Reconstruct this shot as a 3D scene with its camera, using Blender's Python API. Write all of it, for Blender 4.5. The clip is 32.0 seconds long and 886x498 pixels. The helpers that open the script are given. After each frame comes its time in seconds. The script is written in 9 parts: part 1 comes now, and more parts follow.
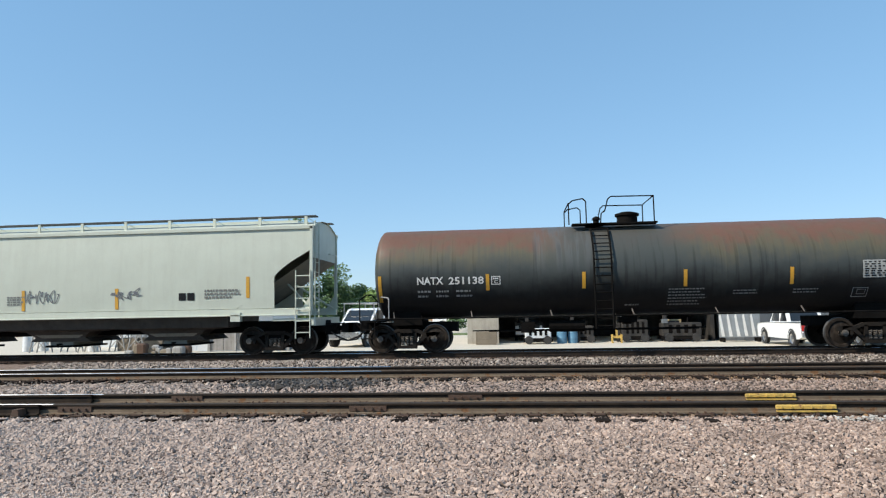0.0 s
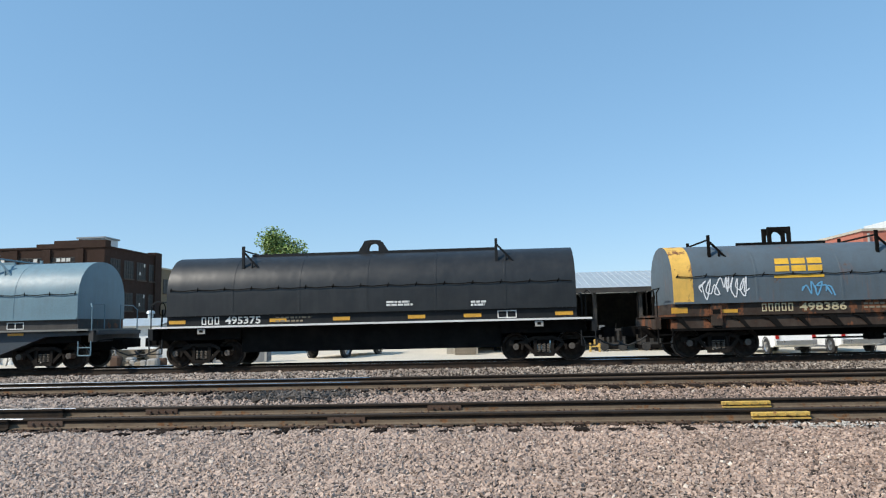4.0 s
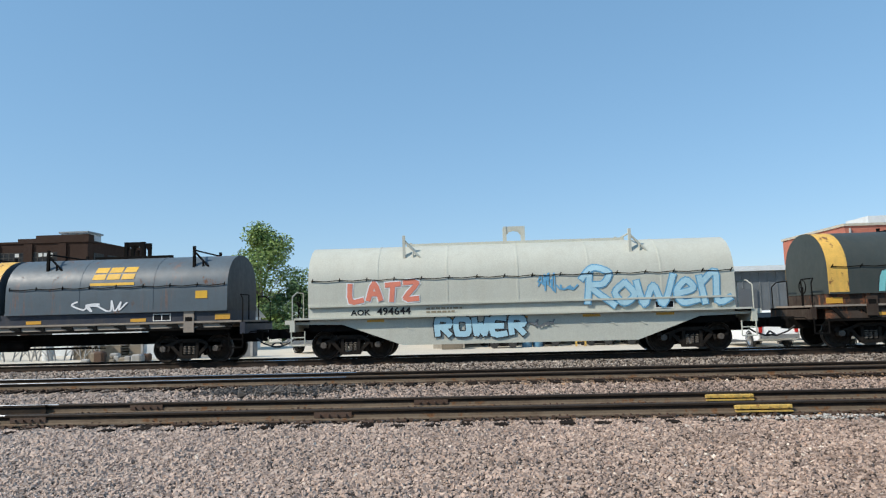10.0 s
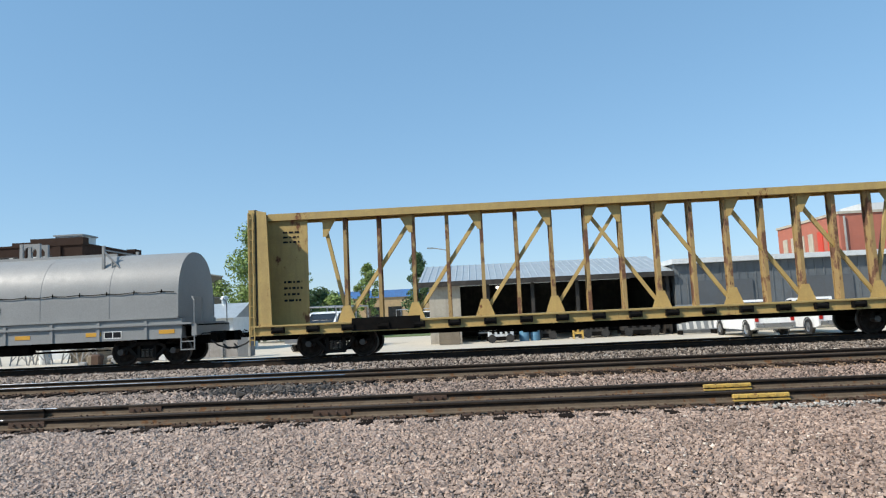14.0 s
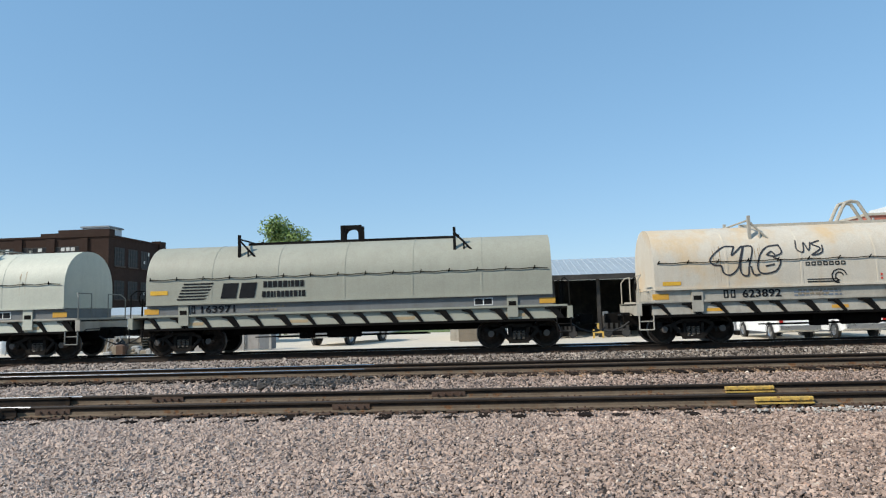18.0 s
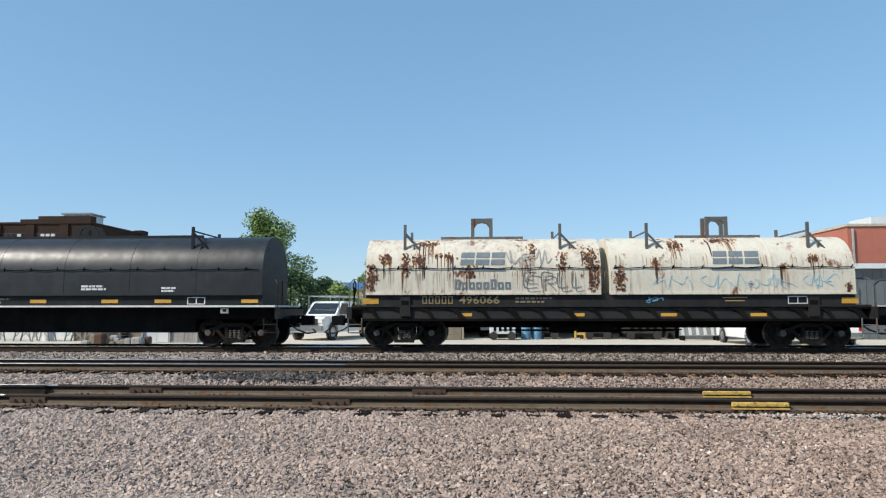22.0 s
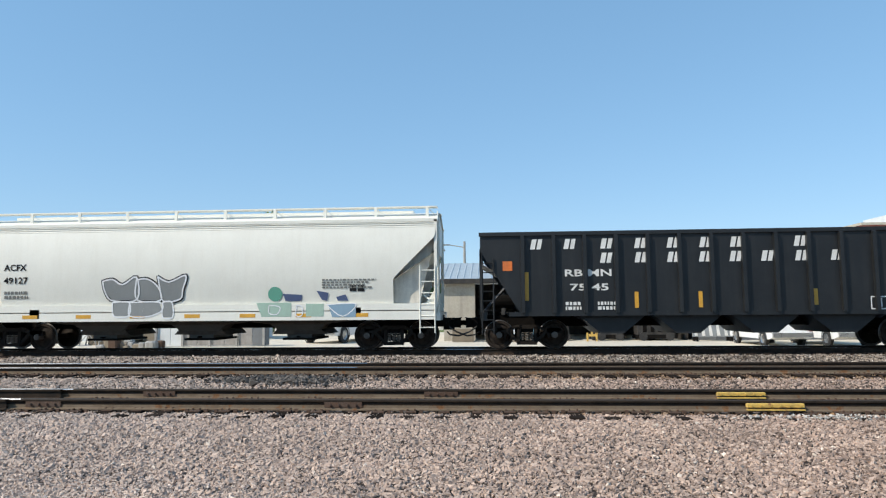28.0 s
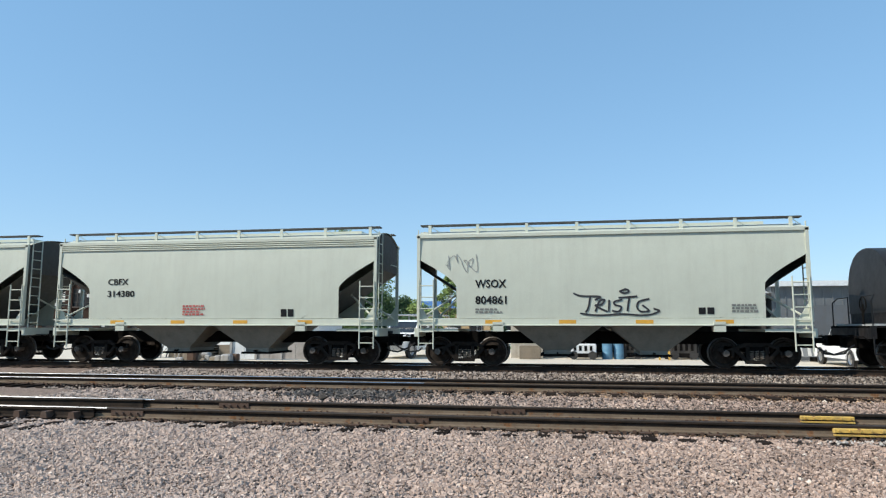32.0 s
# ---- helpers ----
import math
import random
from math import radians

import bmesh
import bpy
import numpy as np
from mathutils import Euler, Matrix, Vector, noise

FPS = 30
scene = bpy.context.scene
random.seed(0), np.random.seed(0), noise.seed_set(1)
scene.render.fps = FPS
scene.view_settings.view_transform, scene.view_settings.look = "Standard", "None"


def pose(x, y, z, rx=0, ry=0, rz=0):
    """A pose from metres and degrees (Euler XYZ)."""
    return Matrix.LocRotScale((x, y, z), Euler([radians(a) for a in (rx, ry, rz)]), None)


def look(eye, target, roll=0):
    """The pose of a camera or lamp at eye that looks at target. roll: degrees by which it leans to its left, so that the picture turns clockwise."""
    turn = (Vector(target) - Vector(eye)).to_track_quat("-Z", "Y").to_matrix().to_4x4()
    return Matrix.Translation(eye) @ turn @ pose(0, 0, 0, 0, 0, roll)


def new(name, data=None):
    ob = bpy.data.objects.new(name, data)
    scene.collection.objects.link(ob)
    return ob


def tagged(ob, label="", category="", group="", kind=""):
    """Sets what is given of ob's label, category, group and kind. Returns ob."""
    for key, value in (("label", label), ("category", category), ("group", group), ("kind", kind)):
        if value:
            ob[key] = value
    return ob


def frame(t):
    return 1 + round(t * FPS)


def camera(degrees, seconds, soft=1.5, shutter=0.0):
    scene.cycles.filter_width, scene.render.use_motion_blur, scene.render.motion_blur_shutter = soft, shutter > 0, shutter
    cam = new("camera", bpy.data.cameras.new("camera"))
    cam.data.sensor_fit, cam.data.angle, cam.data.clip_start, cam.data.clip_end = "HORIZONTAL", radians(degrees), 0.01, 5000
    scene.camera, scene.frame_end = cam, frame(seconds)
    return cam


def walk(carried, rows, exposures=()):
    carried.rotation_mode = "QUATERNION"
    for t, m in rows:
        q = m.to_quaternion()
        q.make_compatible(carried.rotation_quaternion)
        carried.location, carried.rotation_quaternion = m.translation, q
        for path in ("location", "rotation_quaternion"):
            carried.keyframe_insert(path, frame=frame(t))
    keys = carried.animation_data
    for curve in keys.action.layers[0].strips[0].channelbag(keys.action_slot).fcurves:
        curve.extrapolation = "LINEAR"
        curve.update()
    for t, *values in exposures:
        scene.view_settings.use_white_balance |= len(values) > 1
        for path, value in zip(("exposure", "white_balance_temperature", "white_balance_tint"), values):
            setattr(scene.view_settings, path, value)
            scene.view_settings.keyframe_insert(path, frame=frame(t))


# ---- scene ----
# The camera stands beside the tracks, held by hand: it turns a little all the time.
EYE = (0.0, 0.0, 1.426)
cam = camera(67.2, 32.0, soft=1.2)
EXPOSURES = [(0, 0.2), (3.5, 0.17), (7, 0.16), (9, 0.14), (10, 0.06), (11, 0.03), (12, 0.09), (13, 0.12), (16, 0.09), (20, 0.09), (21, 0.12), (22, 0.08), (23, 0.06), (24, 0.17), (28, 0.18), (28.6, 0.05), (29, -0.05), (30, 0.02), (30.5, 0.1), (31, 0.18), (32, 0.22)]
turns = [
    (0, 6.13, 5.61, 1.00), (0.5, 5.86, 5.61, 0.94), (1, 5.57, 5.70, 0.99), (1.5, 5.28, 5.79, 0.96), (2, 5.03, 5.89, 1.12),
    (2.5, 4.83, 6.02, 1.27), (3, 4.67, 6.15, 1.49), (3.5, 4.49, 6.34, 1.45), (5.5, 3.82, 6.50, 1.50), (6, 3.78, 6.43, 2.08),
    (6.5, 3.81, 6.36, 1.79), (7, 3.98, 6.14, 1.83), (7.5, 4.07, 5.87, 1.87), (8, 4.21, 5.65, 1.97), (8.5, 4.27, 5.69, 1.90),
    (9, 4.50, 5.79, 1.94), (9.5, 4.52, 5.92, 1.69), (10, 3.19, 5.95, 1.46), (10.5, 3.16, 5.89, 1.61), (11, 3.00, 5.78, 1.88),
    (11.5, 2.81, 5.74, 2.01), (12, 2.63, 5.70, 1.92), (12.5, 2.41, 5.60, 1.98), (13, 2.29, 5.66, 1.92), (13.5, 2.47, 5.57, 2.33),
    (15.5, 4.26, 5.60, 2.50), (16, 4.39, 5.59, 2.23), (16.5, 4.49, 5.59, 2.20), (17, 4.56, 5.54, 1.88), (17.5, 4.56, 5.40, 1.73),
    (18, 4.64, 5.33, 1.64), (18.5, 4.84, 5.33, 1.72), (19, 4.17, 5.53, 0.09), (19.5, 1.49, 4.72, 0.22), (20, 1.19, 4.69, -0.63),
    (20.5, 1.46, 4.86, -0.10), (21, 2.19, 4.99, 0.43), (21.5, 2.58, 5.06, -0.07), (22, 3.18, 5.13, 0.05),
    (22.5, 4.10, 5.22, -0.37), (23, 4.65, 5.25, -0.33), (23.5, 5.10, 5.36, -0.04), (24, 5.58, 5.43, -0.24),
    (24.5, 5.98, 5.42, -0.50), (25, 6.07, 5.37, -0.23), (25.5, 5.28, 5.43, -0.24), (27.5, 4.38, 5.33, 0.50),
    (28, 4.15, 5.33, 0.43), (28.5, 4.93, 5.39, 0.29), (29, 5.38, 5.38, 0.14), (29.5, 4.66, 4.79, 0.37), (30, 3.95, 4.47, -0.94),
    (30.5, 5.19, 4.75, -0.10), (31, 6.58, 5.06, -0.50), (31.5, 9.02, 6.08, -0.87), (32, 9.84, 6.72, -0.05),
    
]
walk(cam, [(t, pose(*EYE, 90 + pitch, roll, yaw)) for t, yaw, pitch, roll in turns], EXPOSURES)

SPEED = (236.504, -6.909, 3.791, 10.056, -0.659, -6.422)


def rolled(t):
    """How far the train has run along its track at t seconds, in metres."""
    u = (t - 16) / 16
    return sum(c * u ** (k + 1) for k, c in enumerate(SPEED))


# Light: a high sun behind the camera's left shoulder, under a clear sky.
TO_SUN = Vector((-0.64, -0.39, 0.66)).normalized()
world = bpy.data.worlds.new("clear_sky")
scene.world = world
world.use_nodes = True
sky = world.node_tree.nodes.new("ShaderNodeTexSky")
sky.sky_type = "NISHITA"
sky.sun_disc = False
sky.sun_elevation = math.asin(TO_SUN.z)
sky.sun_rotation = math.atan2(TO_SUN.x, TO_SUN.y)
sky.altitude = 0
sky.air_density, sky.dust_density, sky.ozone_density = 1.0, 0.0, 2.0
even = world.node_tree.nodes.new("ShaderNodeGamma")
even.inputs[1].default_value = 0.88
hue = world.node_tree.nodes.new("ShaderNodeHueSaturation")
hue.inputs["Hue"].default_value, hue.inputs["Saturation"].default_value, hue.inputs["Value"].default_value = 0.488, 1.22, 1.12
world.node_tree.links.new(sky.outputs[0], even.inputs[0])
world.node_tree.links.new(even.outputs[0], hue.inputs["Color"])
flat_ = world.node_tree.nodes.new("ShaderNodeGamma")
flat_.inputs[1].default_value = 0.5
haze = world.node_tree.nodes.new("ShaderNodeMix")
haze.data_type, haze.blend_type = "RGBA", "MULTIPLY"
haze.inputs[0].default_value = 1.0
haze.inputs[7].default_value = (1.38, 1.79, 2.26, 1)
world.node_tree.links.new(hue.outputs[0], flat_.inputs[0])
world.node_tree.links.new(flat_.outputs[0], haze.inputs[6])
world.node_tree.links.new(haze.outputs[2], world.node_tree.nodes["Background"].inputs[0])
world.node_tree.nodes["Background"].inputs[1].default_value = 0.15
sun = new("sun", bpy.data.lights.new("sun", "SUN"))
sun.data.energy, sun.data.angle, sun.data.color = 4.4, radians(0.53), (1.0, 0.935, 0.83)
sun.matrix_world = look(TO_SUN * 60, (0, 0, 0))

# Plan: x runs along the tracks, y away from the camera; z = 0 is the near rails' top.
RAIL_A = 11.0          # near rail of the near track
RAIL_C = 17.31         # near rail of the middle track
RAIL_T = 22.08         # near rail of the train's track
GAUGE = 1.435
TRAIN_Y, TRAIN_Z = RAIL_T + GAUGE / 2, 0.187

# ---- mesh tools ----
class M:
    """Collects vertices and faces of one part."""

    def __init__(self):
        self.v, self.f = [], []

    def add(self, vs, fs):
        n = len(self.v)
        self.v.extend(vs)
        self.f.extend([tuple(i + n for i in f) for f in fs])
        return self

    def box(self, x0, x1, y0, y1, z0, z1):
        return self.add([(x0, y0, z0), (x1, y0, z0), (x1, y1, z0), (x0, y1, z0), (x0, y0, z1), (x1, y0, z1), (x1, y1, z1), (x0, y1, z1)],
                        [(0, 3, 2, 1), (4, 5, 6, 7), (0, 1, 5, 4), (1, 2, 6, 5), (2, 3, 7, 6), (3, 0, 4, 7)])

    def cbox(self, x0, x1, y0, y1, z0, z1, c):
        """A box with its upright and top edges chamfered by c."""
        ring = lambda d, z: [(x0 + c + d, y0 + d, z), (x1 - c - d, y0 + d, z), (x1 - d, y0 + c + d, z), (x1 - d, y1 - c - d, z),
                             (x1 - c - d, y1 - d, z), (x0 + c + d, y1 - d, z), (x0 + d, y1 - c - d, z), (x0 + d, y0 + c + d, z)]
        vs = ring(0, z0) + ring(0, z1 - c) + ring(c * 0.9, z1)
        fs = [tuple(range(7, -1, -1)), tuple(range(16, 24))]
        for a in (0, 8):
            fs += [(a + i, a + (i + 1) % 8, a + 8 + (i + 1) % 8, a + 8 + i) for i in range(8)]
        return self.add(vs, fs)

    def rod(self, p, q, r, n=6, r2=None):
        p, q = Vector(p), Vector(q)
        d = q - p
        if d.length < 1e-6:
            return self
        k = d.orthogonal().normalized()
        m = d.normalized().cross(k)
        r2 = r if r2 is None else r2
        ring = [k * math.cos(6.28318 * i / n) + m * math.sin(6.28318 * i / n) for i in range(n)]
        return self.add([tuple(p + w * r) for w in ring] + [tuple(q + w * r2) for w in ring],
                        [tuple(range(n - 1, -1, -1)), tuple(range(n, 2 * n))] + [(i, (i + 1) % n, n + (i + 1) % n, n + i) for i in range(n)])

    def path(self, pts, r, n=6):
        for a, b in zip(pts, pts[1:]):
            self.rod(a, b, r, n)
        return self

    def prism(self, prof, x0, x1):
        """A closed outline of (y, z) drawn out along x."""
        n = len(prof)
        return self.add([(x0, y, z) for y, z in prof] + [(x1, y, z) for y, z in prof],
                        [tuple(range(n)), tuple(range(2 * n - 1, n - 1, -1))] + [(i, n + i, n + (i + 1) % n, (i + 1) % n) for i in range(n)])

    def slab(self, prof, y0, y1):
        """A closed outline of (x, z) drawn out along y."""
        n = len(prof)
        return self.add([(x, y0, z) for x, z in prof] + [(x, y1, z) for x, z in prof],
                        [tuple(range(n - 1, -1, -1)), tuple(range(n, 2 * n))] + [(i, (i + 1) % n, n + (i + 1) % n, n + i) for i in range(n)])

    def skin(self, rows, closed=False):
        """A sheet through equally long rows of points."""
        n = len(rows[0])
        fs = []
        for a in range(len(rows) - 1):
            for i in range(n if closed else n - 1):
                j = (i + 1) % n
                fs.append((a * n + i, a * n + j, (a + 1) * n + j, (a + 1) * n + i))
        return self.add([tuple(p) for row in rows for p in row], fs)

    def lathe_x(self, prof, y, z, n=32, squash=1.0):
        rows = [[(x, y + r * math.sin(6.28318 * i / n), z + squash * r * math.cos(6.28318 * i / n)) for i in range(n)] for x, r in prof]
        return self.skin(rows, True)

    def lathe_y(self, prof, x, z, n=24):
        rows = [[(x + r * math.sin(6.28318 * i / n), y, z + r * math.cos(6.28318 * i / n)) for i in range(n)] for y, r in prof]
        return self.skin(rows, True)

    def lathe_z(self, prof, x, y, n=20):
        rows = [[(x + r * math.cos(6.28318 * i / n), y + r * math.sin(6.28318 * i / n), z) for i in range(n)] for z, r in prof]
        return self.skin(rows, True)

    def mesh(self, name, smooth=False):
        me = bpy.data.meshes.new(name)
        me.from_pydata(self.v, [], self.f)
        if smooth:
            me.polygons.foreach_set("use_smooth", [True] * len(me.polygons))
            me.set_sharp_from_angle(angle=0.7)
        return me


def part(name, m, material, parent=None, label="", at=None, smooth=False):
    """Links a mesh (or what M collected) as one object under a thing or a part."""
    me = m.mesh(name, smooth) if isinstance(m, M) else m
    if material and not me.materials:
        me.materials.append(material)
    ob = new(name, me)
    if parent:
        ob.parent = parent
    if at:
        ob.location = at
    return tagged(ob, label) if label else ob


def thing(name, label, category, at=(0, 0, 0), group="", turn=0):
    ob = new(name)
    ob.empty_display_size = 0.2
    ob.location = at
    ob.rotation_euler = (0, 0, radians(turn))
    return tagged(ob, label, category, group)


def clip_band(poly, lo, hi):
    for sign, lim in ((1, lo), (-1, -hi)):
        out = []
        for (ax, az), (bx, bz) in zip(poly, poly[1:] + poly[:1]):
            a, b = sign * az - lim, sign * bz - lim
            if a >= 0:
                out.append((ax, az))
            if (a > 0) != (b > 0) and abs(a - b) > 1e-12:
                k = a / (a - b)
                out.append((ax + k * (bx - ax), az + k * (bz - az)))
        poly = out
        if len(poly) < 3:
            return []
    return poly


def decal(polys, surf, off=0.012, step=0.12):
    """Flat convex shapes in (x, z), laid on the side of a car whose near face is at y = surf(z)."""
    m = M()
    for i, poly in enumerate(polys):
        lift = off + (i % 24) * 0.00025
        zs = [p[1] for p in poly]
        k = math.floor(min(zs) / step)
        while k * step < max(zs):
            piece = clip_band(list(poly), k * step, (k + 1) * step)
            k += 1
            if len(piece) >= 3:
                m.add([(x, surf(z) - lift, z) for x, z in piece], [tuple(range(len(piece)))])
    return m


# ---- lettering with the built-in font ----
WORDS = ["251138", "NATX", "TILX", "55066", "UTLX", "66275", "498386", "495375", "496297", "493016", "499030", "495557", "AOK", "494644", "498320", "498232",
         "163184", "623892", "163971", "167177", "493418", "496066", "495379", "495387", "495363", "310", "RB MN", "75 45", "ACFX", "49127",
         "493214", "493159", "WSOX", "804861", "CBFX", "314380", "C", "LD LMT", "LT WT", "RBMN", "gondola", "pool", "How tomorrow moves"]
GLYPHS = {}


def set_type():
    obs = []
    for word in WORDS:
        cu = bpy.data.curves.new("type", "FONT")
        cu.body, cu.size, cu.resolution_u, cu.offset = word, 1.0, 2, 0.022
        obs.append((word, new("type", cu)))
    dg = bpy.context.evaluated_depsgraph_get()
    for word, ob in obs:
        me = bpy.data.meshes.new_from_object(ob.evaluated_get(dg))
        me.calc_loop_triangles()
        pts = [(v.co.x, v.co.y) for v in me.vertices]
        x0, x1 = min(p[0] for p in pts), max(p[0] for p in pts)
        z0, z1 = min(p[1] for p in pts), max(p[1] for p in pts)
        GLYPHS[word] = [[((pts[i][0] - x0) / (x1 - x0), (pts[i][1] - z0) / (z1 - z0)) for i in t.vertices] for t in me.loop_triangles]
        bpy.data.meshes.remove(me)
        cu = ob.data
        bpy.data.objects.remove(ob)
        bpy.data.curves.remove(cu)


set_type()


def word(text, x0, x1, z0, z1):
    return [[(x0 + u * (x1 - x0), z0 + v * (z1 - z0)) for u, v in t] for t in GLYPHS[text]]


def bars(x0, x1, z0, z1, rows, seed=1, gap=0.45, chunk=0.32, space=0.06):
    """Unreadable small print: broken bars in rows."""
    rnd = random.Random(seed)
    if chunk > 0.16:
        chunk, space = 0.09, 0.035
    out, h = [], (z1 - z0) / (rows + gap * (rows - 1))
    for k in range(rows):
        a, z, end = x0, z1 - h - k * h * (1 + gap), x1 - rnd.random() * 0.3 * (x1 - x0)
        while a < end:
            b = min(a + chunk * (0.5 + rnd.random()), end)
            out.append([(a, z), (b, z), (b, z + h), (a, z + h)])
            a = b + space
    return out


def rect(x0, x1, z0, z1):
    return [[(x0, z0), (x1, z0), (x1, z1), (x0, z1)]]


def frame_of(x0, x1, z0, z1, w):
    return rect(x0, x1, z0, z0 + w) + rect(x0, x1, z1 - w, z1) + rect(x0, x0 + w, z0 + w, z1 - w) + rect(x1 - w, x1, z0 + w, z1 - w)


def stroke(pts, w):
    out = []
    for (ax, az), (bx, bz) in zip(pts, pts[1:]):
        d = math.hypot(bx - ax, bz - az) or 1
        nx, nz = -(bz - az) / d * w / 2, (bx - ax) / d * w / 2
        ex, ez = (bx - ax) / d * w * 0.3, (bz - az) / d * w * 0.3
        out.append([(ax - ex - nx, az - ez - nz), (bx + ex - nx, bz + ez - nz), (bx + ex + nx, bz + ez + nz), (ax - ex + nx, az - ez + nz)])
    return out


def smooth(pts, n=5):
    """A rounded line through the points."""
    out = []
    ext = [pts[0]] + list(pts) + [pts[-1]]
    for a, b, c, d in zip(ext, ext[1:], ext[2:], ext[3:]):
        for k in range(n):
            t = k / n
            out.append(tuple(0.5 * (2 * q + (r - p) * t + (2 * p - 5 * q + 4 * r - s) * t * t + (3 * q - p - 3 * r + s) * t ** 3) for p, q, r, s in zip(a, b, c, d)))
    return out + [pts[-1]]


def disc(x, z, r, n=14):
    return [[(x + r * math.cos(6.28318 * i / n), z + r * math.sin(6.28318 * i / n)) for i in range(n)]]


# ---- materials ----
MATS = {}


def mat(name, col, rough=0.6, metal=0.0, grime=(0.09, 0.075, 0.06), dirt=0.25, rust=0.0, streak=0.3, scale=1.0, bump=0.06, fine=0.07, island=0.0, rand=0.0,
        spec=0.5, rust_col=(0.115, 0.047, 0.024), patch=None, patch_amount=0.0, patch_soft=0.06, bump_scale=60.0, dent=0.0, runs=0.0):
    """Painted or raw surface: base colour with fine grain, broad fading, dirt that runs down in streaks, and rust blotches."""
    if name in MATS:
        return MATS[name]
    m = bpy.data.materials.new(name)
    m.use_nodes = True
    nt = m.node_tree
    n, link = nt.nodes, nt.links.new
    bs = n["Principled BSDF"]
    tc = n.new("ShaderNodeTexCoord")

    def noise(sc, detail=4.0, stretch=(1, 1, 1), rough_=0.6):
        mp = n.new("ShaderNodeMapping")
        mp.inputs["Scale"].default_value = stretch
        tx = n.new("ShaderNodeTexNoise")
        tx.inputs["Scale"].default_value, tx.inputs["Detail"].default_value, tx.inputs["Roughness"].default_value = sc, detail, rough_
        link(tc.outputs["Object"], mp.inputs[0])
        link(mp.outputs[0], tx.inputs[0])
        return tx.outputs["Fac"]

    def ramp(src, lo, hi, top=1.0):
        r = n.new("ShaderNodeMapRange")
        r.inputs[1].default_value, r.inputs[2].default_value, r.inputs[3].default_value, r.inputs[4].default_value = lo, hi, 0.0, top
        link(src, r.inputs[0])
        return r.outputs[0]

    def mix(fac, a, b):
        x = n.new("ShaderNodeMix")
        x.data_type = "RGBA"
        if isinstance(fac, float):
            x.inputs[0].default_value = fac
        else:
            link(fac, x.inputs[0])
        for sock, val in ((x.inputs[6], a), (x.inputs[7], b)):
            if isinstance(val, tuple):
                sock.default_value = (*val, 1)
            else:
                link(val, sock)
        return x.outputs[2]

    dark = tuple(c * (1 - fine * 1.6) for c in col)
    light = tuple(min(1, c * (1 + fine)) for c in col)
    c = mix(ramp(noise(28 * scale, 5), 0.35, 0.65), dark, light)
    c = mix(ramp(noise(0.9 * scale, 3), 0.38, 0.7, 0.35), c, tuple(min(1, v * 1.12 + 0.012) for v in col))
    if patch:
        c = mix(ramp(noise(0.55 * scale, 5), 0.56 - patch_amount * 0.3, 0.56 + patch_soft - patch_amount * 0.3, 0.9), c, patch)
    if dirt > 0:
        c = mix(ramp(noise(2.2 * scale, 6), 0.42, 0.75, dirt), c, grime)
    if streak > 0:
        c = mix(ramp(noise(5 * scale, 5, (1, 1, 0.09)), 0.48, 0.78, streak), c, grime)
    rg = ramp(noise(6 * scale, 4), 0.3, 0.7, 0.22 if rough > 0.62 else 0.09)
    if rust > 0:
        rn = ramp(noise(1.7 * scale, 8, (1, 1, 0.55), 0.68), 0.66 - rust * 0.28, 0.71 - rust * 0.28, 1.0)
        rc = mix(ramp(noise(14 * scale, 4), 0.3, 0.7), rust_col, tuple(v * 2.1 for v in rust_col))
        c = mix(rn, c, rc)
        add = n.new("ShaderNodeMath")
        add.operation = "MULTIPLY_ADD"
        add.inputs[1].default_value = 0.35
        link(rn, add.inputs[0])
        link(rg, add.inputs[2])
        rg = add.outputs[0]
    if runs > 0:
        both = n.new("ShaderNodeMath")
        both.operation = "MULTIPLY"
        link(ramp(noise(7 * scale, 5, (1, 1, 0.07), 0.7), 0.5, 0.62, 1.0), both.inputs[0])
        link(ramp(noise(0.8 * scale, 4, (1, 1, 0.6)), 0.55 - runs * 0.2, 0.75 - runs * 0.2, 0.95), both.inputs[1])
        c = mix(both.outputs[0], c, mix(ramp(noise(9 * scale, 4), 0.3, 0.7), tuple(v * 1.5 for v in rust_col), tuple(min(1, v * 3.0) for v in rust_col)))
    if island > 0 or rand > 0:
        src = n.new("ShaderNodeNewGeometry").outputs["Random Per Island"] if island > 0 else n.new("ShaderNodeObjectInfo").outputs["Random"]
        k = max(island, rand)
        hv = n.new("ShaderNodeHueSaturation")
        vr = n.new("ShaderNodeMapRange")
        vr.inputs[3].default_value, vr.inputs[4].default_value = 1 - k, 1 + k
        link(src, vr.inputs[0])
        link(vr.outputs[0], hv.inputs["Value"])
        if island > 0.5:
            part_of = n.new("ShaderNodeMath")
            part_of.operation = "MULTIPLY_ADD"
            part_of.inputs[1].default_value, part_of.inputs[2].default_value = 17.3, 0.0
            frac = n.new("ShaderNodeMath")
            frac.operation = "FRACT"
            link(src, part_of.inputs[0])
            link(part_of.outputs[0], frac.inputs[0])
            link(ramp(frac.outputs[0], -3.0, 1.0, 1.1), hv.inputs["Saturation"])
        link(c, hv.inputs["Color"])
        c = hv.outputs[0]
    link(c, bs.inputs["Base Color"])
    ro = n.new("ShaderNodeMath")
    ro.operation = "ADD"
    ro.use_clamp = True
    ro.inputs[1].default_value = rough - (0.11 if rough > 0.62 else 0.045)
    link(rg, ro.inputs[0])
    link(ro.outputs[0], bs.inputs["Roughness"])
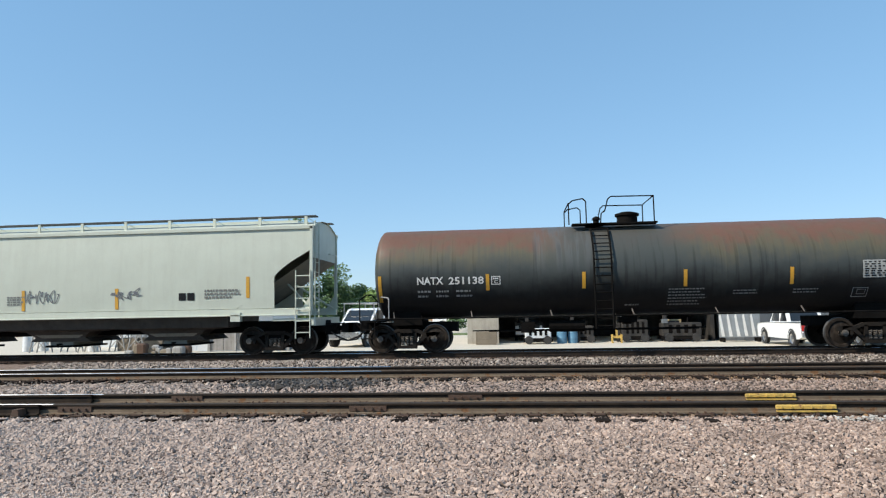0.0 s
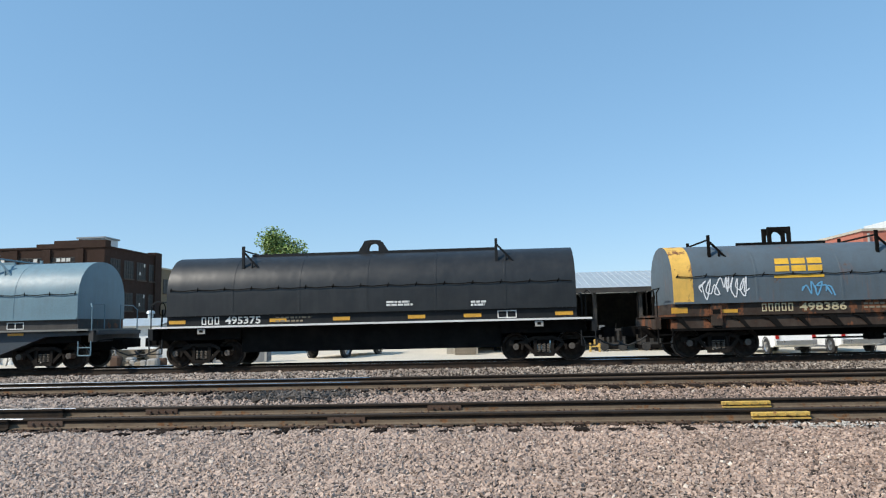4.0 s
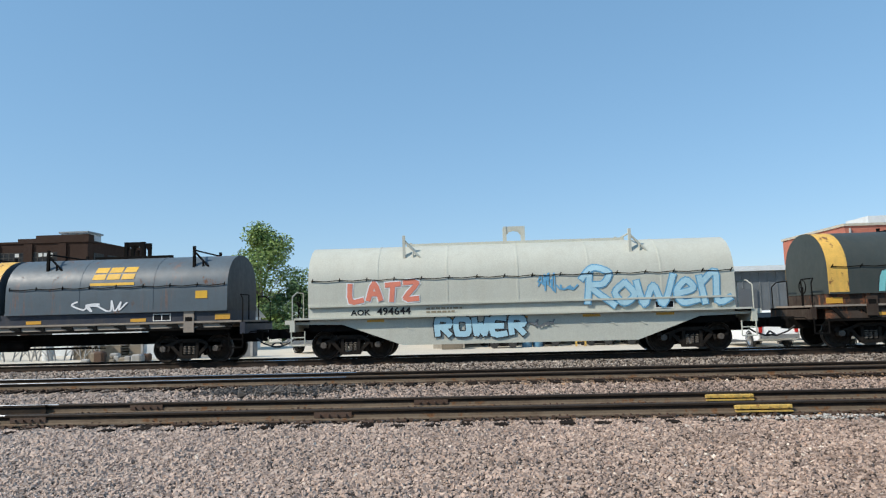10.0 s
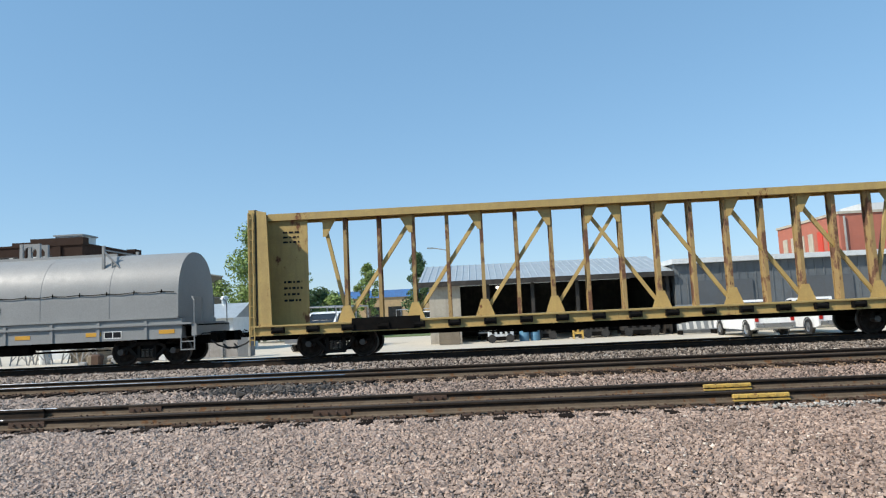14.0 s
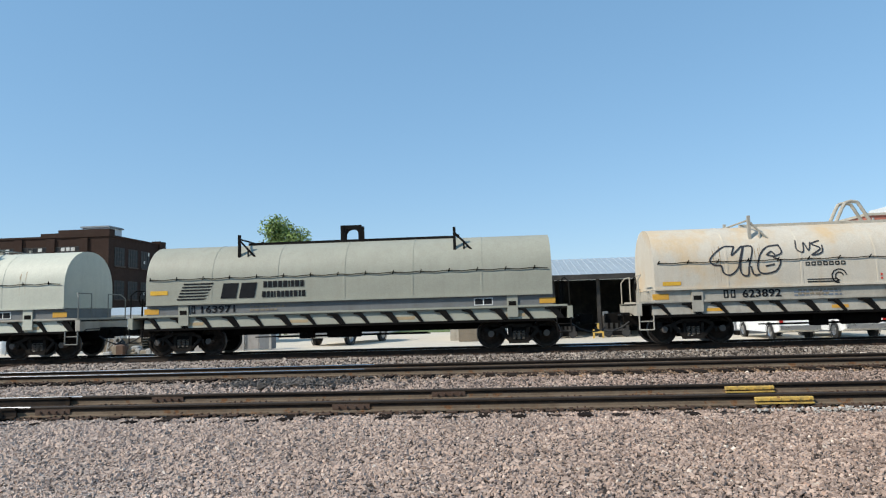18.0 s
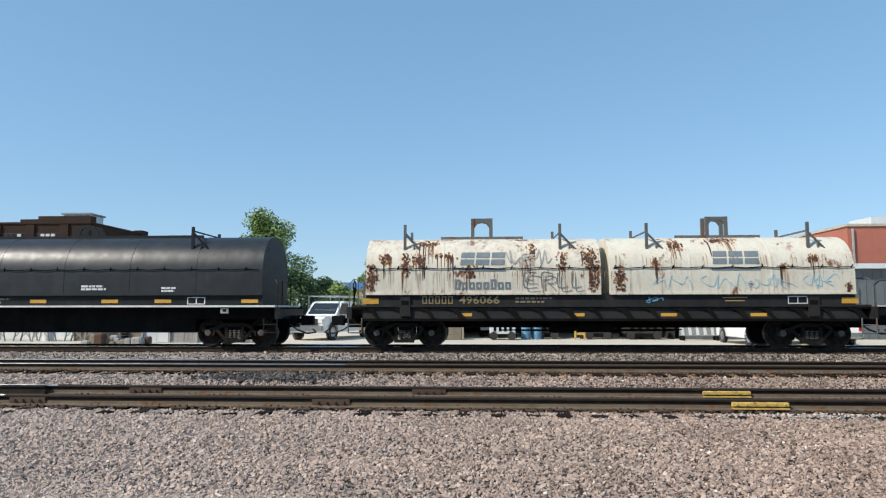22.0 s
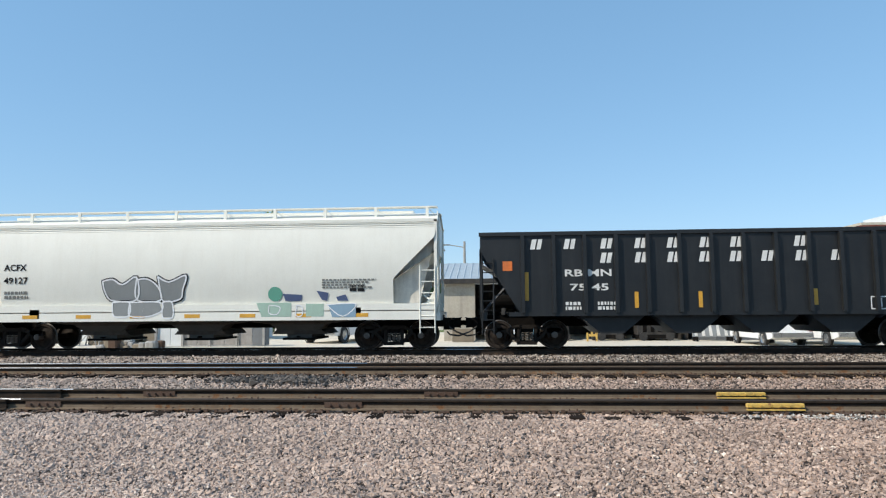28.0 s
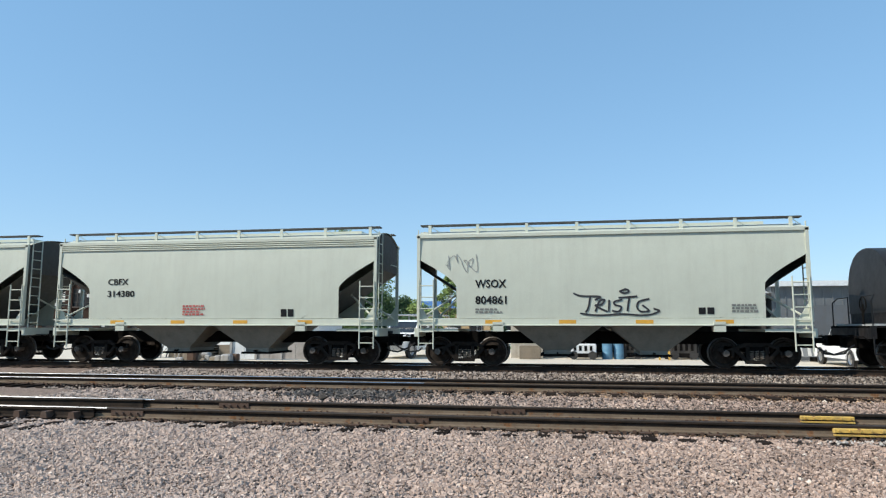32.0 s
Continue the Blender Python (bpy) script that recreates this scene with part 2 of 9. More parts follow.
    bs.inputs["Metallic"].default_value = metal
    bs.inputs["Specular IOR Level"].default_value = spec
    if bump > 0:
        bp = n.new("ShaderNodeBump")
        bp.inputs["Strength"].default_value, bp.inputs["Distance"].default_value = bump, 0.01
        link(noise(bump_scale * scale, 4), bp.inputs["Height"])
        if dent > 0:
            wide = n.new("ShaderNodeBump")
            wide.inputs["Strength"].default_value, wide.inputs["Distance"].default_value = dent, 0.05
            link(noise(1.5, 2, (1, 1, 0.7), 0.4), wide.inputs["Height"])
            link(wide.outputs[0], bp.inputs["Normal"])
        link(bp.outputs[0], bs.inputs["Normal"])
    MATS[name] = m
    return m


def glow(name, col, strength):
    """A lit lamp's surface."""
    m = bpy.data.materials.new(name)
    m.use_nodes = True
    bs = m.node_tree.nodes["Principled BSDF"]
    bs.inputs["Emission Color"].default_value, bs.inputs["Emission Strength"].default_value = (*col, 1), strength
    return m

# ---- ground, ballast and tracks ----
WHITE_STONE = mat("white_dusted_ballast", (0.5, 0.46, 0.41), rough=0.9, dirt=0.3, streak=0, scale=2, island=0.3)
OILY_STONE = mat("oil_soaked_ballast", (0.075, 0.062, 0.052), rough=0.6, dirt=0.3, streak=0, scale=2, island=0.5)
GROUND = mat("gravel_ground", (0.25, 0.19, 0.155), rough=0.95, dirt=0.5, streak=0, scale=2.0, bump=1.0, fine=0.5, grime=(0.17, 0.13, 0.105), spec=0.1, bump_scale=22)
GAP_SHADE = mat("ballast_gap_shade", (0.042, 0.032, 0.026), rough=0.95, dirt=0.4, streak=0, grime=(0.06, 0.045, 0.035), spec=0.1, bump=0.6, bump_scale=22)
LOT = mat("pale_concrete_lot", (0.61, 0.545, 0.44), rough=0.92, dirt=0.25, streak=0, scale=0.5, bump=0.3, fine=0.08, grime=(0.42, 0.38, 0.32), spec=0.2)
RAIL = mat("rail_steel_side", (0.023, 0.017, 0.013), rough=0.8, spec=0.15, dirt=0.45, streak=0, grime=(0.08, 0.05, 0.03), bump=0.3, scale=2)
TREAD = mat("rail_running_top", (0.55, 0.54, 0.53), rough=0.22, metal=1.0, dirt=0.05, streak=0, bump=0.02)
DULL_TREAD = mat("rail_dull_top", (0.035, 0.028, 0.023), rough=0.7, spec=0.2, dirt=0.4, streak=0, grime=(0.05, 0.035, 0.025), scale=3)
FOOT = mat("dusty_rail_foot", (0.165, 0.125, 0.088), rough=0.9, spec=0.1, dirt=0.6, streak=0, rust=0.36, rust_col=(0.105, 0.055, 0.028), grime=(0.07, 0.046, 0.03), bump=0.3, scale=2)
RUSTY = mat("rusty_fastening", (0.085, 0.046, 0.028), rough=0.85, dirt=0.4, streak=0, bump=0.3, scale=3)
TIE = mat("weathered_wood_sleeper", (0.018, 0.013, 0.010), rough=0.95, spec=0.05, dirt=0.3, streak=0, grime=(0.06, 0.04, 0.03), bump=0.6, scale=1.5, rand=0.35)
TIE_STUFF = mat("weathered_wood_sleepers", (0.10, 0.074, 0.053), rough=0.9, dirt=0.5, streak=0, grime=(0.09, 0.065, 0.05), bump=0.6, scale=1.5, island=0.35)
YELLOW_IRON = mat("yellow_painted_iron", (0.62, 0.40, 0.09), rough=0.6, dirt=0.5, streak=0.2, rust=0.25, scale=4)


def stone_mat(name, shades, rough=0.92, bump=0.35, tint=(0.95, 0.9, 0.85)):
    """Crushed stone: every chip takes a shade of its own, with fine grain on it and broad dusty fields over many chips."""
    m = bpy.data.materials.new(name)
    m.use_nodes = True
    n, link = m.node_tree.nodes, m.node_tree.links.new
    bs = n["Principled BSDF"]
    geo, tc = n.new("ShaderNodeNewGeometry"), n.new("ShaderNodeTexCoord")
    rp = n.new("ShaderNodeValToRGB")
    el = rp.color_ramp.elements
    el[0].position, el[0].color = shades[0][0], (*shades[0][1], 1)
    el[1].position, el[1].color = shades[-1][0], (*shades[-1][1], 1)
    for at, col in shades[1:-1]:
        e = el.new(at)
        e.color = (*col, 1)
    for e in el:
        e.color = (min(0.85, e.color[0] * tint[0]), e.color[1] * tint[1], e.color[2] * tint[2], 1)
    link(geo.outputs["Random Per Island"], rp.inputs[0])
    c = rp.outputs[0]
    for scale, lo, hi in ((70.0, 0.82, 1.14), (0.55, 0.86, 1.16)):
        ns, mr, hv = n.new("ShaderNodeTexNoise"), n.new("ShaderNodeMapRange"), n.new("ShaderNodeHueSaturation")
        ns.inputs["Scale"].default_value, ns.inputs["Detail"].default_value = scale, 4
        mr.inputs[1].default_value, mr.inputs[2].default_value, mr.inputs[3].default_value, mr.inputs[4].default_value = 0.35, 0.65, lo, hi
        link(tc.outputs["Object"], ns.inputs[0])
        link(ns.outputs["Fac"], mr.inputs[0])
        link(mr.outputs[0], hv.inputs["Value"])
        link(c, hv.inputs["Color"])
        c = hv.outputs[0]
    # the chips' colour grows paler towards the west
    sep, mr, dust = n.new("ShaderNodeSeparateXYZ"), n.new("ShaderNodeMapRange"), n.new("ShaderNodeMix")
    dust.data_type = "RGBA"
    mr.inputs[1].default_value, mr.inputs[2].default_value, mr.inputs[3].default_value, mr.inputs[4].default_value = 4.0, -8.0, 0.0, 0.55
    link(tc.outputs["Object"], sep.inputs[0])
    link(sep.outputs["X"], mr.inputs[0])
    link(mr.outputs[0], dust.inputs[0])
    link(c, dust.inputs[6])
    dust.inputs[7].default_value = (0.62, 0.50, 0.42, 1)
    link(dust.outputs[2], bs.inputs["Base Color"])
    bs.inputs["Roughness"].default_value, bs.inputs["Specular IOR Level"].default_value = rough, 0.15
    bp, gr = n.new("ShaderNodeBump"), n.new("ShaderNodeTexNoise")
    gr.inputs["Scale"].default_value = 160.0
    bp.inputs["Strength"].default_value, bp.inputs["Distance"].default_value = bump, 0.004
    link(tc.outputs["Object"], gr.inputs[0])
    link(gr.outputs["Fac"], bp.inputs["Height"])
    link(bp.outputs[0], bs.inputs["Normal"])
    return m


STONE = stone_mat("ballast_stone", [(0.0, (0.14, 0.111, 0.0954)), (0.2, (0.234, 0.186, 0.159)), (0.48, (0.345, 0.277, 0.236)), (0.74, (0.421, 0.335, 0.283)), (0.9, (0.491, 0.404, 0.343)), (0.96, (0.37, 0.263, 0.209)), (0.985, (0.421, 0.362, 0.305)), (1.0, (0.772, 0.723, 0.635))], tint=(1.05, 0.96, 0.9))
BROWN_STONE = stone_mat("rust_dusted_ballast", [(0.0, (0.0819, 0.055, 0.0398)), (0.2, (0.17, 0.112, 0.0772)), (0.5, (0.281, 0.199, 0.14)), (0.75, (0.363, 0.263, 0.187)), (0.92, (0.386, 0.234, 0.117)), (1.0, (0.526, 0.445, 0.363))])
GREY_STONE = stone_mat("grey_ballast", [(0.0, (0.152, 0.131, 0.113)), (0.3, (0.269, 0.232, 0.199)), (0.65, (0.38, 0.328, 0.281)), (0.92, (0.468, 0.409, 0.351)), (1.0, (0.655, 0.608, 0.55))])


def height(x, y):
    """The bed of ballast and the land beyond it."""
    z = -0.21
    if y < 9.3:
        z -= 0.02 * min(1.0, (9.3 - y) / 5)
    if 9.9 < y < 19.4:
        z += 0.002 if y < 10.6 else -0.018 if y < 14 else -0.03
    if y > 19.6:
        z += 0.19 * min(1.0, (y - 19.6) / 1.6)
    if y > 24.6:
        z -= 0.36 * min(1.0, (y - 24.6) / 1.8)
    return z


def build_ground():
    ys = [-900, -60, -10, 3, 6, 8, 9.3, 10, 12, 14, 16, 18, 19.6, 20.4, 21.2, 22, 24.6, 25.5, 26.4]
    xs = [-1500, -520, -120, -40, -20, -10, 0, 10, 20, 40, 120, 520, 1500]
    part_ = M().skin([[(x, y, height(x, y)) for x in xs] for y in ys])
    lot = [26.4, 40, 80, 200, 2600]
    ob = part("ground", part_, GROUND)
    tagged(ob, "crushed pinkish grey ballast and gravel ground beside the tracks", "ground", kind="structure")
    ob = part("pavement", M().skin([[(x, y, height(x, 26.4)) for x in xs] for y in lot]), LOT)
    tagged(ob, "pale dusty concrete yard behind the railway", "pavement", kind="structure")


def sleeper_ends(y, step, seed, share=0.75):
    """Small hollows in the ballast where the sleepers' near ends lie bare."""
    rnd = random.Random(seed)
    return [(-60 + step * k + rnd.uniform(-0.03, 0.03), y + rnd.uniform(-0.06, 0.06), rnd.uniform(0.12, 0.16), rnd.uniform(0.13, 0.19)) for k in range(int(120 / step)) if rnd.random() < share]


def stones(name, label, boxes, seed, material=STONE, blocky=False, hollows=()):
    """Loose stones: one sheet of many small jagged chips. boxes: (x0, x1, y0, y1, how many, size)."""
    rng = np.random.default_rng(seed)
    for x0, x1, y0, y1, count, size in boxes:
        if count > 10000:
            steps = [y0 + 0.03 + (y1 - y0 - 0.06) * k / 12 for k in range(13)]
            # dark sheet below the chips paints in the shade of their gaps
            bed = part("ballast_bed", M().skin([[(x, q, height(0, q) + 0.004) for x in (x0 + 0.05, x1 - 0.05)] for q in steps]), GAP_SHADE)
            tagged(bed, "dark sheet painting in the shade between the ballast stones", "silt", kind="structure")
    if blocky:
        chip = np.array([(-1, -1, -1), (1, -1, -1), (1, 1, -1), (-1, 1, -1), (-1, -1, 1), (1, -1, 1), (1, 1, 1), (-1, 1, 1)], float) * 0.62
        faces = np.array([(0, 2, 1), (0, 3, 2), (4, 5, 6), (4, 6, 7), (0, 1, 5), (0, 5, 4), (1, 2, 6), (1, 6, 5), (2, 3, 7), (2, 7, 6), (3, 0, 4), (3, 4, 7)])
    else:
        chip = np.array([(1, 0, 0), (0, 1, 0), (-1, 0, 0), (0, -1, 0), (0, 0, 1), (0, 0, -1)], float) * 0.8
        faces = np.array([(0, 1, 4), (1, 2, 4), (2, 3, 4), (3, 0, 4), (1, 0, 5), (2, 1, 5), (3, 2, 5), (0, 3, 5)])
    corners = len(chip)
    vs = []
    for x0, x1, y0, y1, count, size in boxes:
        few = count < 3000
        x, y = rng.uniform(x0, x1, count), rng.uniform(y0, y1, count)
        if few:
            x, y = rng.normal((x0 + x1) / 2, (x1 - x0) / 4, count), rng.normal((y0 + y1) / 2, (y1 - y0) / 4, count)
        keep = np.ones(count, bool)
        for hx, hy, rx, ry in hollows:
            keep &= ((x - hx) / rx) ** 2 + ((y - hy) / ry) ** 2 > 1
        x, y = x[keep], y[keep]
        count = len(x)
        s = size * np.minimum(rng.lognormal(0, 0.3, (count, 1, 1)), 1.7) * rng.uniform(0.7, 1.3, (count, 1, 3)) * np.array((1.3, 0.9, 0.95))
        v = chip[None] * s * rng.uniform(0.62, 1.2, (count, corners, 1)) + rng.uniform(-0.24, 0.24, (count, corners, 3)) * s
        for i, j, lean in ((1, 2, 0.75), (0, 2, 0.6), (0, 1, 1.3)):
            a = rng.uniform(-lean, lean, count)
            ca, sa = np.cos(a)[:, None], np.sin(a)[:, None]
            vi, vj = v[..., i] * ca - v[..., j] * sa, v[..., i] * sa + v[..., j] * ca
            v[..., i], v[..., j] = vi, vj
        z = np.array([height(p, q) for p, q in zip(x, y)]) + rng.uniform(-0.95, 0.95, count) * size + (0.022 if few else 0.0)
        vs.append((v + np.stack([x, y, z], -1)[:, None]).reshape(-1, 3))
    vs = np.concatenate(vs)
    k = len(vs) // corners
    fs = (faces[None] + np.arange(k)[:, None, None] * corners).reshape(-1, 3)
    me = bpy.data.meshes.new(name)
    me.vertices.add(len(vs))
    me.vertices.foreach_set("co", vs.ravel())
    me.loops.add(fs.size)
    me.loops.foreach_set("vertex_index", fs.ravel())
    me.polygons.add(len(fs))
    me.polygons.foreach_set("loop_start", np.arange(0, fs.size, 3))
    me.update(calc_edges=True)
    me.shade_flat()
    tagged(part(name, me, material), label, "gravel", kind="stuff")


RAIL_PROFILE = [(-0.07, -0.175), (0.07, -0.175), (0.07, -0.163), (0.012, -0.145), (0.009, -0.05), (0.036, -0.037), (0.036, -0.004),
                (-0.036, -0.004), (-0.036, -0.037), (-0.009, -0.05), (-0.012, -0.145), (-0.07, -0.163)]

# the dark head outline takes in the upper web: the head's shade as colour
RAIL_HEAD = [(0.010, -0.1), (0.010, -0.056), (0.036, -0.04), (0.036, -0.014), (-0.036, -0.014), (-0.036, -0.04), (-0.010, -0.056), (-0.010, -0.1)]
RAIL_FOOT = [(-0.075, -0.178), (0.075, -0.178), (0.075, -0.16), (0.018, -0.142), (0.011, -0.1), (-0.011, -0.1), (-0.018, -0.142), (-0.075, -0.16)]


def rail(parent, y, z, x0, x1, shiny=-8.0, foot=None):
    r = part("rail", M().prism([(y + a, z + b) for a, b in RAIL_HEAD], x0, x1), RAIL, parent, "dark steel rail with the head's shade painted on its upper web")
    part("rail_foot", M().prism([(y + a, z + b) for a, b in RAIL_FOOT], x0, x1), foot or FOOT, r, "rust brown rail web and foot")
    worn = [(y - 0.037, z - 0.014), (y + 0.037, z - 0.014), (y + 0.025, z), (y - 0.025, z)]
    part("tread", M().prism(worn, x0, shiny), TREAD, r, "polished running surface")
    part("tread", M().prism(worn, shiny, x1), DULL_TREAD, r, "dull rusty running surface")
    return r


def track(name, label, y, z, near, far, step, seed, shiny=-8.0, foot=None):
    """A track whose near rail is at y: two rails, and sleepers with spikes and plates, single ones within the near stretch."""
    rnd = random.Random(seed)
    tr = tagged(thing(name, label, "track"), kind="structure")
    for dy in (0, GAUGE):
        rail(tr, y + dy, z, -520, 520, shiny, foot)
    me = M().cbox(-0.115, 0.115, -1.46, 1.46, -0.16, 0, 0.012).mesh("sleeper")
    plate = M()
    for s in (-1, 1):
        plate.box(-0.09, 0.09, s * GAUGE / 2 - 0.19, s * GAUGE / 2 + 0.19, 0.0, 0.014)
        for dx in (-0.16, 0.16):
            plate.box(dx - 0.028, dx + 0.028, s * GAUGE / 2 - 0.105, s * GAUGE / 2 - 0.07, -0.02, 0.032)
        for dx in (-0.06, 0.06):
            for dy in (-0.09, 0.09):
                plate.box(dx - 0.012, dx + 0.012, s * GAUGE / 2 + dy - 0.02, s * GAUGE / 2 + dy + 0.02, 0.014, 0.045)
    plate = plate.mesh("tie_plate")
    far_ties = M()
    x = -far
    while x < far:
        if abs(x) < near:
            ob = part("sleeper", me, TIE, tr, at=(x + rnd.uniform(-0.03, 0.03), y + GAUGE / 2 + rnd.uniform(-0.06, 0.06), z - 0.176 + rnd.uniform(-0.03, 0.0)))
            ob.rotation_euler = (0, 0, rnd.uniform(-0.02, 0.02))
            part("tie_plate", plate, RUSTY, ob)
        else:
            far_ties.box(x - 0.11, x + 0.11, y + GAUGE / 2 - 1.3, y + GAUGE / 2 + 1.3, z - 0.33, z - 0.178)
        x += step
    tagged(part("sleepers", far_ties, TIE_STUFF, tr), kind="stuff")
    return tr


def joint(parent, x, y, z, side, length=0.62):
    """A bolted joint between two rail ends, on one side of the rail."""
    m = M().box(x - length / 2, x + length / 2, y + side * 0.014 - 0.02, y + side * 0.014 + 0.02, z - 0.135, z - 0.045)
    for k in range(4):
        bx = x + (k - 1.5) * length / 4.4
        m.rod((bx, y + side * 0.02, z - 0.09), (bx, y + side * 0.075, z - 0.09), 0.02, 6)
    return part("joint_bar", m, RUSTY, parent, "rusty bolted joint bar")


def yellow_block(x0, x1, y, z):
    """A yellow insulated joint clamped to the rail."""
    t = thing("insulated_joint", "yellow painted bolted insulated rail joint, chipped", "rail joint", group="yellow rail joints")
    part("clamp", M().cbox(x0, x1, y - 0.10, y - 0.036, z - 0.105, z - 0.045, 0.012), YELLOW_IRON, t)
    part("base_flange", M().box(x0 + 0.01, x1 - 0.01, y - 0.135, y - 0.04, z - 0.15, z - 0.13), YELLOW_IRON, t)
    for k in range(6):
        bx = x0 + (x1 - x0) * (k + 0.5) / 6
        part("bolt", M().rod((bx, y - 0.1, z - 0.075), (bx, y - 0.125, z - 0.075), 0.014, 6), YELLOW_IRON, t)
    return t


def build_tracks():
    near = track("near_track", "disused siding track with rusty rails on weathered wooden sleepers", RAIL_A, 0.0, 13, 60, 0.515, 3)
    track("middle_track", "rusty-sided railway track on weathered wooden sleepers in ballast", RAIL_C, 0.0, 18, 60, 0.515, 4, -3.5)
    # dark rail feet here paint in the shadow below the train
    track("main_track", "main line railway track on dark sleepers under the train", RAIL_T, TRAIN_Z, 22, 60, 0.52, 5, 500, RAIL)
    # the near turnout: two rails that curve away towards the camera, with braces on the sleepers
    for dy in (0.0, GAUGE):
        pts = [(-8.2 - 1.3 * k, RAIL_A - 0.09 + dy - 0.030 * k ** 1.55) for k in range(14)]
        m = M()
        for (xa, ya), (xb, yb) in zip(pts, pts[1:]):
            m.skin([[(xa, ya + a, b) for a, b in RAIL_PROFILE], [(xb, yb + a, b) for a, b in RAIL_PROFILE]], True)
        part("switch_rail", m, RAIL, near, "dark curved switch rail")
    for k in range(7):
        x = -8.5 - 0.55 * k
        part("rail_brace", M().slab([(x - .07, -.176), (x + .07, -.176), (x + .05, -.06), (x - .05, -.06)], RAIL_A - .3, RAIL_A - .09), RUSTY, near)
        part("long_sleeper", M().cbox(x - .11, x + .11, RAIL_A - 1.5, RAIL_A - .55, -.33, -.178, .012), TIE, near)
    for x, y in ((-0.95, RAIL_A + GAUGE), (-2.45, RAIL_A), (-6.3, RAIL_A + GAUGE), (-7.6, RAIL_A)):
        joint(near, x, y, 0.0, -1)
    yellow_block(3.95, 4.83, RAIL_A, 0.0)
    yellow_block(3.97, 4.81, RAIL_A + GAUGE, 0.0)


build_ground()
build_tracks()

# ---- rolling stock: shared pieces ----
IRON = mat("dark_running_gear", (0.006, 0.0055, 0.005), rough=0.85, dirt=0.35, streak=0, grime=(0.022, 0.016, 0.012), bump=0.3, scale=2, spec=0.06)
WHEEL = mat("rusty_wheel_face", (0.02, 0.0145, 0.011), rough=0.75, spec=0.12, dirt=0.4, streak=0, scale=3)
WHEEL_RIM = mat("polished_wheel_rim", (0.16, 0.15, 0.14), rough=0.5, metal=1.0, dirt=0.2, streak=0)
CAP = mat("greasy_bearing_cap", (0.11, 0.092, 0.075), rough=0.65, dirt=0.5, streak=0, scale=4)
BLACK = mat("black_car_paint", (0.008, 0.009, 0.010), rough=0.55, spec=0.25, dirt=0.15, streak=0.15, grime=(0.05, 0.045, 0.04), bump=0.05)
WHITE_LINE = mat("white_marking", (0.75, 0.74, 0.70), rough=0.6, dirt=0.35, streak=0.2, grime=(0.35, 0.32, 0.28))
YELLOW_MARK = mat("yellow_marking", (0.75, 0.42, 0.03), rough=0.6, dirt=0.25, streak=0.25, grime=(0.2, 0.14, 0.06))
DARK_MARK = mat("dark_marking", (0.011, 0.012, 0.014), rough=0.8, dirt=0.05, streak=0.05, spec=0.15)
GOLD_MARK = mat("dull_gold_marking", (0.46, 0.31, 0.10), rough=0.65, dirt=0.3, streak=0.25, grime=(0.2, 0.14, 0.06))
DIM_MARK = mat("worn_small_print", (0.26, 0.21, 0.14), rough=0.7, dirt=0.4, streak=0.3)
REFLECTOR = mat("yellow_reflector", (0.66, 0.34, 0.035), rough=0.45, dirt=0.35, streak=0.15, grime=(0.25, 0.15, 0.05))
HOSE = mat("black_rubber_hose", (0.02, 0.02, 0.02), rough=0.7, dirt=0.3, streak=0)

CAST = mat("dusty_cast_frame", (0.015, 0.0125, 0.0105), rough=0.85, dirt=0.4, streak=0, grime=(0.05, 0.038, 0.028), bump=0.2, scale=2, spec=0.1)
COIL = mat("dusty_coil_spring", (0.15, 0.125, 0.1), rough=0.8, dirt=0.4, streak=0, scale=4)
WHEELSETS = []
CACHE = {}


def wheelset_meshes():
    if "wheel" in CACHE:
        return CACHE["wheel"], CACHE["rim"], CACHE["cap"]
    m, rim, cap = M(), M(), M()
    m.rod((0, -0.72, 0), (0, 0.72, 0), 0.085, 10)
    for s in (-1, 1):
        y = s * GAUGE / 2
        o = s * 0.066
        m.lathe_y([(y + o, 0.05), (y + o * 1.5, 0.12), (y + o * 0.8, 0.2), (y + o * 0.3, 0.34), (y + o, 0.375), (y + o, 0.405)], 0, 0, 28)
        m.lathe_y([(y - o, 0.405), (y - o * 0.4, 0.34), (y - o * 0.2, 0.2), (y - o, 0.11)], 0, 0, 28)
        m.lathe_y([(y + o, 0.405), (y + o * 1.02, 0.445), (y + o * 0.8, 0.455)], 0, 0, 28)
        rim.lathe_y([(y + o * 0.8, 0.455), (y - o * 0.4, 0.461), (y - o * 0.55, 0.483), (y - o * 0.95, 0.483), (y - o, 0.405)], 0, 0, 28)
        cap.rod((0, y + o, 0), (0, y + s * 0.36, 0), 0.1, 12)
        for k in range(3):
            a = 2.094 * k
            cap.rod((0.055 * math.sin(a), y + s * 0.36, 0.055 * math.cos(a)), (0.055 * math.sin(a), y + s * 0.385, 0.055 * math.cos(a)), 0.02, 6)
    CACHE["wheel"], CACHE["rim"], CACHE["cap"] = m.mesh("wheelset", True), rim.mesh("rim", True), cap.mesh("bearing_cap", True)
    return CACHE["wheel"], CACHE["rim"], CACHE["cap"]


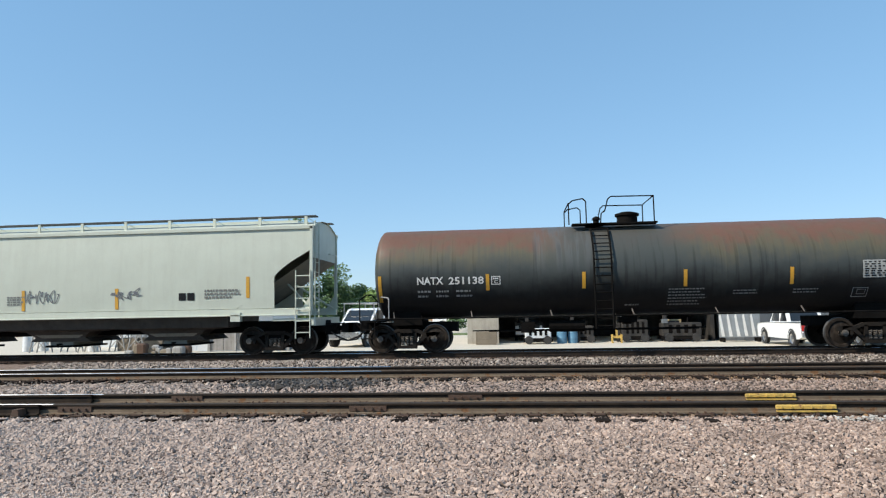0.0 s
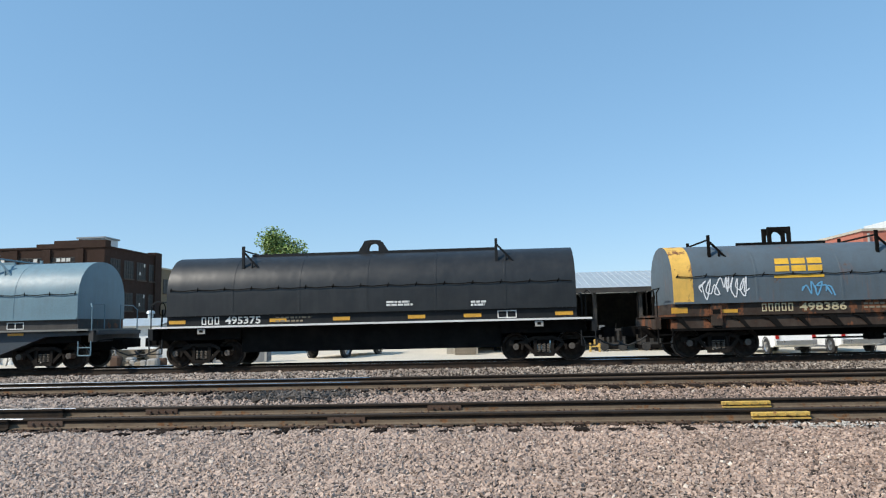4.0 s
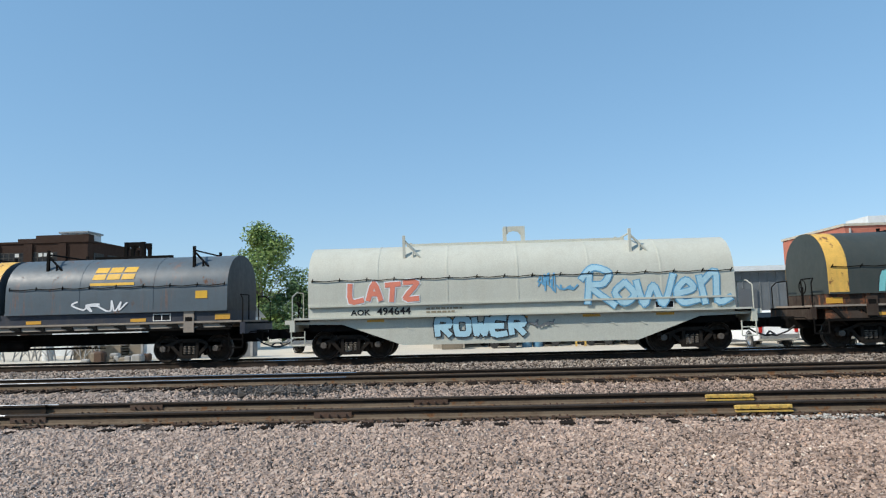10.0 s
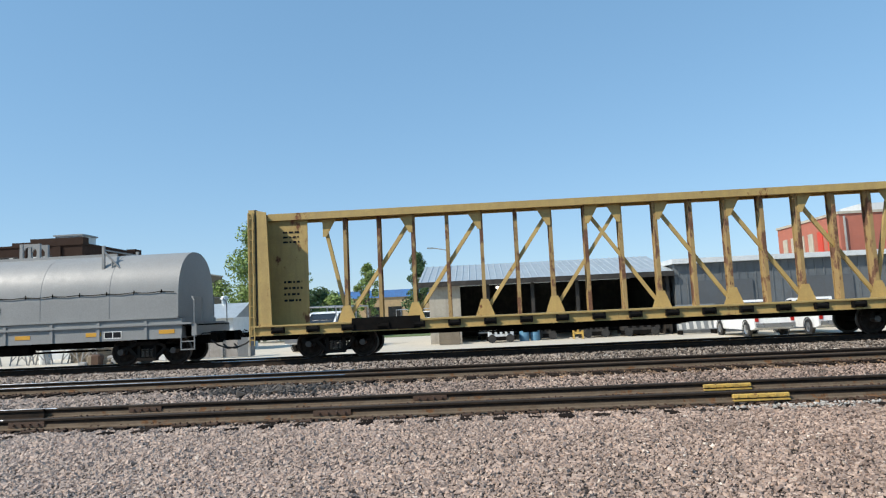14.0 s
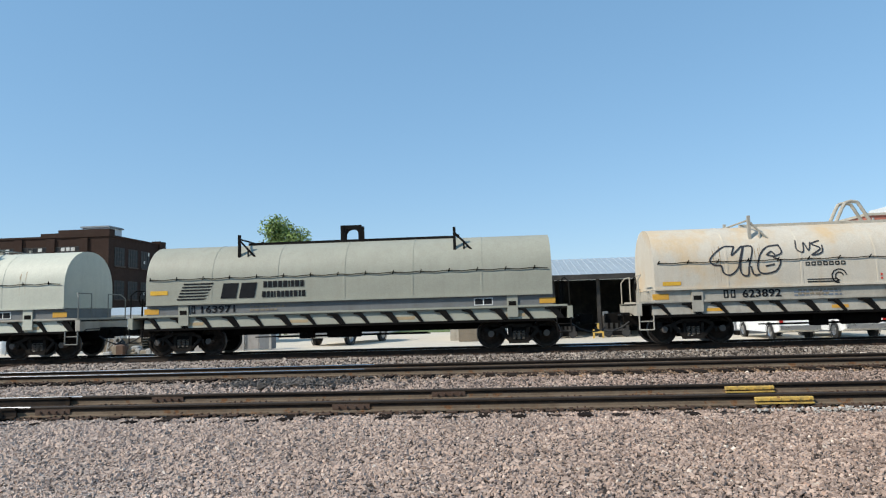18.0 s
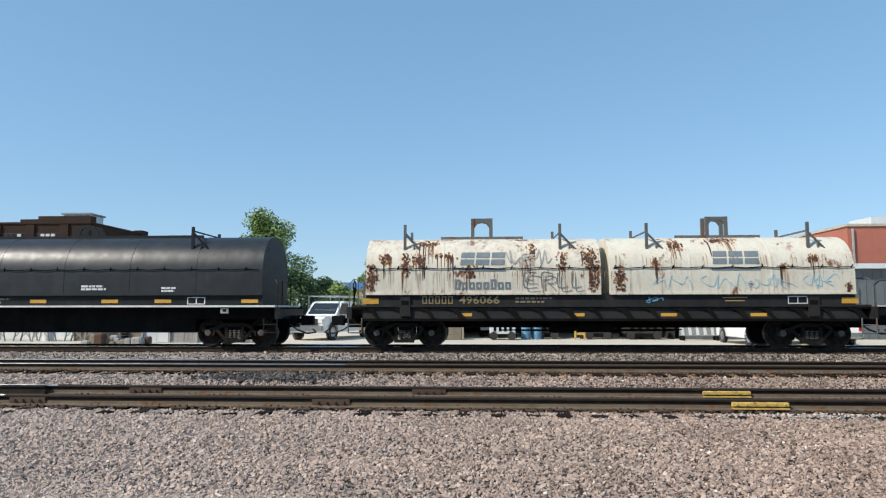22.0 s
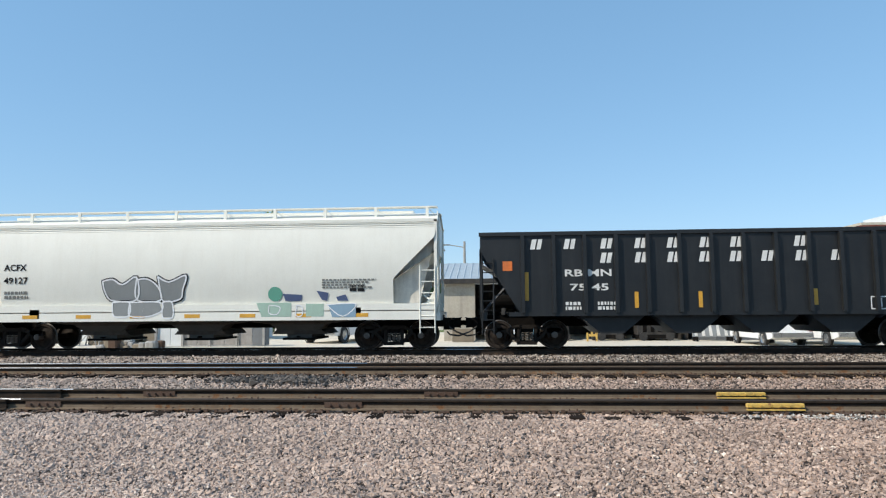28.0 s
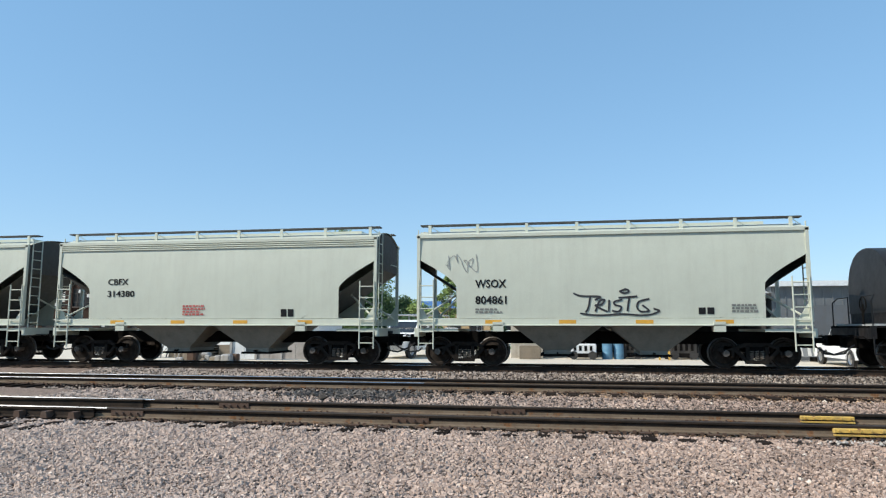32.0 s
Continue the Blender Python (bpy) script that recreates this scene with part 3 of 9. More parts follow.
def truck_meshes():
    if "truck" in CACHE:
        return CACHE["truck"], CACHE["side"], CACHE["spring"]
    bol = M().box(-0.19, 0.19, -1.0, 1.0, 0.48, 0.70)
    bol.rod((0, 0, 0.6), (0, 0, 0.84), 0.2, 12)
    for s in (-1, 1):
        bol.box(s * 0.42 - 0.04, s * 0.42 + 0.04, -0.8, 0.8, 0.36, 0.46)
    side = M()
    # a cast side frame: arched top bar, sloping legs round the spring opening, pedestal jaws
    top = [(-1.12, 0.52), (-1.10, 0.66), (-0.95, 0.68), (-0.62, 0.66), (-0.34, 0.78), (0.34, 0.78), (0.62, 0.66), (0.95, 0.68), (1.10, 0.66), (1.12, 0.52), (0.98, 0.5), (0.95, 0.575),
           (0.66, 0.54), (0.36, 0.66), (-0.36, 0.66), (-0.66, 0.54), (-0.95, 0.575), (-0.98, 0.5)]
    quads = [(0, 1, 2, 17), (2, 3, 16, 17), (3, 4, 14, 15), (4, 5, 13, 14), (5, 6, 12, 13), (6, 7, 11, 12), (7, 8, 9, 10), (2, 3, 15, 16), (6, 7, 11, 12), (7, 8, 10, 11)]
    for q in quads:
        side.slab([top[i] for i in q], -0.07, 0.07)
    for s in (-1, 1):
        side.slab([(s * 0.72, 0.6), (s * 0.58, 0.62), (s * 0.24, 0.24), (s * 0.3, 0.17)], -0.06, 0.06)
        side.box(s * 0.27 - 0.05, s * 0.27 + 0.05, -0.07, 0.07, 0.2, 0.7)
        side.slab([(s * 0.72, 0.6), (s * 0.74, 0.36), (s * 0.68, 0.36), (s * 0.62, 0.58)], -0.06, 0.06)
    side.box(-0.32, 0.32, -0.11, 0.11, 0.15, 0.25)
    spring = M()
    turns_ = []
    for j in range(31):
        a = j / 30 * 5 * 2 * math.pi
        ring = []
        for b in range(5):
            r = 0.055 + 0.017 * math.cos(b * 1.2566)
            ring.append((r * math.cos(a), r * math.sin(a), 0.265 + 0.27 * j / 30 + 0.017 * math.sin(b * 1.2566)))
        turns_.append(ring)
    spring.skin(turns_, True)
    CACHE["truck"], CACHE["side"], CACHE["spring"] = bol.mesh("truck"), side.mesh("side_frame"), spring.mesh("spring")
    return CACHE["truck"], CACHE["side"], CACHE["spring"]


def add_trucks(car, tc):
    bol, side, spring = truck_meshes()
    whl, rim, cap = wheelset_meshes()
    for s in (-1, 1):
        tk = part("truck", bol, IRON, car, "dark cast steel two-axle truck", (s * tc / 2, 0, 0))
        for e in (-1, 1):
            part("side_frame", side, CAST, tk, "dusty cast side frame", at=(0, e * 0.99, 0))
            for k in range(3):
                part("spring", spring, COIL, tk, at=((k - 1) * 0.15, e * 1.0, 0))
        for e in (-1, 1):
            w = part("wheelset", whl, WHEEL, tk, "rust brown steel wheelset")
            w.matrix_parent_inverse = Matrix.Translation((e * 0.889, 0, 0.461))
            WHEELSETS.append(w)
    return car


def wheel_trim():
    """Rims and bearing caps belong to the wheelset's mesh as materials of their own."""
    whl, rim, cap = wheelset_meshes()
    bm = bmesh.new()
    for k, me in enumerate((whl, rim, cap)):
        n = len(bm.faces)
        bm.from_mesh(me)
        bm.faces.ensure_lookup_table()
        for f in bm.faces[n:]:
            f.material_index = k
    bm.to_mesh(whl)
    bm.free()
    for m_ in (WHEEL, WHEEL_RIM, CAP):
        whl.materials.append(m_)


wheel_trim()


def add_couplers(car, half, reach=1.3):
    """Drawbars with knuckle couplers, hoses and uncoupling levers. half: to the end sill."""
    for s in (-1, 1):
        x = s * half
        m = M().box(min(x - s * 0.3, x + s * (reach - 0.35)), max(x - s * 0.3, x + s * (reach - 0.35)), -0.09, 0.09, 0.76, 0.93)
        m.slab([(x + s * (reach - 0.4), 0.68), (x + s * reach, 0.7), (x + s * reach, 1.0), (x + s * (reach - 0.4), 1.02)] if s > 0 else
               [(x + s * reach, 0.7), (x + s * (reach - 0.4), 0.68), (x + s * (reach - 0.4), 1.02), (x + s * reach, 1.0)], -0.16, 0.14)
        m.box(min(x, x + s * 0.35), max(x, x + s * 0.35), -0.3, 0.3, 0.62, 1.02)
        part("coupler", m, IRON, car, "rusty dark knuckle coupler")
        hz = [(x + s * 0.2, -0.4, 0.72), (x + s * 0.45, -0.42, 0.55), (x + s * 0.8, -0.42, 0.42), (x + s * 1.1, -0.38, 0.46), (x + s * (reach + 0.05), -0.3, 0.56)]
        part("air_hose", M().path(hz, 0.028), HOSE, car)
        part("uncoupling_lever", M().path([(x + s * 0.15, -1.35, 0.85), (x + s * 0.3, -1.3, 0.98), (x + s * 0.4, -0.3, 0.98), (x + s * 0.6, -0.1, 1.02)], 0.016), IRON, car)


def ladder(car, x0, x1, y, z0, z1, rungs, material, r=0.018, label=""):
    m = M().rod((x0, y, z0), (x0, y, z1), r * 1.3).rod((x1, y, z0), (x1, y, z1), r * 1.3)
    for k in range(rungs):
        z = z0 + (z1 - z0) * (k + 0.5) / rungs
        m.rod((x0, y, z), (x1, y, z), r)
    return part("ladder", m, material, car, label)


def brake_gear(car, x0, x1, z):
    """Brake cylinder, reservoir, rods and pipes below the floor."""
    part("air_reservoir", M().lathe_x([(x0, 0.02), (x0 + 0.03, 0.19), (x0 + 1.15, 0.19), (x0 + 1.18, 0.02)], -0.55, z, 12), IRON, car)
    part("brake_valve", M().box(x0 - 0.9, x0 - 0.45, -0.75, -0.4, z - 0.2, z + 0.16).rod((x0 - 0.7, -0.8, z - 0.1), (x0 - 0.7, -0.6, z - 0.1), 0.1, 8), IRON, car)
    part("brake_rod", M().rod((x0 - 2.5, -0.5, z - 0.12), (x1, -0.5, z - 0.1), 0.022).rod((x0 - 2.0, 0.3, z - 0.16), (x1, 0.35, z - 0.16), 0.022), IRON, car)

# ---- rolling stock: kinds of car (x along the car, its middle at 0; z = 0 on the rail) ----
TRAIN = []
NEAR_BLACK = mat("near_black_paint_and_shade", (0.008, 0.0075, 0.007), rough=0.85, dirt=0.1, streak=0, spec=0.06)
FADED_PLATE = mat("pale_plate", (0.4, 0.39, 0.36), rough=0.7, dirt=0.4)
FADED_REFLECTOR = mat("faded_reflector", (0.42, 0.31, 0.17), rough=0.7, dirt=0.4, streak=0.3)


def new_car(name, label, category, along):
    car = thing(name, label, category, (0, TRAIN_Y, TRAIN_Z), group="freight train")
    car["along"] = along
    TRAIN.append(car)
    return car


def mark(car, name, polys, surf, material, label=""):
    return part(name, decal(polys, surf), material, car, label)


def block_logo(x, z, w, h, lean=0.12):
    """Three plain leaning blocks side by side, in place of a company mark."""
    out = []
    bw = w / 3.1
    for k in range(3):
        a = x + k * (w - bw) / 2
        s = lambda u, v: (a + u * bw + lean * v * h, z + v * h)
        quads = [((.04, 0), (.96, 0), (.96, .44), (.04, .44)), ((.04, .56), (.96, .56), (.96, 1), (.04, 1))]
        out += [[s(u, v) for u, v in q] for q in quads]
    return out


def scrawl(x0, x1, z0, z1, seed, w=0.04, loops=14):
    """One quick sprayed line with uneven loops and spikes."""
    rnd = random.Random(seed)
    pts, x, up = [], x0, True
    step = (x1 - x0) / (loops * 1.6)
    while x < x1:
        pts.append((x + rnd.uniform(-0.9, 0.9) * step, (z1 - rnd.random() ** 2 * (z1 - z0) * .7) if up else (z0 + rnd.random() ** 2 * (z1 - z0) * .7)))
        if rnd.random() < 0.25:
            pts.append((x - 1.6 * step, (z0 + z1) / 2 + rnd.uniform(-.2, .2) * (z1 - z0)))
        up = not up
        x += step * rnd.uniform(0.5, 1.5)
    return stroke(smooth(pts, 4), w)


def flat(y):
    return lambda z: y


def hood_surface(w, zs, zt):
    def surf(z):
        if z <= zs:
            return -w
        s = ((min(z, zt) - zs) / (zt - zs)) ** (1 / 0.9)
        return -w * math.sqrt(max(0.0, 1 - s * s)) ** 0.9
    return surf


HOOD = dict(w=1.42, zb=1.69, zs=2.35, zt=3.72)
SHORT_HOOD = dict(HOOD, zt=3.6)
LAST_HOOD = []


def hood_rows(w, zb, zs, zt, grow=0.0):
    half = [(-w - grow, zb)] + [(-w - grow, zb + (zs - zb) * 0.5)]
    for k in range(0, 17):
        a = k / 16 * math.pi / 2
        half.append((-(w + grow) * math.cos(a) ** 0.9, zs + (zt + grow - zs) * math.sin(a) ** 0.9))
    return half + [(-y, z) for y, z in half[-2::-1]]


def hood(car, x0, x1, paint, band=None, bands="", end_paint=None, dims=HOOD):
    """A curved removable cover over the coils, with end plates."""
    prof = hood_rows(**dims)
    n = len(prof)
    h = part("hood", M().skin([[(x, y, z) for y, z in prof] for x in (x0, x0 + 0.02, x1 - 0.02, x1)]), paint, car, smooth=True)
    for x in (x0, x1):
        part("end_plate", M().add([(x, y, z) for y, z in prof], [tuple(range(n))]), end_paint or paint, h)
    for e in (-1, 1):
        yo = e * (dims["w"] + 0.018)
        part("bottom_rim", M().box(x0 + 0.01, x1 - 0.01, yo - 0.018, yo + 0.018, dims["zb"] - 0.005, dims["zb"] + 0.055), paint, h)
    count = max(2, round((x1 - x0) / 2.3))
    for k in range(1, count):
        x = x0 + (x1 - x0) * k / count
        part("seam_strip", M().skin([[(x + dx, y, z) for y, z in hood_rows(**dims, grow=g)] for dx, g in ((-0.035, 0.001), (-0.03, 0.008), (0.03, 0.008), (0.035, 0.001))]), paint, h, smooth=True)
    for key, a, b in (("l", x0, x0 + 0.62), ("r", x1 - 0.62, x1)):
        if key in bands:
            rows = [[(x, y, z) for y, z in hood_rows(**dims, grow=0.005)] for x in (a - 0.002, b)]
            part("end_band", M().skin(rows), band, h, "yellow painted end band", smooth=True)
    return h


def hood_fittings(h, x0, x1, metal, frame_loop=False, wide_bail=False, posts=0.27, dims=HOOD, ridge=True, rope=None, rise=0.0):
    """Stacking guides, lifting bail, ridge rail and the tie line along the shoulder."""
    surf = hood_surface(dims["w"], dims["zs"], dims["zt"])
    mid, ln, zt = (x0 + x1) / 2, x1 - x0, dims["zt"]
    for s in (-1, 1):
        x = mid + s * posts * ln
        m = M()
        for e in (-1, 1):
            y = e * 1.12
            zsurf = zt - 0.74
            m.box(x - 0.045, x + 0.045, y - 0.035, y + 0.035, zsurf, zt + 0.26 + rise)
            m.rod((x, y, zt + 0.08), (x + 0.64, y, zsurf + 0.14), 0.036).rod((x, y, zsurf + 0.03), (x + 0.64, y, zsurf + 0.14), 0.034)
            m.rod((x + 0.3, y, zt - 0.22), (x + 0.3, y, zsurf + 0.08), 0.03)
        m.rod((x, -1.12, zt + 0.12), (x, 1.12, zt + 0.12), 0.03)
        part("stacking_guide", m, metal, h)
    m = M()
    for y in (-0.22, 0.22):
        if wide_bail:
            m.path([(mid - 0.56, y, zt - 0.03), (mid - 0.3, y, zt + 0.5), (mid - 0.18, y, zt + 0.68), (mid, y, zt + 0.72), (mid + 0.2, y, zt + 0.68), (mid + 0.3, y, zt + 0.5), (mid + 0.58, y, zt - 0.03)], 0.055)
        elif frame_loop:
            for s in (-1, 1):
                leg = [(mid + s * 0.2, zt - 0.03), (mid + s * 0.56, zt - 0.03), (mid + s * 0.27, zt + 0.44), (mid, zt + 0.46), (mid, zt + 0.38), (mid + s * 0.13, zt + 0.34), (mid + s * 0.2, zt + 0.22)]
                m.slab([leg[0], leg[1], leg[2], leg[6]][::s], y - 0.03, y + 0.03).slab([leg[6], leg[2], leg[3], leg[5]][::s], y - 0.03, y + 0.03).slab([leg[5], leg[3], leg[4]][::s], y - 0.03, y + 0.03)
        else:
            for s in (-1, 1):
                m.box(mid + s * 0.31 - 0.055, mid + s * 0.31 + 0.055, y - 0.05, y + 0.05, zt - 0.05, zt + 0.57 + rise)
                m.slab([(mid + s * 0.26, zt + 0.3 + rise), (mid + s * 0.26, zt + 0.57 + rise), (mid, zt + 0.57 + rise), (mid, zt + 0.47 + rise), (mid + s * 0.15, zt + 0.44 + rise)][::s], y - 0.03, y + 0.03)
    m.box(mid - 0.3, mid + 0.3, -0.25, 0.25, zt - 0.05, zt + 0.02)
    part("lifting_bail", m, metal, h)
    if ridge:
        part("ridge_rail", M().box(mid - ridge * ln * posts, mid + ridge * ln * posts, -0.3, -0.22, zt - 0.04, zt + 0.07), metal, h)
    zr = dims["zs"] + 0.2
    y = surf(zr)
    pts, k = [], 0
    steps = max(6, int(ln / 0.45))
    m = M()
    for k in range(steps + 1):
        x = x0 + 0.12 + (ln - 0.24) * k / steps
        pts.append((x, y - 0.035, zr + (0.0 if k % 2 == 0 else -0.035)))
        if k % 2 == 0:
            part("tie_hook", M().rod((x, y + 0.01, zr - 0.06), (x + 0.05, y - 0.06, zr + 0.06), 0.018, 5), rope or IRON, h)
    m.skin([[(px, py + 0.014 * math.cos(b * 1.2566), pz + 0.014 * math.sin(b * 1.2566)) for b in range(5)] for px, py, pz in pts], True)
    part("tie_line", m, rope or IRON, h)


def coil_car(label, along, L, tc, frame_paint, hoods, number=(), kind="shelf", shelf_paint=None, fit=IRON, loop=False, name="coil_car", marks="yellow", dims=HOOD, posts=0.27, num_paint=None, skirt_paint=None, wide_bail=False, band_paint=None, zk=0.92, refl="skirt", panel=2.5, spots=(), spot_paint=None, rise=0.0):
    """hoods: (paint, bands, end paint) for one or two covers. kind: shelf (brackets below a ledge), belly (deep trapezoid side), deep (plain deep sill)."""
    car = new_car(name, label, "coil car", along)
    half = L / 2
    if len(hoods) == 2:
        dims = SHORT_HOOD
    LAST_HOOD[:] = [hood_surface(dims["w"], dims["zs"], dims["zt"])]
    part("centre_sill", M().box(-half - 0.55, half + 0.55, -0.32, 0.32, 0.62, 1.02), IRON, car)
    part("floor_frame", M().box(-half, half, -1.36, 1.36, 1.36, dims["zb"] + 0.012), band_paint or frame_paint, car)
    ledge = shelf_paint or frame_paint
    out = 1.40 if kind == "shelf" else 1.5
    part("ledge", M().box(-half - 0.45, half + 0.45, -out, out, 1.30, 1.36), ledge, car)
    for s in (-1, 1):
        x = s * (half + 0.6)
        part("end_sill", M().box(min(x, x - s * 0.16), max(x, x - s * 0.16), -1.45, 1.45, 0.92, 1.30), frame_paint, car)
        part("end_platform", M().box(min(x, x - s * 0.62), max(x, x - s * 0.62), -1.4, 1.4, 1.24, 1.29), IRON, car)
        rail_ = M().path([(x - s * 0.08, -1.42, 1.3), (x - s * 0.08, -1.42, 2.05), (x - s * 0.2, -1.3, 2.2), (x - s * 0.2, -0.5, 2.2), (x - s * 0.2, -0.5, 1.3)], 0.02)
        part("end_handrail", rail_, fit, car)
        part("end_handrail", M().path([(x - s * 0.08, 1.42, 1.3), (x - s * 0.08, 1.42, 2.05), (x - s * 0.2, 1.3, 2.2), (x - s * 0.2, 0.5, 2.2), (x - s * 0.2, 0.5, 1.3)], 0.02), fit, car)
        step = M().path([(x - s * 0.06, -1.47, 0.95), (x - s * 0.06, -1.47, 0.48), (x - s * 0.5, -1.47, 0.48), (x - s * 0.5, -1.47, 0.95)], 0.022)
        step.rod((x - s * 0.06, -1.47, 0.74), (x - s * 0.5, -1.47, 0.74), 0.018)
        part("stirrup_step", step, fit, car)
    bx = -half - 0.5
    part("brake_wheel", M().lathe_x([(bx, 0.22), (bx + 0.02, 0.245), (bx + 0.04, 0.22)], -0.75, 1.95, 16).rod((bx, -0.75, 1.35), (bx + .02, -0.75, 1.95), 0.03), IRON, car)
    skirt = skirt_paint or frame_paint
    if kind == "shelf":
        part("side_skirt", M().prism([(-1.30, 1.30), (-1.34, zk + 0.01), (-1.3, zk), (1.3, zk), (1.34, zk + 0.01), (1.30, 1.30)], -half - 0.1, half + 0.1), skirt, car)
        for e in (-1, 1):
            part("bottom_flange", M().box(-half - 0.1, half + 0.1, e * 1.2 - 0.16, e * 1.2 + 0.16, zk - 0.07, zk - 0.002), IRON, car)
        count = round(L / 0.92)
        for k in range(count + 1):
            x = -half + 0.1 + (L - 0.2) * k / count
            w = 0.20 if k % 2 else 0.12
            # dark slanted plate: the bracket with its cast shadow built into the shape
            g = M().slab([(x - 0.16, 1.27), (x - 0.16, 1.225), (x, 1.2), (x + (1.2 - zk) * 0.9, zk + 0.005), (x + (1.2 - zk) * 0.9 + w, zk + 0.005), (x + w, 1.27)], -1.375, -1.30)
            part("bracket", g, NEAR_BLACK, car, "slanted bracket and its cast shadow as one dark plate")
        for s in (-1, 1):
            x = s * (half - 1.28)
            part("end_reflector", M().box(s * (half - 0.17) - 0.25, s * (half - 0.17) + 0.25, -1.372, -1.362, 1.4, 1.58), spot_paint or REFLECTOR, car, "orange end reflector")
            pad = part("latch_bracket", M().box(x - 0.17, x + 0.17, -1.41, -1.36, 1.0, 1.74), skirt, car, "pocketed lashing bracket")
            part("pocket", M().box(x - 0.12, x + 0.12, -1.414, -1.411, 1.36, 1.5), IRON, pad)
        for k in range(1, count - 1, 2):
            x = -half + 0.32 + (L - 0.2) * (k + 0.5) / count
            if spots:
                continue
            if zk > 1 or refl == "band":
                part("reflector", M().box(x - 0.26, x + 0.26, -1.372, -1.362, 1.385, 1.49), spot_paint or REFLECTOR, car) if k % 4 == 1 and not (number and number[1] - 1.3 < x < number[1] + number[2] + 2) else None
                continue
            if marks == "dark" and k % 4 != 1:
                continue
            part("reflector", M().add([(x - 0.3, -1.338, 1.0), (x + 0.3, -1.338, 1.0), (x + 0.3, -1.329, 1.1), (x - 0.3, -1.329, 1.1)], [(0, 1, 2, 3)]), FADED_REFLECTOR if marks == "dark" else REFLECTOR, car)
        for x in spots:
            part("reflector", M().add([(x - 0.25, -1.338, 1.0), (x + 0.25, -1.338, 1.0), (x + 0.25, -1.329, 1.1), (x - 0.25, -1.329, 1.1)], [(0, 1, 2, 3)]), REFLECTOR, car)
    elif kind == "belly":
        b0, b1 = tc / 2 + 0.2, tc / 2 - 1.75
        part("side_skirt", M().slab([(-b0 - 1.9, 1.30), (-b0 - 1.9, 1.16), (-b0, 1.12), (-b1, 0.42), (b1, 0.42), (b0, 1.12), (b0 + 1.9, 1.16), (b0 + 1.9, 1.30)], -1.3, 1.3), skirt, car)
        for k in range(9):
            x = -b1 + (2 * b1) * k / 8
            part("stiffener", M().slab([(x - 0.3, 1.29), (x - 0.24, 1.29), (x + 0.3, 0.9), (x + 0.24, 0.9)], -1.325, -1.3), skirt, car)
        for k in range(5):
            x = (k - 2) * 2.3
            part("reflector", M().box(x - 0.28, x + 0.28, -1.312, -1.306, 1.18, 1.26), REFLECTOR, car)
    elif kind == "full":
        part("side_skirt", M().slab([(-half - 0.1, 1.5), (-half - 0.1, 0.86), (half + 0.1, 0.86), (half + 0.1, 1.5)], -1.42, 1.42), skirt, car)
        for k in range(7):
            x = -half + 1.1 + (L - 2.2) * k / 6
            if -4.3 < x < -2.6:
                continue
            part("stiffener", M().box(x - 0.05, x + 0.05, -1.46, -1.42, 0.86, 1.46), skirt, car)
        for x in (-half + 0.35, -1.9, 0.6, 3.0, half - 0.4):
            part("reflector", M().box(x - 0.26, x + 0.26, -1.432, -1.424, 1.02, 1.15), REFLECTOR, car)
    else:
        b = tc / 2 - 1.35
        part("side_skirt", M().slab([(-half, 1.30), (-half, 1.12), (-b - 0.3, 1.10), (-b, 0.95), (-b, 0.46), (b, 0.46), (b, 0.95), (b + 0.3, 1.10), (half, 1.12), (half, 1.30)], -0.95, 0.95), skirt, car)
        for s in (-1, 1):
            pad = part("route_plate", M().box(s * 5.5 - 0.13, s * 5.5 + 0.13, -1.45, -1.43, 1.1, 1.27), FADED_PLATE, car, "pale plate below the ledge")
            part("plate_patch", M().box(s * 5.5 - 0.06, s * 5.5 + 0.06, -1.453, -1.45, 1.15, 1.23), IRON, pad)
        for x in (-6.35, -2.95, -0.85, 1.6, 3.4, 6.3):
            if abs(x) < half - 0.3:
                part("reflector", M().box(x - 0.28, x + 0.28, -1.372, -1.364, 1.44, 1.56), REFLECTOR, car)
    for s in (-1, 1):
        part("body_bolster", M().box(s * tc / 2 - 1.35, s * tc / 2 + 1.35, -1.12, 1.12, 0.9, 1.3), IRON, car)
    add_trucks(car, tc)
    add_couplers(car, half + 0.45, 0.92)
    brake_gear(car, -0.8, 2.6, 0.66)
    made = []
    n = len(hoods)
    gap = 0.0 if n == 1 else 0.28
    ln = (L - gap) / n
    for k, (paint, bands, end_paint) in enumerate(hoods):
        x0 = -half + k * (ln + gap)
        h = hood(car, x0, x0 + ln, paint, HOOD_YELLOW, bands, end_paint, dims)
        hood_fittings(h, x0, x0 + ln, fit, frame_loop=loop, wide_bail=wide_bail, posts=posts if n == 1 else 0.335, dims=dims, ridge=1.0 if n == 1 else 0.55, rise=rise)
        made.append((h, x0, x0 + ln))
    y = flat(-1.42 if kind == "full" else -1.36)
    up = -0.46 if kind == "full" else 0.0
    ink = num_paint or (GOLD_MARK if marks == "yellow" else WHITE_LINE if marks == "white" else DARK_MARK)
    if number:
        text, nx, w, bw = number
        cells = max(1, round(bw / 0.2))
        for k in range(cells if bw else 0):
            a = nx - bw - 0.18 + k * (bw + 0.04) / cells
            mark(car, "owner_block", frame_of(a, a + bw / cells - 0.05, 1.40 + up, 1.645 + up, 0.036), y, ink)
        mark(car, "car_number", word(text, nx, nx + w, 1.395 + up, 1.645 + up), y, ink, "painted car number")
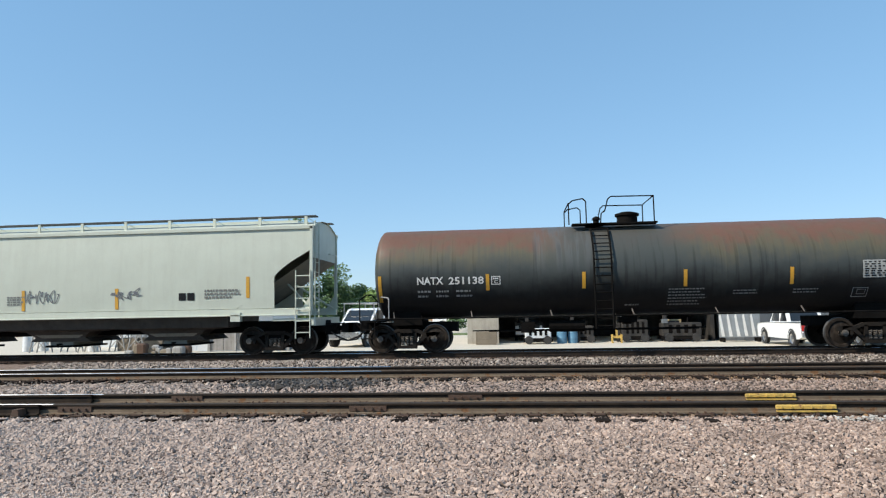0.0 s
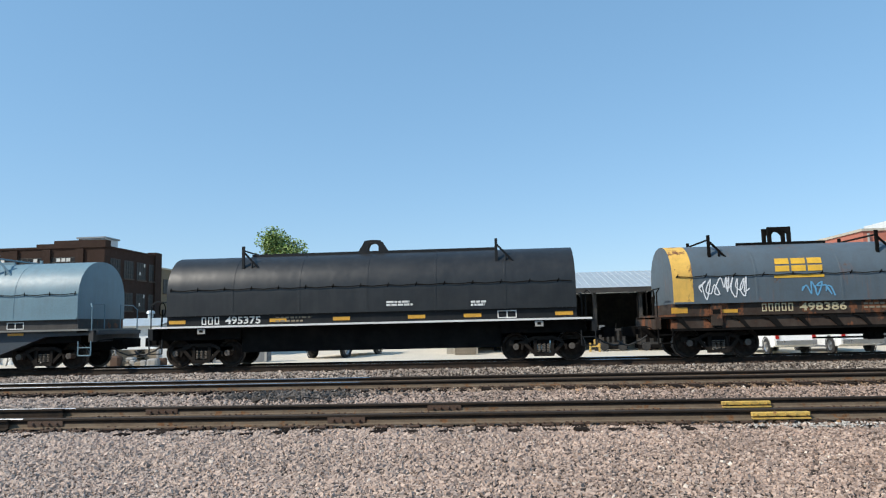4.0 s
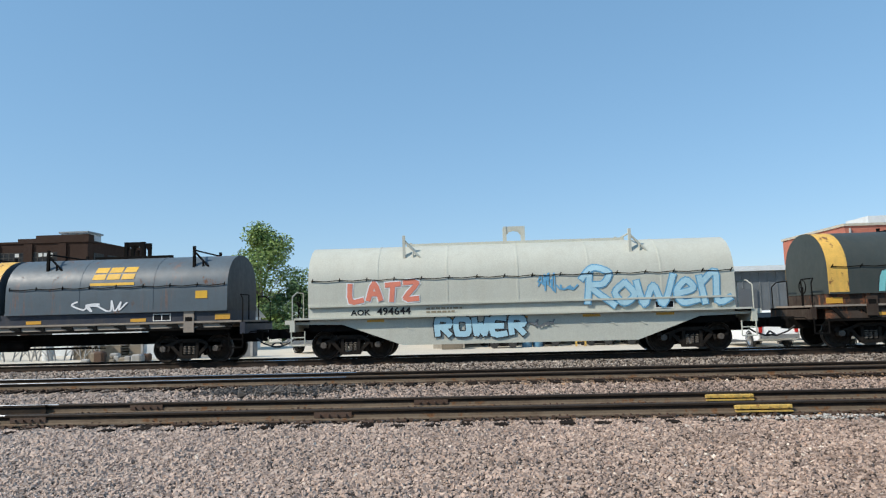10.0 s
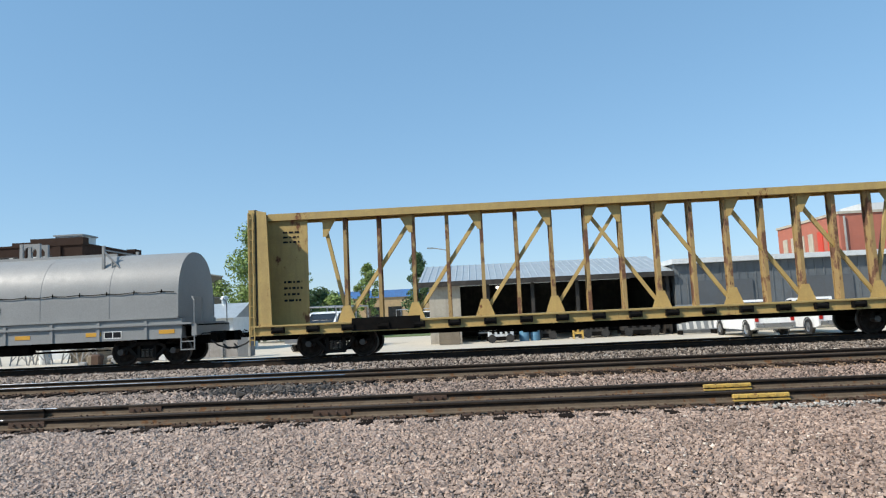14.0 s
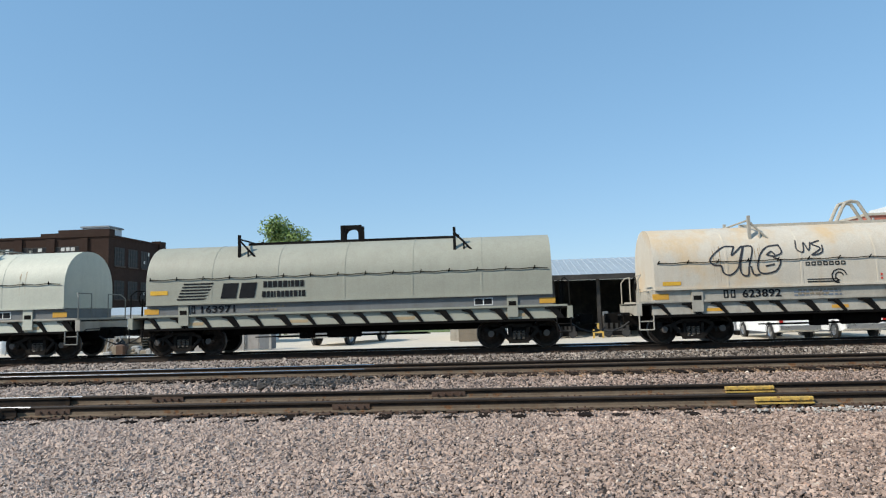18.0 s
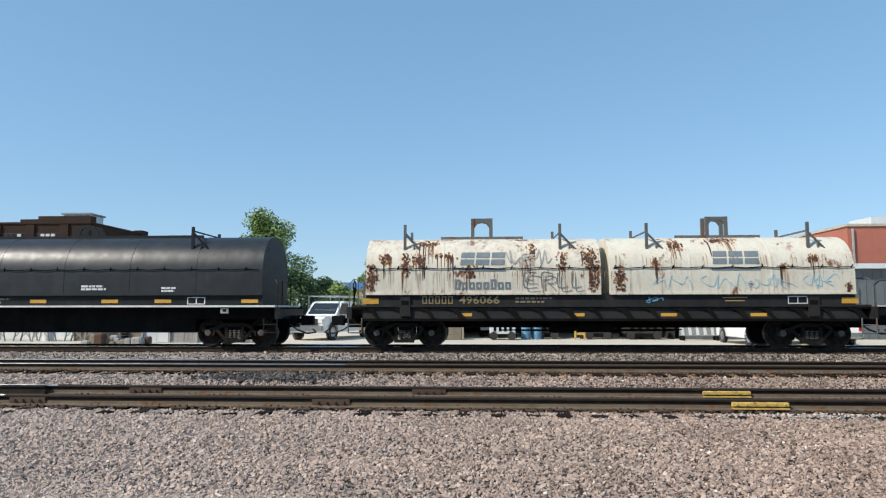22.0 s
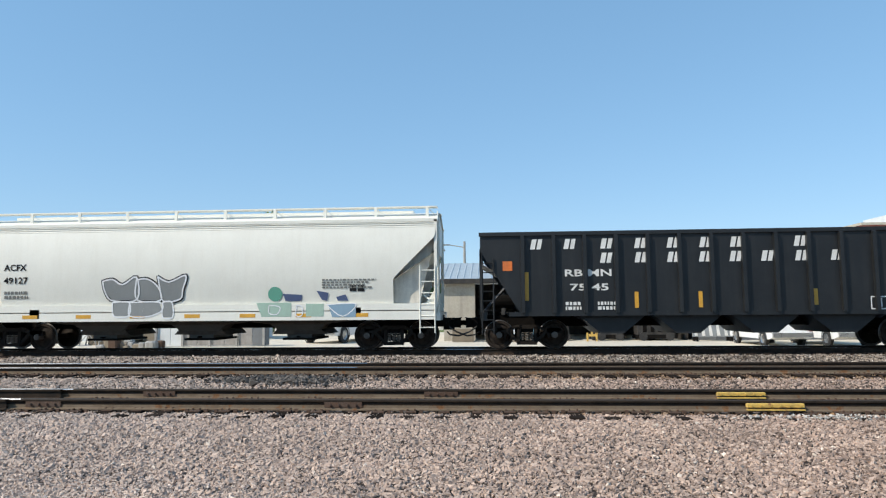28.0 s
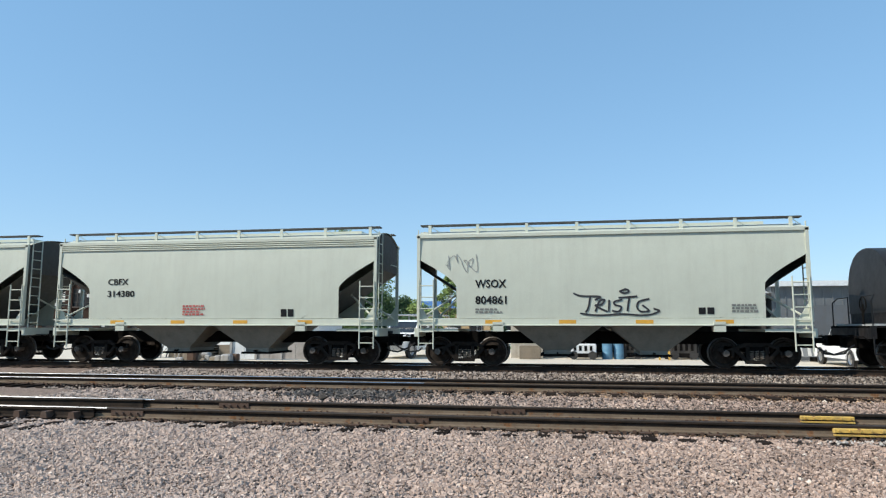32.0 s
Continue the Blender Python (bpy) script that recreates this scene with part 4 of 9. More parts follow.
    mark(car, "small_print", bars(nx + w + 0.5 if number else -1, nx + w + 1.8 if number else 1, 1.43 + up, 1.6 + up, 2, 3, gap=0.9, chunk=0.12, space=0.04), y, DIM_MARK)
    mark(car, "data_panel", frame_of(half - panel, half - panel + 0.6, 1.39 + up, 1.63 + up, 0.028) + rect(half - panel + 0.285, half - panel + 0.315, 1.4 + up, 1.62 + up), y, WHITE_LINE)
    mark(car, "panel_field", rect(half - panel + 0.03, half - panel + 0.28, 1.42 + up, 1.6 + up) + rect(half - panel + 0.32, half - panel + 0.57, 1.42 + up, 1.6 + up), y, DARK_MARK)
    return car, made


HOOD_YELLOW = mat("hood_end_yellow", (0.76, 0.45, 0.09), rough=0.55, dirt=0.3, streak=0.35, rust=0.36, scale=1.6, grime=(0.3, 0.18, 0.06))


def tank_car(label, along, L, tc, paint, R, zc, head=0.55, mirrored=False, shift=0.0, left=(-1.35, -0.5), right=(0.25, 1.35), manway=0.35, wide=0.42, lx=-0.51, fat=1.0):
    car = new_car("tank_car", label, "tank car", along)
    half = L / 2
    prof = []
    for k in range(9):
        a = k / 8 * math.pi / 2
        prof.append((-half + head - head * math.cos(a), max(0.01, R * math.sin(a) ** 0.8)))
    for x in (-half + head + 0.4, -L / 6 - 0.02):
        prof.append((x, R))
    prof += [(-x, r) for x, r in prof[::-1]]
    part("tank", M().lathe_x(prof, 0, zc, 48), paint, car, smooth=True)
    for s in (-1, 1):
        x = s * tc / 2
        part("stub_sill", M().box(min(x - s * 1.6, s * (half + 0.6)), max(x - s * 1.6, s * (half + 0.6)), -0.35, 0.35, 0.68, 1.0), IRON, car)
        part("saddle", M().slab([(x - 0.5, 0.9), (x + 0.5, 0.9), (x + 0.42, zc - R * 0.78), (x - 0.42, zc - R * 0.78)], -0.85, 0.85), IRON, car)
        e = s * (half + 0.35)
        part("end_platform", M().box(min(e, e - s * 0.7), max(e, e - s * 0.7), -1.45, 1.45, 1.02, 1.08), IRON, car)
        part("end_handrail", M().path([(e, -1.45, 1.05), (e, -1.45, 1.75), (e, -0.4, 1.95), (e, 0.4, 1.95), (e, 1.45, 1.75), (e, 1.45, 1.05)], 0.022), IRON, car)
        part("stirrup_step", M().path([(e - s * .05, -1.48, 1.05), (e - s * .05, -1.48, 0.5), (e - s * .5, -1.48, 0.5), (e - s * .5, -1.48, 1.05)], 0.022).rod((e - s * .05, -1.48, .78), (e - s * .5, -1.48, .78), 0.02), IRON, car)
        g = s * (half - 0.62)
        part("grab_post", M().path([(g, -1.5, 1.1), (g, -1.5, 1.72), (g + s * 0.03, -1.46, 1.8), (g + s * 0.3, -1.3, 1.84)], 0.022), mat("galvanised_post", (0.3, 0.3, 0.29), rough=0.6), car)
        for k in range(2):
            part("weld_seam", M().lathe_x([(s * L * (0.17 + 0.17 * k) - 0.02, R), (s * L * (0.17 + 0.17 * k), R + 0.006), (s * L * (0.17 + 0.17 * k) + 0.02, R)], 0, zc, 48), paint, car, smooth=True)
    part("side_rail", M().rod((-half + 0.2, -1.5, 1.12), (half - 0.2, -1.5, 1.12), 0.025).rod((-half + 0.2, 1.5, 1.12), (half - 0.2, 1.5, 1.12), 0.025), IRON, car)
    for k in range(7):
        x = -half + 0.8 + (L - 1.6) * k / 6
        part("rail_bracket", M().rod((x, -1.5, 1.12), (x - 0.05, -1.36, 1.32), 0.02), CAP, car)
    top = zc + R
    shell_ = set(car.children)
    part("manway", M().lathe_z([(top - 0.1, 0.34 * fat), (top + 0.3, 0.34 * fat), (top + 0.31, 0.4 * fat), (top + 0.38, 0.4 * fat), (top + 0.44, 0.2 * fat), (top + 0.45, 0.01)], manway, 0, 18), IRON, car, smooth=True)
    part("relief_valve", M().lathe_z([(top - 0.1, 0.1), (top + 0.22, 0.1), (top + 0.24, 0.15), (top + 0.32, 0.12), (top + 0.36, 0.02)], -0.45, 0.2, 12), IRON, car)
    m = M().box(-1.35, 1.35, -0.95, -0.5, top - 0.06, top - 0.01).box(-1.35, 1.35, 0.5, 0.95, top - 0.06, top - 0.01).box(-0.9, -0.3, -0.95, 0.95, top - 0.06, top - 0.01)
    part("walkway", m, IRON, car)
    for y in (-0.95, 0.95):
        m = M().path([(left[0], y, top - 0.05), (left[0], y, top + 0.62), (left[0] + 0.12, y, top + 0.74), (left[1] - 0.1, y, top + 0.8), (left[1], y, top + 0.7), (left[1], y, top - 0.05)], 0.02)
        part("side_railing", m, IRON, car)
        m = M().path([(right[0], y, top - 0.05), (right[0] + 0.03, y, top + 0.3), (right[0] + 0.15, y, top + 0.38), (right[0] + 0.25, y, top + 0.75), (right[0] + 0.35, y, top + 0.84), (right[1], y, top + 0.82), (right[1], y, top - 0.05)], 0.02)
        part("side_railing", m, IRON, car)
    part("end_railing", M().rod((right[1], -0.95, top + 0.82), (right[1], 0.95, top + 0.82), 0.02), IRON, car)
    part("end_railing", M().rod((left[0], -0.95, top + 0.66), (left[0], 0.95, top + 0.66), 0.02), IRON, car)
    # curved ladder on the near side
    lad = part("ladder", M().box(lx - wide / 2, lx + wide / 2, -1.5, -1.44, 1.0, 1.06), IRON, car)
    for x in (lx - wide / 2, lx + wide / 2):
        m = M()
        pts = [(x, -1.56, 0.72), (x, -1.56, zc)]
        for k in range(1, 6):
            a = k / 6 * 1.15
            pts.append((x, -(R + 0.1) * math.cos(a), zc + (R + 0.1) * math.sin(a)))
        part("stile", m.path(pts, 0.03), IRON, lad)
    for k in range(13):
        z = 0.8 + k * 0.26
        y = -1.56 if z < zc else -(R + 0.1) * math.sqrt(max(0, 1 - ((z - zc) / (R + 0.1)) ** 2))
        if z < zc + R * 0.9:
            part("rung", M().rod((lx - wide / 2, y, z), (lx + wide / 2, y, z), 0.018), IRON, lad)
    for ob in [ob for ob in car.children_recursive if ob not in shell_]:
        ob.data.transform(Matrix.Translation((shift, 0, 0)) @ Matrix.Diagonal((-1 if mirrored else 1, 1, 1, 1)))
        if mirrored:
            ob.data.flip_normals()
    part("outlet_valve", M().rod((0, 0, zc - R - 0.3), (0, 0, zc - R + 0.1), 0.16, 10).box(-0.3, 0.3, -0.2, 0.2, zc - R - 0.25, zc - R - 0.05), IRON, car)
    add_trucks(car, tc)
    add_couplers(car, half + 0.2, 1.1)
    brake_gear(car, -2.6, 2.4, 0.8)
    surf = lambda z: -math.sqrt(max(0.0, R * R - (z - zc) ** 2))
    return car, surf


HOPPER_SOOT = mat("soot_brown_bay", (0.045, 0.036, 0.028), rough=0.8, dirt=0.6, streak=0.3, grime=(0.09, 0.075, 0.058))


def covered_hopper(label, along, L, tc, paint, bays, under=None, round_side=False, dims=(1.5, 1.42, 4.22, 4.55), name="covered_hopper", hatch=True, ladder_paint=None, slope_paint=None, end_paint=None):
    """A closed hopper car: side sheets that curve in at the roof, sloped ends, bays below."""
    car = new_car(name, label, "hopper car", along)
    w, zs, ze, zt = dims
    half = L / 2
    cut = 1.24 if not round_side else 1.75
    lo = zs + 0.12
    # side sheet outline in (x, z): full at the top, cut back above the trucks at the ends
    belly = 0.06 if not round_side else 0.16

    def surf(z):
        u = max(0.0, min(1.0, (z - lo) / (ze - lo)))
        return -(w + belly * math.sin(math.pi * min(1, u * 0.9 + 0.05)) - 0.02)

    def cutx(z):
        u = max(0.0, min(1.0, (z - lo) / (ze - lo)))
        if round_side:
            return half - 0.06 - 1.35 * max(0.0, min(1.0, (3.65 - z) / 1.35))
        k = max(0.0, min(1.0, (0.71 - u) / 0.33))
        return half - 0.06 - cut * (1 - (1 - k) ** 1.35)

    zs_list = [lo + (ze - lo) * k / 28 for k in range(29)]
    for e in (-1, 1):
        rows = []
        for z in zs_list:
            c = cutx(z)
            rows.append([(-c, e * -surf(z), z), (-c + 0.02, e * -surf(z), z), (c - 0.02, e * -surf(z), z), (c, e * -surf(z), z)])
        part("side_sheet", M().skin(rows), paint, car, smooth=True)
    roof = []
    m = 8
    for k in range(m + 1):
        a = -1 + 2 * k / m
        roof.append((a * (w - 0.02 + 0.0), ze + (zt - ze) * (1 - abs(a) ** 1.8)))
    part("roof", M().skin([[(x, y, z) for y, z in roof] for x in (-half, half)]), paint, car)
    for e in (-1, 1):
        part("top_chord", M().prism([(e * (w - 0.03), ze - 0.07), (e * (w + 0.05), ze - 0.07), (e * (w + 0.05), ze + 0.03), (e * (w - 0.03), ze + 0.05)], -half - 0.02, half + 0.02), paint, car)
    for s in (-1, 1):
        x = s * (half - 0.05)
        # end wall above, slope sheet below
        zmid = lo + (ze - lo) * 0.62
        # slope_paint, where given, puts the recessed ends' shade into a darker colour
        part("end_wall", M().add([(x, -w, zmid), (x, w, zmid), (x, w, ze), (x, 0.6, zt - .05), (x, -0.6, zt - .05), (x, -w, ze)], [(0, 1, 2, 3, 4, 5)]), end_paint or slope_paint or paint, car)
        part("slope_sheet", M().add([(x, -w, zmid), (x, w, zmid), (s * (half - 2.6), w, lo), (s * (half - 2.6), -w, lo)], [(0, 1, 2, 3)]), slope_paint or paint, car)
        for e in (-1, 1):
            part("corner_post", M().box(x - 0.05, x + 0.05, e * (w + 0.0) - 0.05, e * (w + 0.0) + 0.05, zs, ze), paint, car)
        lp = ladder_paint or paint
        xa, xb = x - s * 0.02, x - s * 0.5
        ladder(car, min(xa, xb), max(xa, xb), -w - 0.09, 0.55, zs + 1.35, 6, lp)
        part("end_ladder", M().rod((x + s * .06, -1.3, 1.2), (x + s * .06, -1.3, zt - .1), .022).rod((x + s * .06, -.85, 1.2), (x + s * .06, -.85, zt - .1), .022), lp, car)
        for k in range(9):
            part("end_rung", M().rod((x + s * .06, -1.3, 1.4 + .33 * k), (x + s * .06, -.85, 1.4 + .33 * k), .016), lp, car)
        for e in (-1, 1):
            part("end_brace", M().rod((x - s * .05, e * (w - .12), zs + .1), (x - s * 1.15, e * .45, zs + .15 + (zmid - zs) * .45), .035), lp, car)
            part("corner_gusset", M().slab([(x, zs + .1), (x - s * .34, zs + .1), (x, zs + .62)][::s], e * (w - .06) - .01, e * (w - .06) + .01), lp, car)
        part("end_grab", M().path([(x + s * .06, .3, zmid + .25), (x + s * .12, .3, zmid + .25), (x + s * .12, 1.2, zmid + .25), (x + s * .06, 1.2, zmid + .25)], .018), lp, car)
        part("end_platform", M().box(min(x, x - s * 1.3), max(x, x - s * 1.3), -w, w, 1.12, 1.2), lp, car)
        part("end_sill", M().box(min(x, x + s * 0.14), max(x, x + s * 0.14), -w, w, 0.95, 1.22), lp, car)
        part("jacking_pad", M().box(s * (tc / 2 - 1.15) - 0.17, s * (tc / 2 - 1.15) + 0.17, -w - 0.09, -w + 0.1, zs - 0.3, zs), paint, car)
    for e in (-1, 1):
        part("side_sill", M().prism([(e * (w - 0.1), zs - 0.12), (e * (w + 0.09), zs - 0.12), (e * (w + 0.09), zs - 0.09), (e * (w + 0.03), zs - 0.08), (e * (w + 0.03), zs + 0.1), (e * (w - 0.1), zs + 0.12)], -half + 0.02, half - 0.02), paint, car)
    if round_side:
        for e in (-1, 1):
            part("sill_plate", M().box(-half + 0.05, half - 0.05, e * (w + 0.06) - 0.03, e * (w + 0.06) + 0.03, 0.98, 1.5), paint, car)
        for s in (-1, 1):
            for e in (-1, 1):
                side = [(s * (half - 1.5), 1.46), (s * (half - 0.6), 1.46), (s * (half - 0.12), 3.5), (s * (half - 0.14), 3.68), (s * (half - 1.5), 2.35)]
                part("inner_end_sheet", M().slab(side[::s], e * (w - 0.22) - 0.01, e * (w - 0.22) + 0.01), mat("cream_inner_sheet", (0.76, 0.71, 0.61), rough=0.7, dirt=0.3), car)
        for k in range(3):
            part("roof_rib", M().rod((-half + 0.05, -w - 0.03, ze - 0.1 - 0.07 * k), (half - 0.05, -w - 0.03, ze - 0.1 - 0.07 * k), 0.022, 6), paint, car)
    part("centre_sill", M().box(-half - 0.1, half + 0.1, -0.33, 0.33, 0.72, 1.12), IRON, car)
    dark = under or IRON
    pitch = (tc - 3.0) / bays
    for k in range(bays):
        x = (k - (bays - 1) / 2) * pitch
        a, b = pitch * 0.5, 0.42
        rows = [[(x - a, -w + 0.06, zs - 0.05), (x + a, -w + 0.06, zs - 0.05), (x + a, w - 0.06, zs - 0.05), (x - a, w - 0.06, zs - 0.05)],
                [(x - b, -0.85, 0.52), (x + b, -0.85, 0.52), (x + b, 0.85, 0.52), (x - b, 0.85, 0.52)],
                [(x - b, -0.85, 0.38), (x + b, -0.85, 0.38), (x + b, 0.85, 0.38), (x - b, 0.85, 0.38)]]
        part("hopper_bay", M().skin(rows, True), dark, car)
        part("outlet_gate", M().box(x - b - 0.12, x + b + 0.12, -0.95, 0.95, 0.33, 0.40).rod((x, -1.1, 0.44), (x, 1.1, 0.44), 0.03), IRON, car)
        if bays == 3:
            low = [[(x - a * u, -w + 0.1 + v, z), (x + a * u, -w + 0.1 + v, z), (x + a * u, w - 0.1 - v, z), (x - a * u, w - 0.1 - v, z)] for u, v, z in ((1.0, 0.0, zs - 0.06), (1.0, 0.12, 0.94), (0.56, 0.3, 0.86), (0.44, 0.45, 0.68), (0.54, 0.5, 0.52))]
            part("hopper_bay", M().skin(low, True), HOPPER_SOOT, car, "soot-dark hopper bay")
    if hatch:
        for e in (-1, 1):
            part("running_board", M().box(-half + 0.02, half - 0.02, e * 0.98 - 0.16, e * 0.98 + 0.16, zt + 0.06, zt + 0.10), paint if round_side else mat("dark_grating", (0.05, 0.05, 0.048), rough=0.7, dirt=0.4), car)
        n = max(6, round(L / 1.75))
        for k in range(n + 1):
            x = -half + 0.35 + (L - 0.7) * k / n
            part("board_support", M().slab([(x - 0.05, ze + 0.0), (x + 0.05, ze + 0.0), (x + 0.05, zt + 0.07), (x - 0.05, zt + 0.07)], -1.16, -1.12).rod((x, -1.14, zt + .05), (x + .3, -1.0, ze + .18), 0.012), paint, car)
        part("hatch_cover", M().box(-half + 0.9, half - 0.9, -0.32, 0.32, zt - 0.02, zt + 0.07), paint, car)
    add_trucks(car, tc)
    add_couplers(car, half + 0.1, 1.15)
    for k in range(7):
        x = -tc / 2 + 1.0 + (tc - 2.0) * k / 6
        if round_side or (bays == 2 and k % 2 == 0):
            part("reflector", M().box(x - 0.26, x + 0.26, -w - (0.096 if round_side else 0.036), -w - 0.031, zs - (0.3 if round_side else 0.055), zs - (0.18 if round_side else -0.06)), REFLECTOR, car)
    return car, surf


def open_hopper(label, along, L, tc, paint):
    car = new_car("open_hopper", label, "hopper car", along)
    half, w, zb, zt = L / 2, 1.52, 1.16, 3.70
    for e in (-1, 1):
        out = [(-half, zt), (-half, 3.15), (-half + 1.25, zb), (half - 1.25, zb), (half, 3.15), (half, zt)]
        m = M().slab(out[::-1], e * w - 0.015, e * w + 0.015)
        part("side_sheet", m, paint, car)
        part("top_chord", M().box(-half - 0.03, half + 0.03, e * w - 0.08, e * w + 0.08, zt - 0.09, zt + 0.03), paint, car)
        part("side_sill", M().box(-half + 0.9, half - 0.9, e * w - 0.07, e * w + 0.07, zb - 0.1, zb + 0.03), paint, car)
    n = 13
    for k in range(n + 1):
        x = -half + 1.35 + (L - 2.7) * k / n
        part("rib", M().prism([(-w - 0.14, zb), (-w - 0.01, zb), (-w - 0.01, zt - 0.05), (-w - 0.14, zt - 0.12)], x - 0.055, x + 0.055), paint, car)
    for s in (-1, 1):
        x = s * half
        part("end_sheet", M().box(min(x, x - s * 0.04), max(x, x - s * 0.04), -w, w, 2.75, zt), paint, car)
        part("slope_sheet", M().add([(x, -w, 2.75), (x, w, 2.75), (s * (half - 3.2), w, 0.95), (s * (half - 3.2), -w, 0.95)], [(0, 1, 2, 3)]), paint, car)
        for e in (-1, 1):
            part("end_post", M().box(x - s * 0.02 - 0.04, x - s * 0.02 + 0.04, e * (w - 0.05) - 0.05, e * (w - 0.05) + 0.05, 1.0, 3.2), paint, car)
        part("end_sill", M().box(min(x, x - s * 0.2), max(x, x - s * 0.2), -w, w, 0.92, 1.2), paint, car)
        part("brace", M().rod((x - s * 0.1, -1.3, 1.2), (x - s * 1.0, -1.3, 2.2), 0.05).rod((x - s * 0.1, 1.3, 1.2), (x - s * 1.0, 1.3, 2.2), 0.05), paint, car)
        ladder(car, min(x - s * .05, x - s * .42), max(x - s * .05, x - s * .42), -w - 0.06, 0.5, 2.9, 8, paint)
        part("reservoir", M().lathe_x([(x - s * 1.15, .02), (x - s * 1.1, .22), (x - s * .4, .22), (x - s * .35, .02)], -0.4, 1.55, 12), IRON, car)
    for k in range(4):
        x = (k - 1.5) * 2.35
        part("hopper_bay", M().slab([(x - 1.15, zb), (x + 1.15, zb), (x + 0.35, 0.5), (x - 0.35, 0.5)][::-1], -1.3, 1.3), paint, car)
    part("centre_sill", M().box(-half - 0.1, half + 0.1, -0.33, 0.33, 0.72, 1.1), IRON, car)
    add_trucks(car, tc)
    add_couplers(car, half - 0.05, 1.15)
    return car, flat(-w - 0.016)


def gondola(label, along, L, tc, paint, rib_paint):
    car = new_car("gondola", label, "gondola", along)
    half, w, zb, zt = L / 2, 1.46, 0.95, 2.82
    for e in (-1, 1):
        part("side_sheet", M().box(-half, half, e * w - 0.015, e * w + 0.015, zb, zt), paint, car)
        part("top_chord", M().box(-half - 0.03, half + 0.03, e * w - 0.09, e * w + 0.09, zt - 0.10, zt + 0.02), rib_paint, car)
        part("chord_edge", M().box(-half - 0.03, half + 0.03, e * w - 0.092, e * w + 0.092, zt + 0.02, zt + 0.05), mat("pale_chord_steel", (.22, .19, .15), rough=.6, dirt=.5), car, "pale chord edge")
        part("side_sill", M().prism([(e * (w - 0.1), zb - 0.16), (e * (w + 0.08), zb - 0.16), (e * (w + 0.08), zb + 0.1), (e * (w - 0.1), zb + 0.1)], -half + 0.1, half - 0.1), paint, car)
    for k in (0.63, 1.9, 3.16, 4.2, 5.43, 6.8):
        for x in (-k, k):
            part("rib", M().add([(x - .085, -w - .01, zb - .2), (x + .085, -w - .01, zb - .2), (x + .1, -w - .01, zt - .1), (x - .1, -w - .01, zt - .1),
                                 (x - .06, -w - .14, zb - .2), (x + .06, -w - .14, zb - .2), (x + .08, -w - .14, zt - .1), (x - .08, -w - .14, zt - .1)],
                                [(4, 5, 6, 7), (0, 4, 7, 3), (5, 1, 2, 6), (0, 1, 5, 4), (3, 7, 6, 2)]), rib_paint, car)
    part("floor", M().box(-half, half, -w, w, zb, zb + 0.06), paint, car)
    for s in (-1, 1):
        x = s * half
        part("end_wall", M().box(min(x, x - s * 0.05), max(x, x - s * 0.05), -w, w, zb, zt), rib_paint, car)
        for z in (1.3, 1.7, 2.1, 2.5):
            part("end_rib", M().box(min(x, x + s * 0.09), max(x, x + s * 0.09), -w + 0.06, w - 0.06, z - 0.06, z + 0.06), rib_paint, car)
        part("end_sill", M().box(min(x, x + s * 0.2), max(x, x + s * 0.2), -w, w, zb - 0.2, zb + 0.06), rib_paint, car)
        ladder(car, min(x - s * .08, x - s * .5), max(x - s * .08, x - s * .5), -w - 0.09, 0.55, 2.5, 6, paint)
    part("centre_sill", M().box(-half - 0.1, half + 0.1, -0.33, 0.33, 0.6, 0.98), IRON, car)
    add_trucks(car, tc)
    add_couplers(car, half + 0.15, 1.1)
    brake_gear(car, -1.5, 2.4, 0.66)
    return car, flat(-w - 0.016)


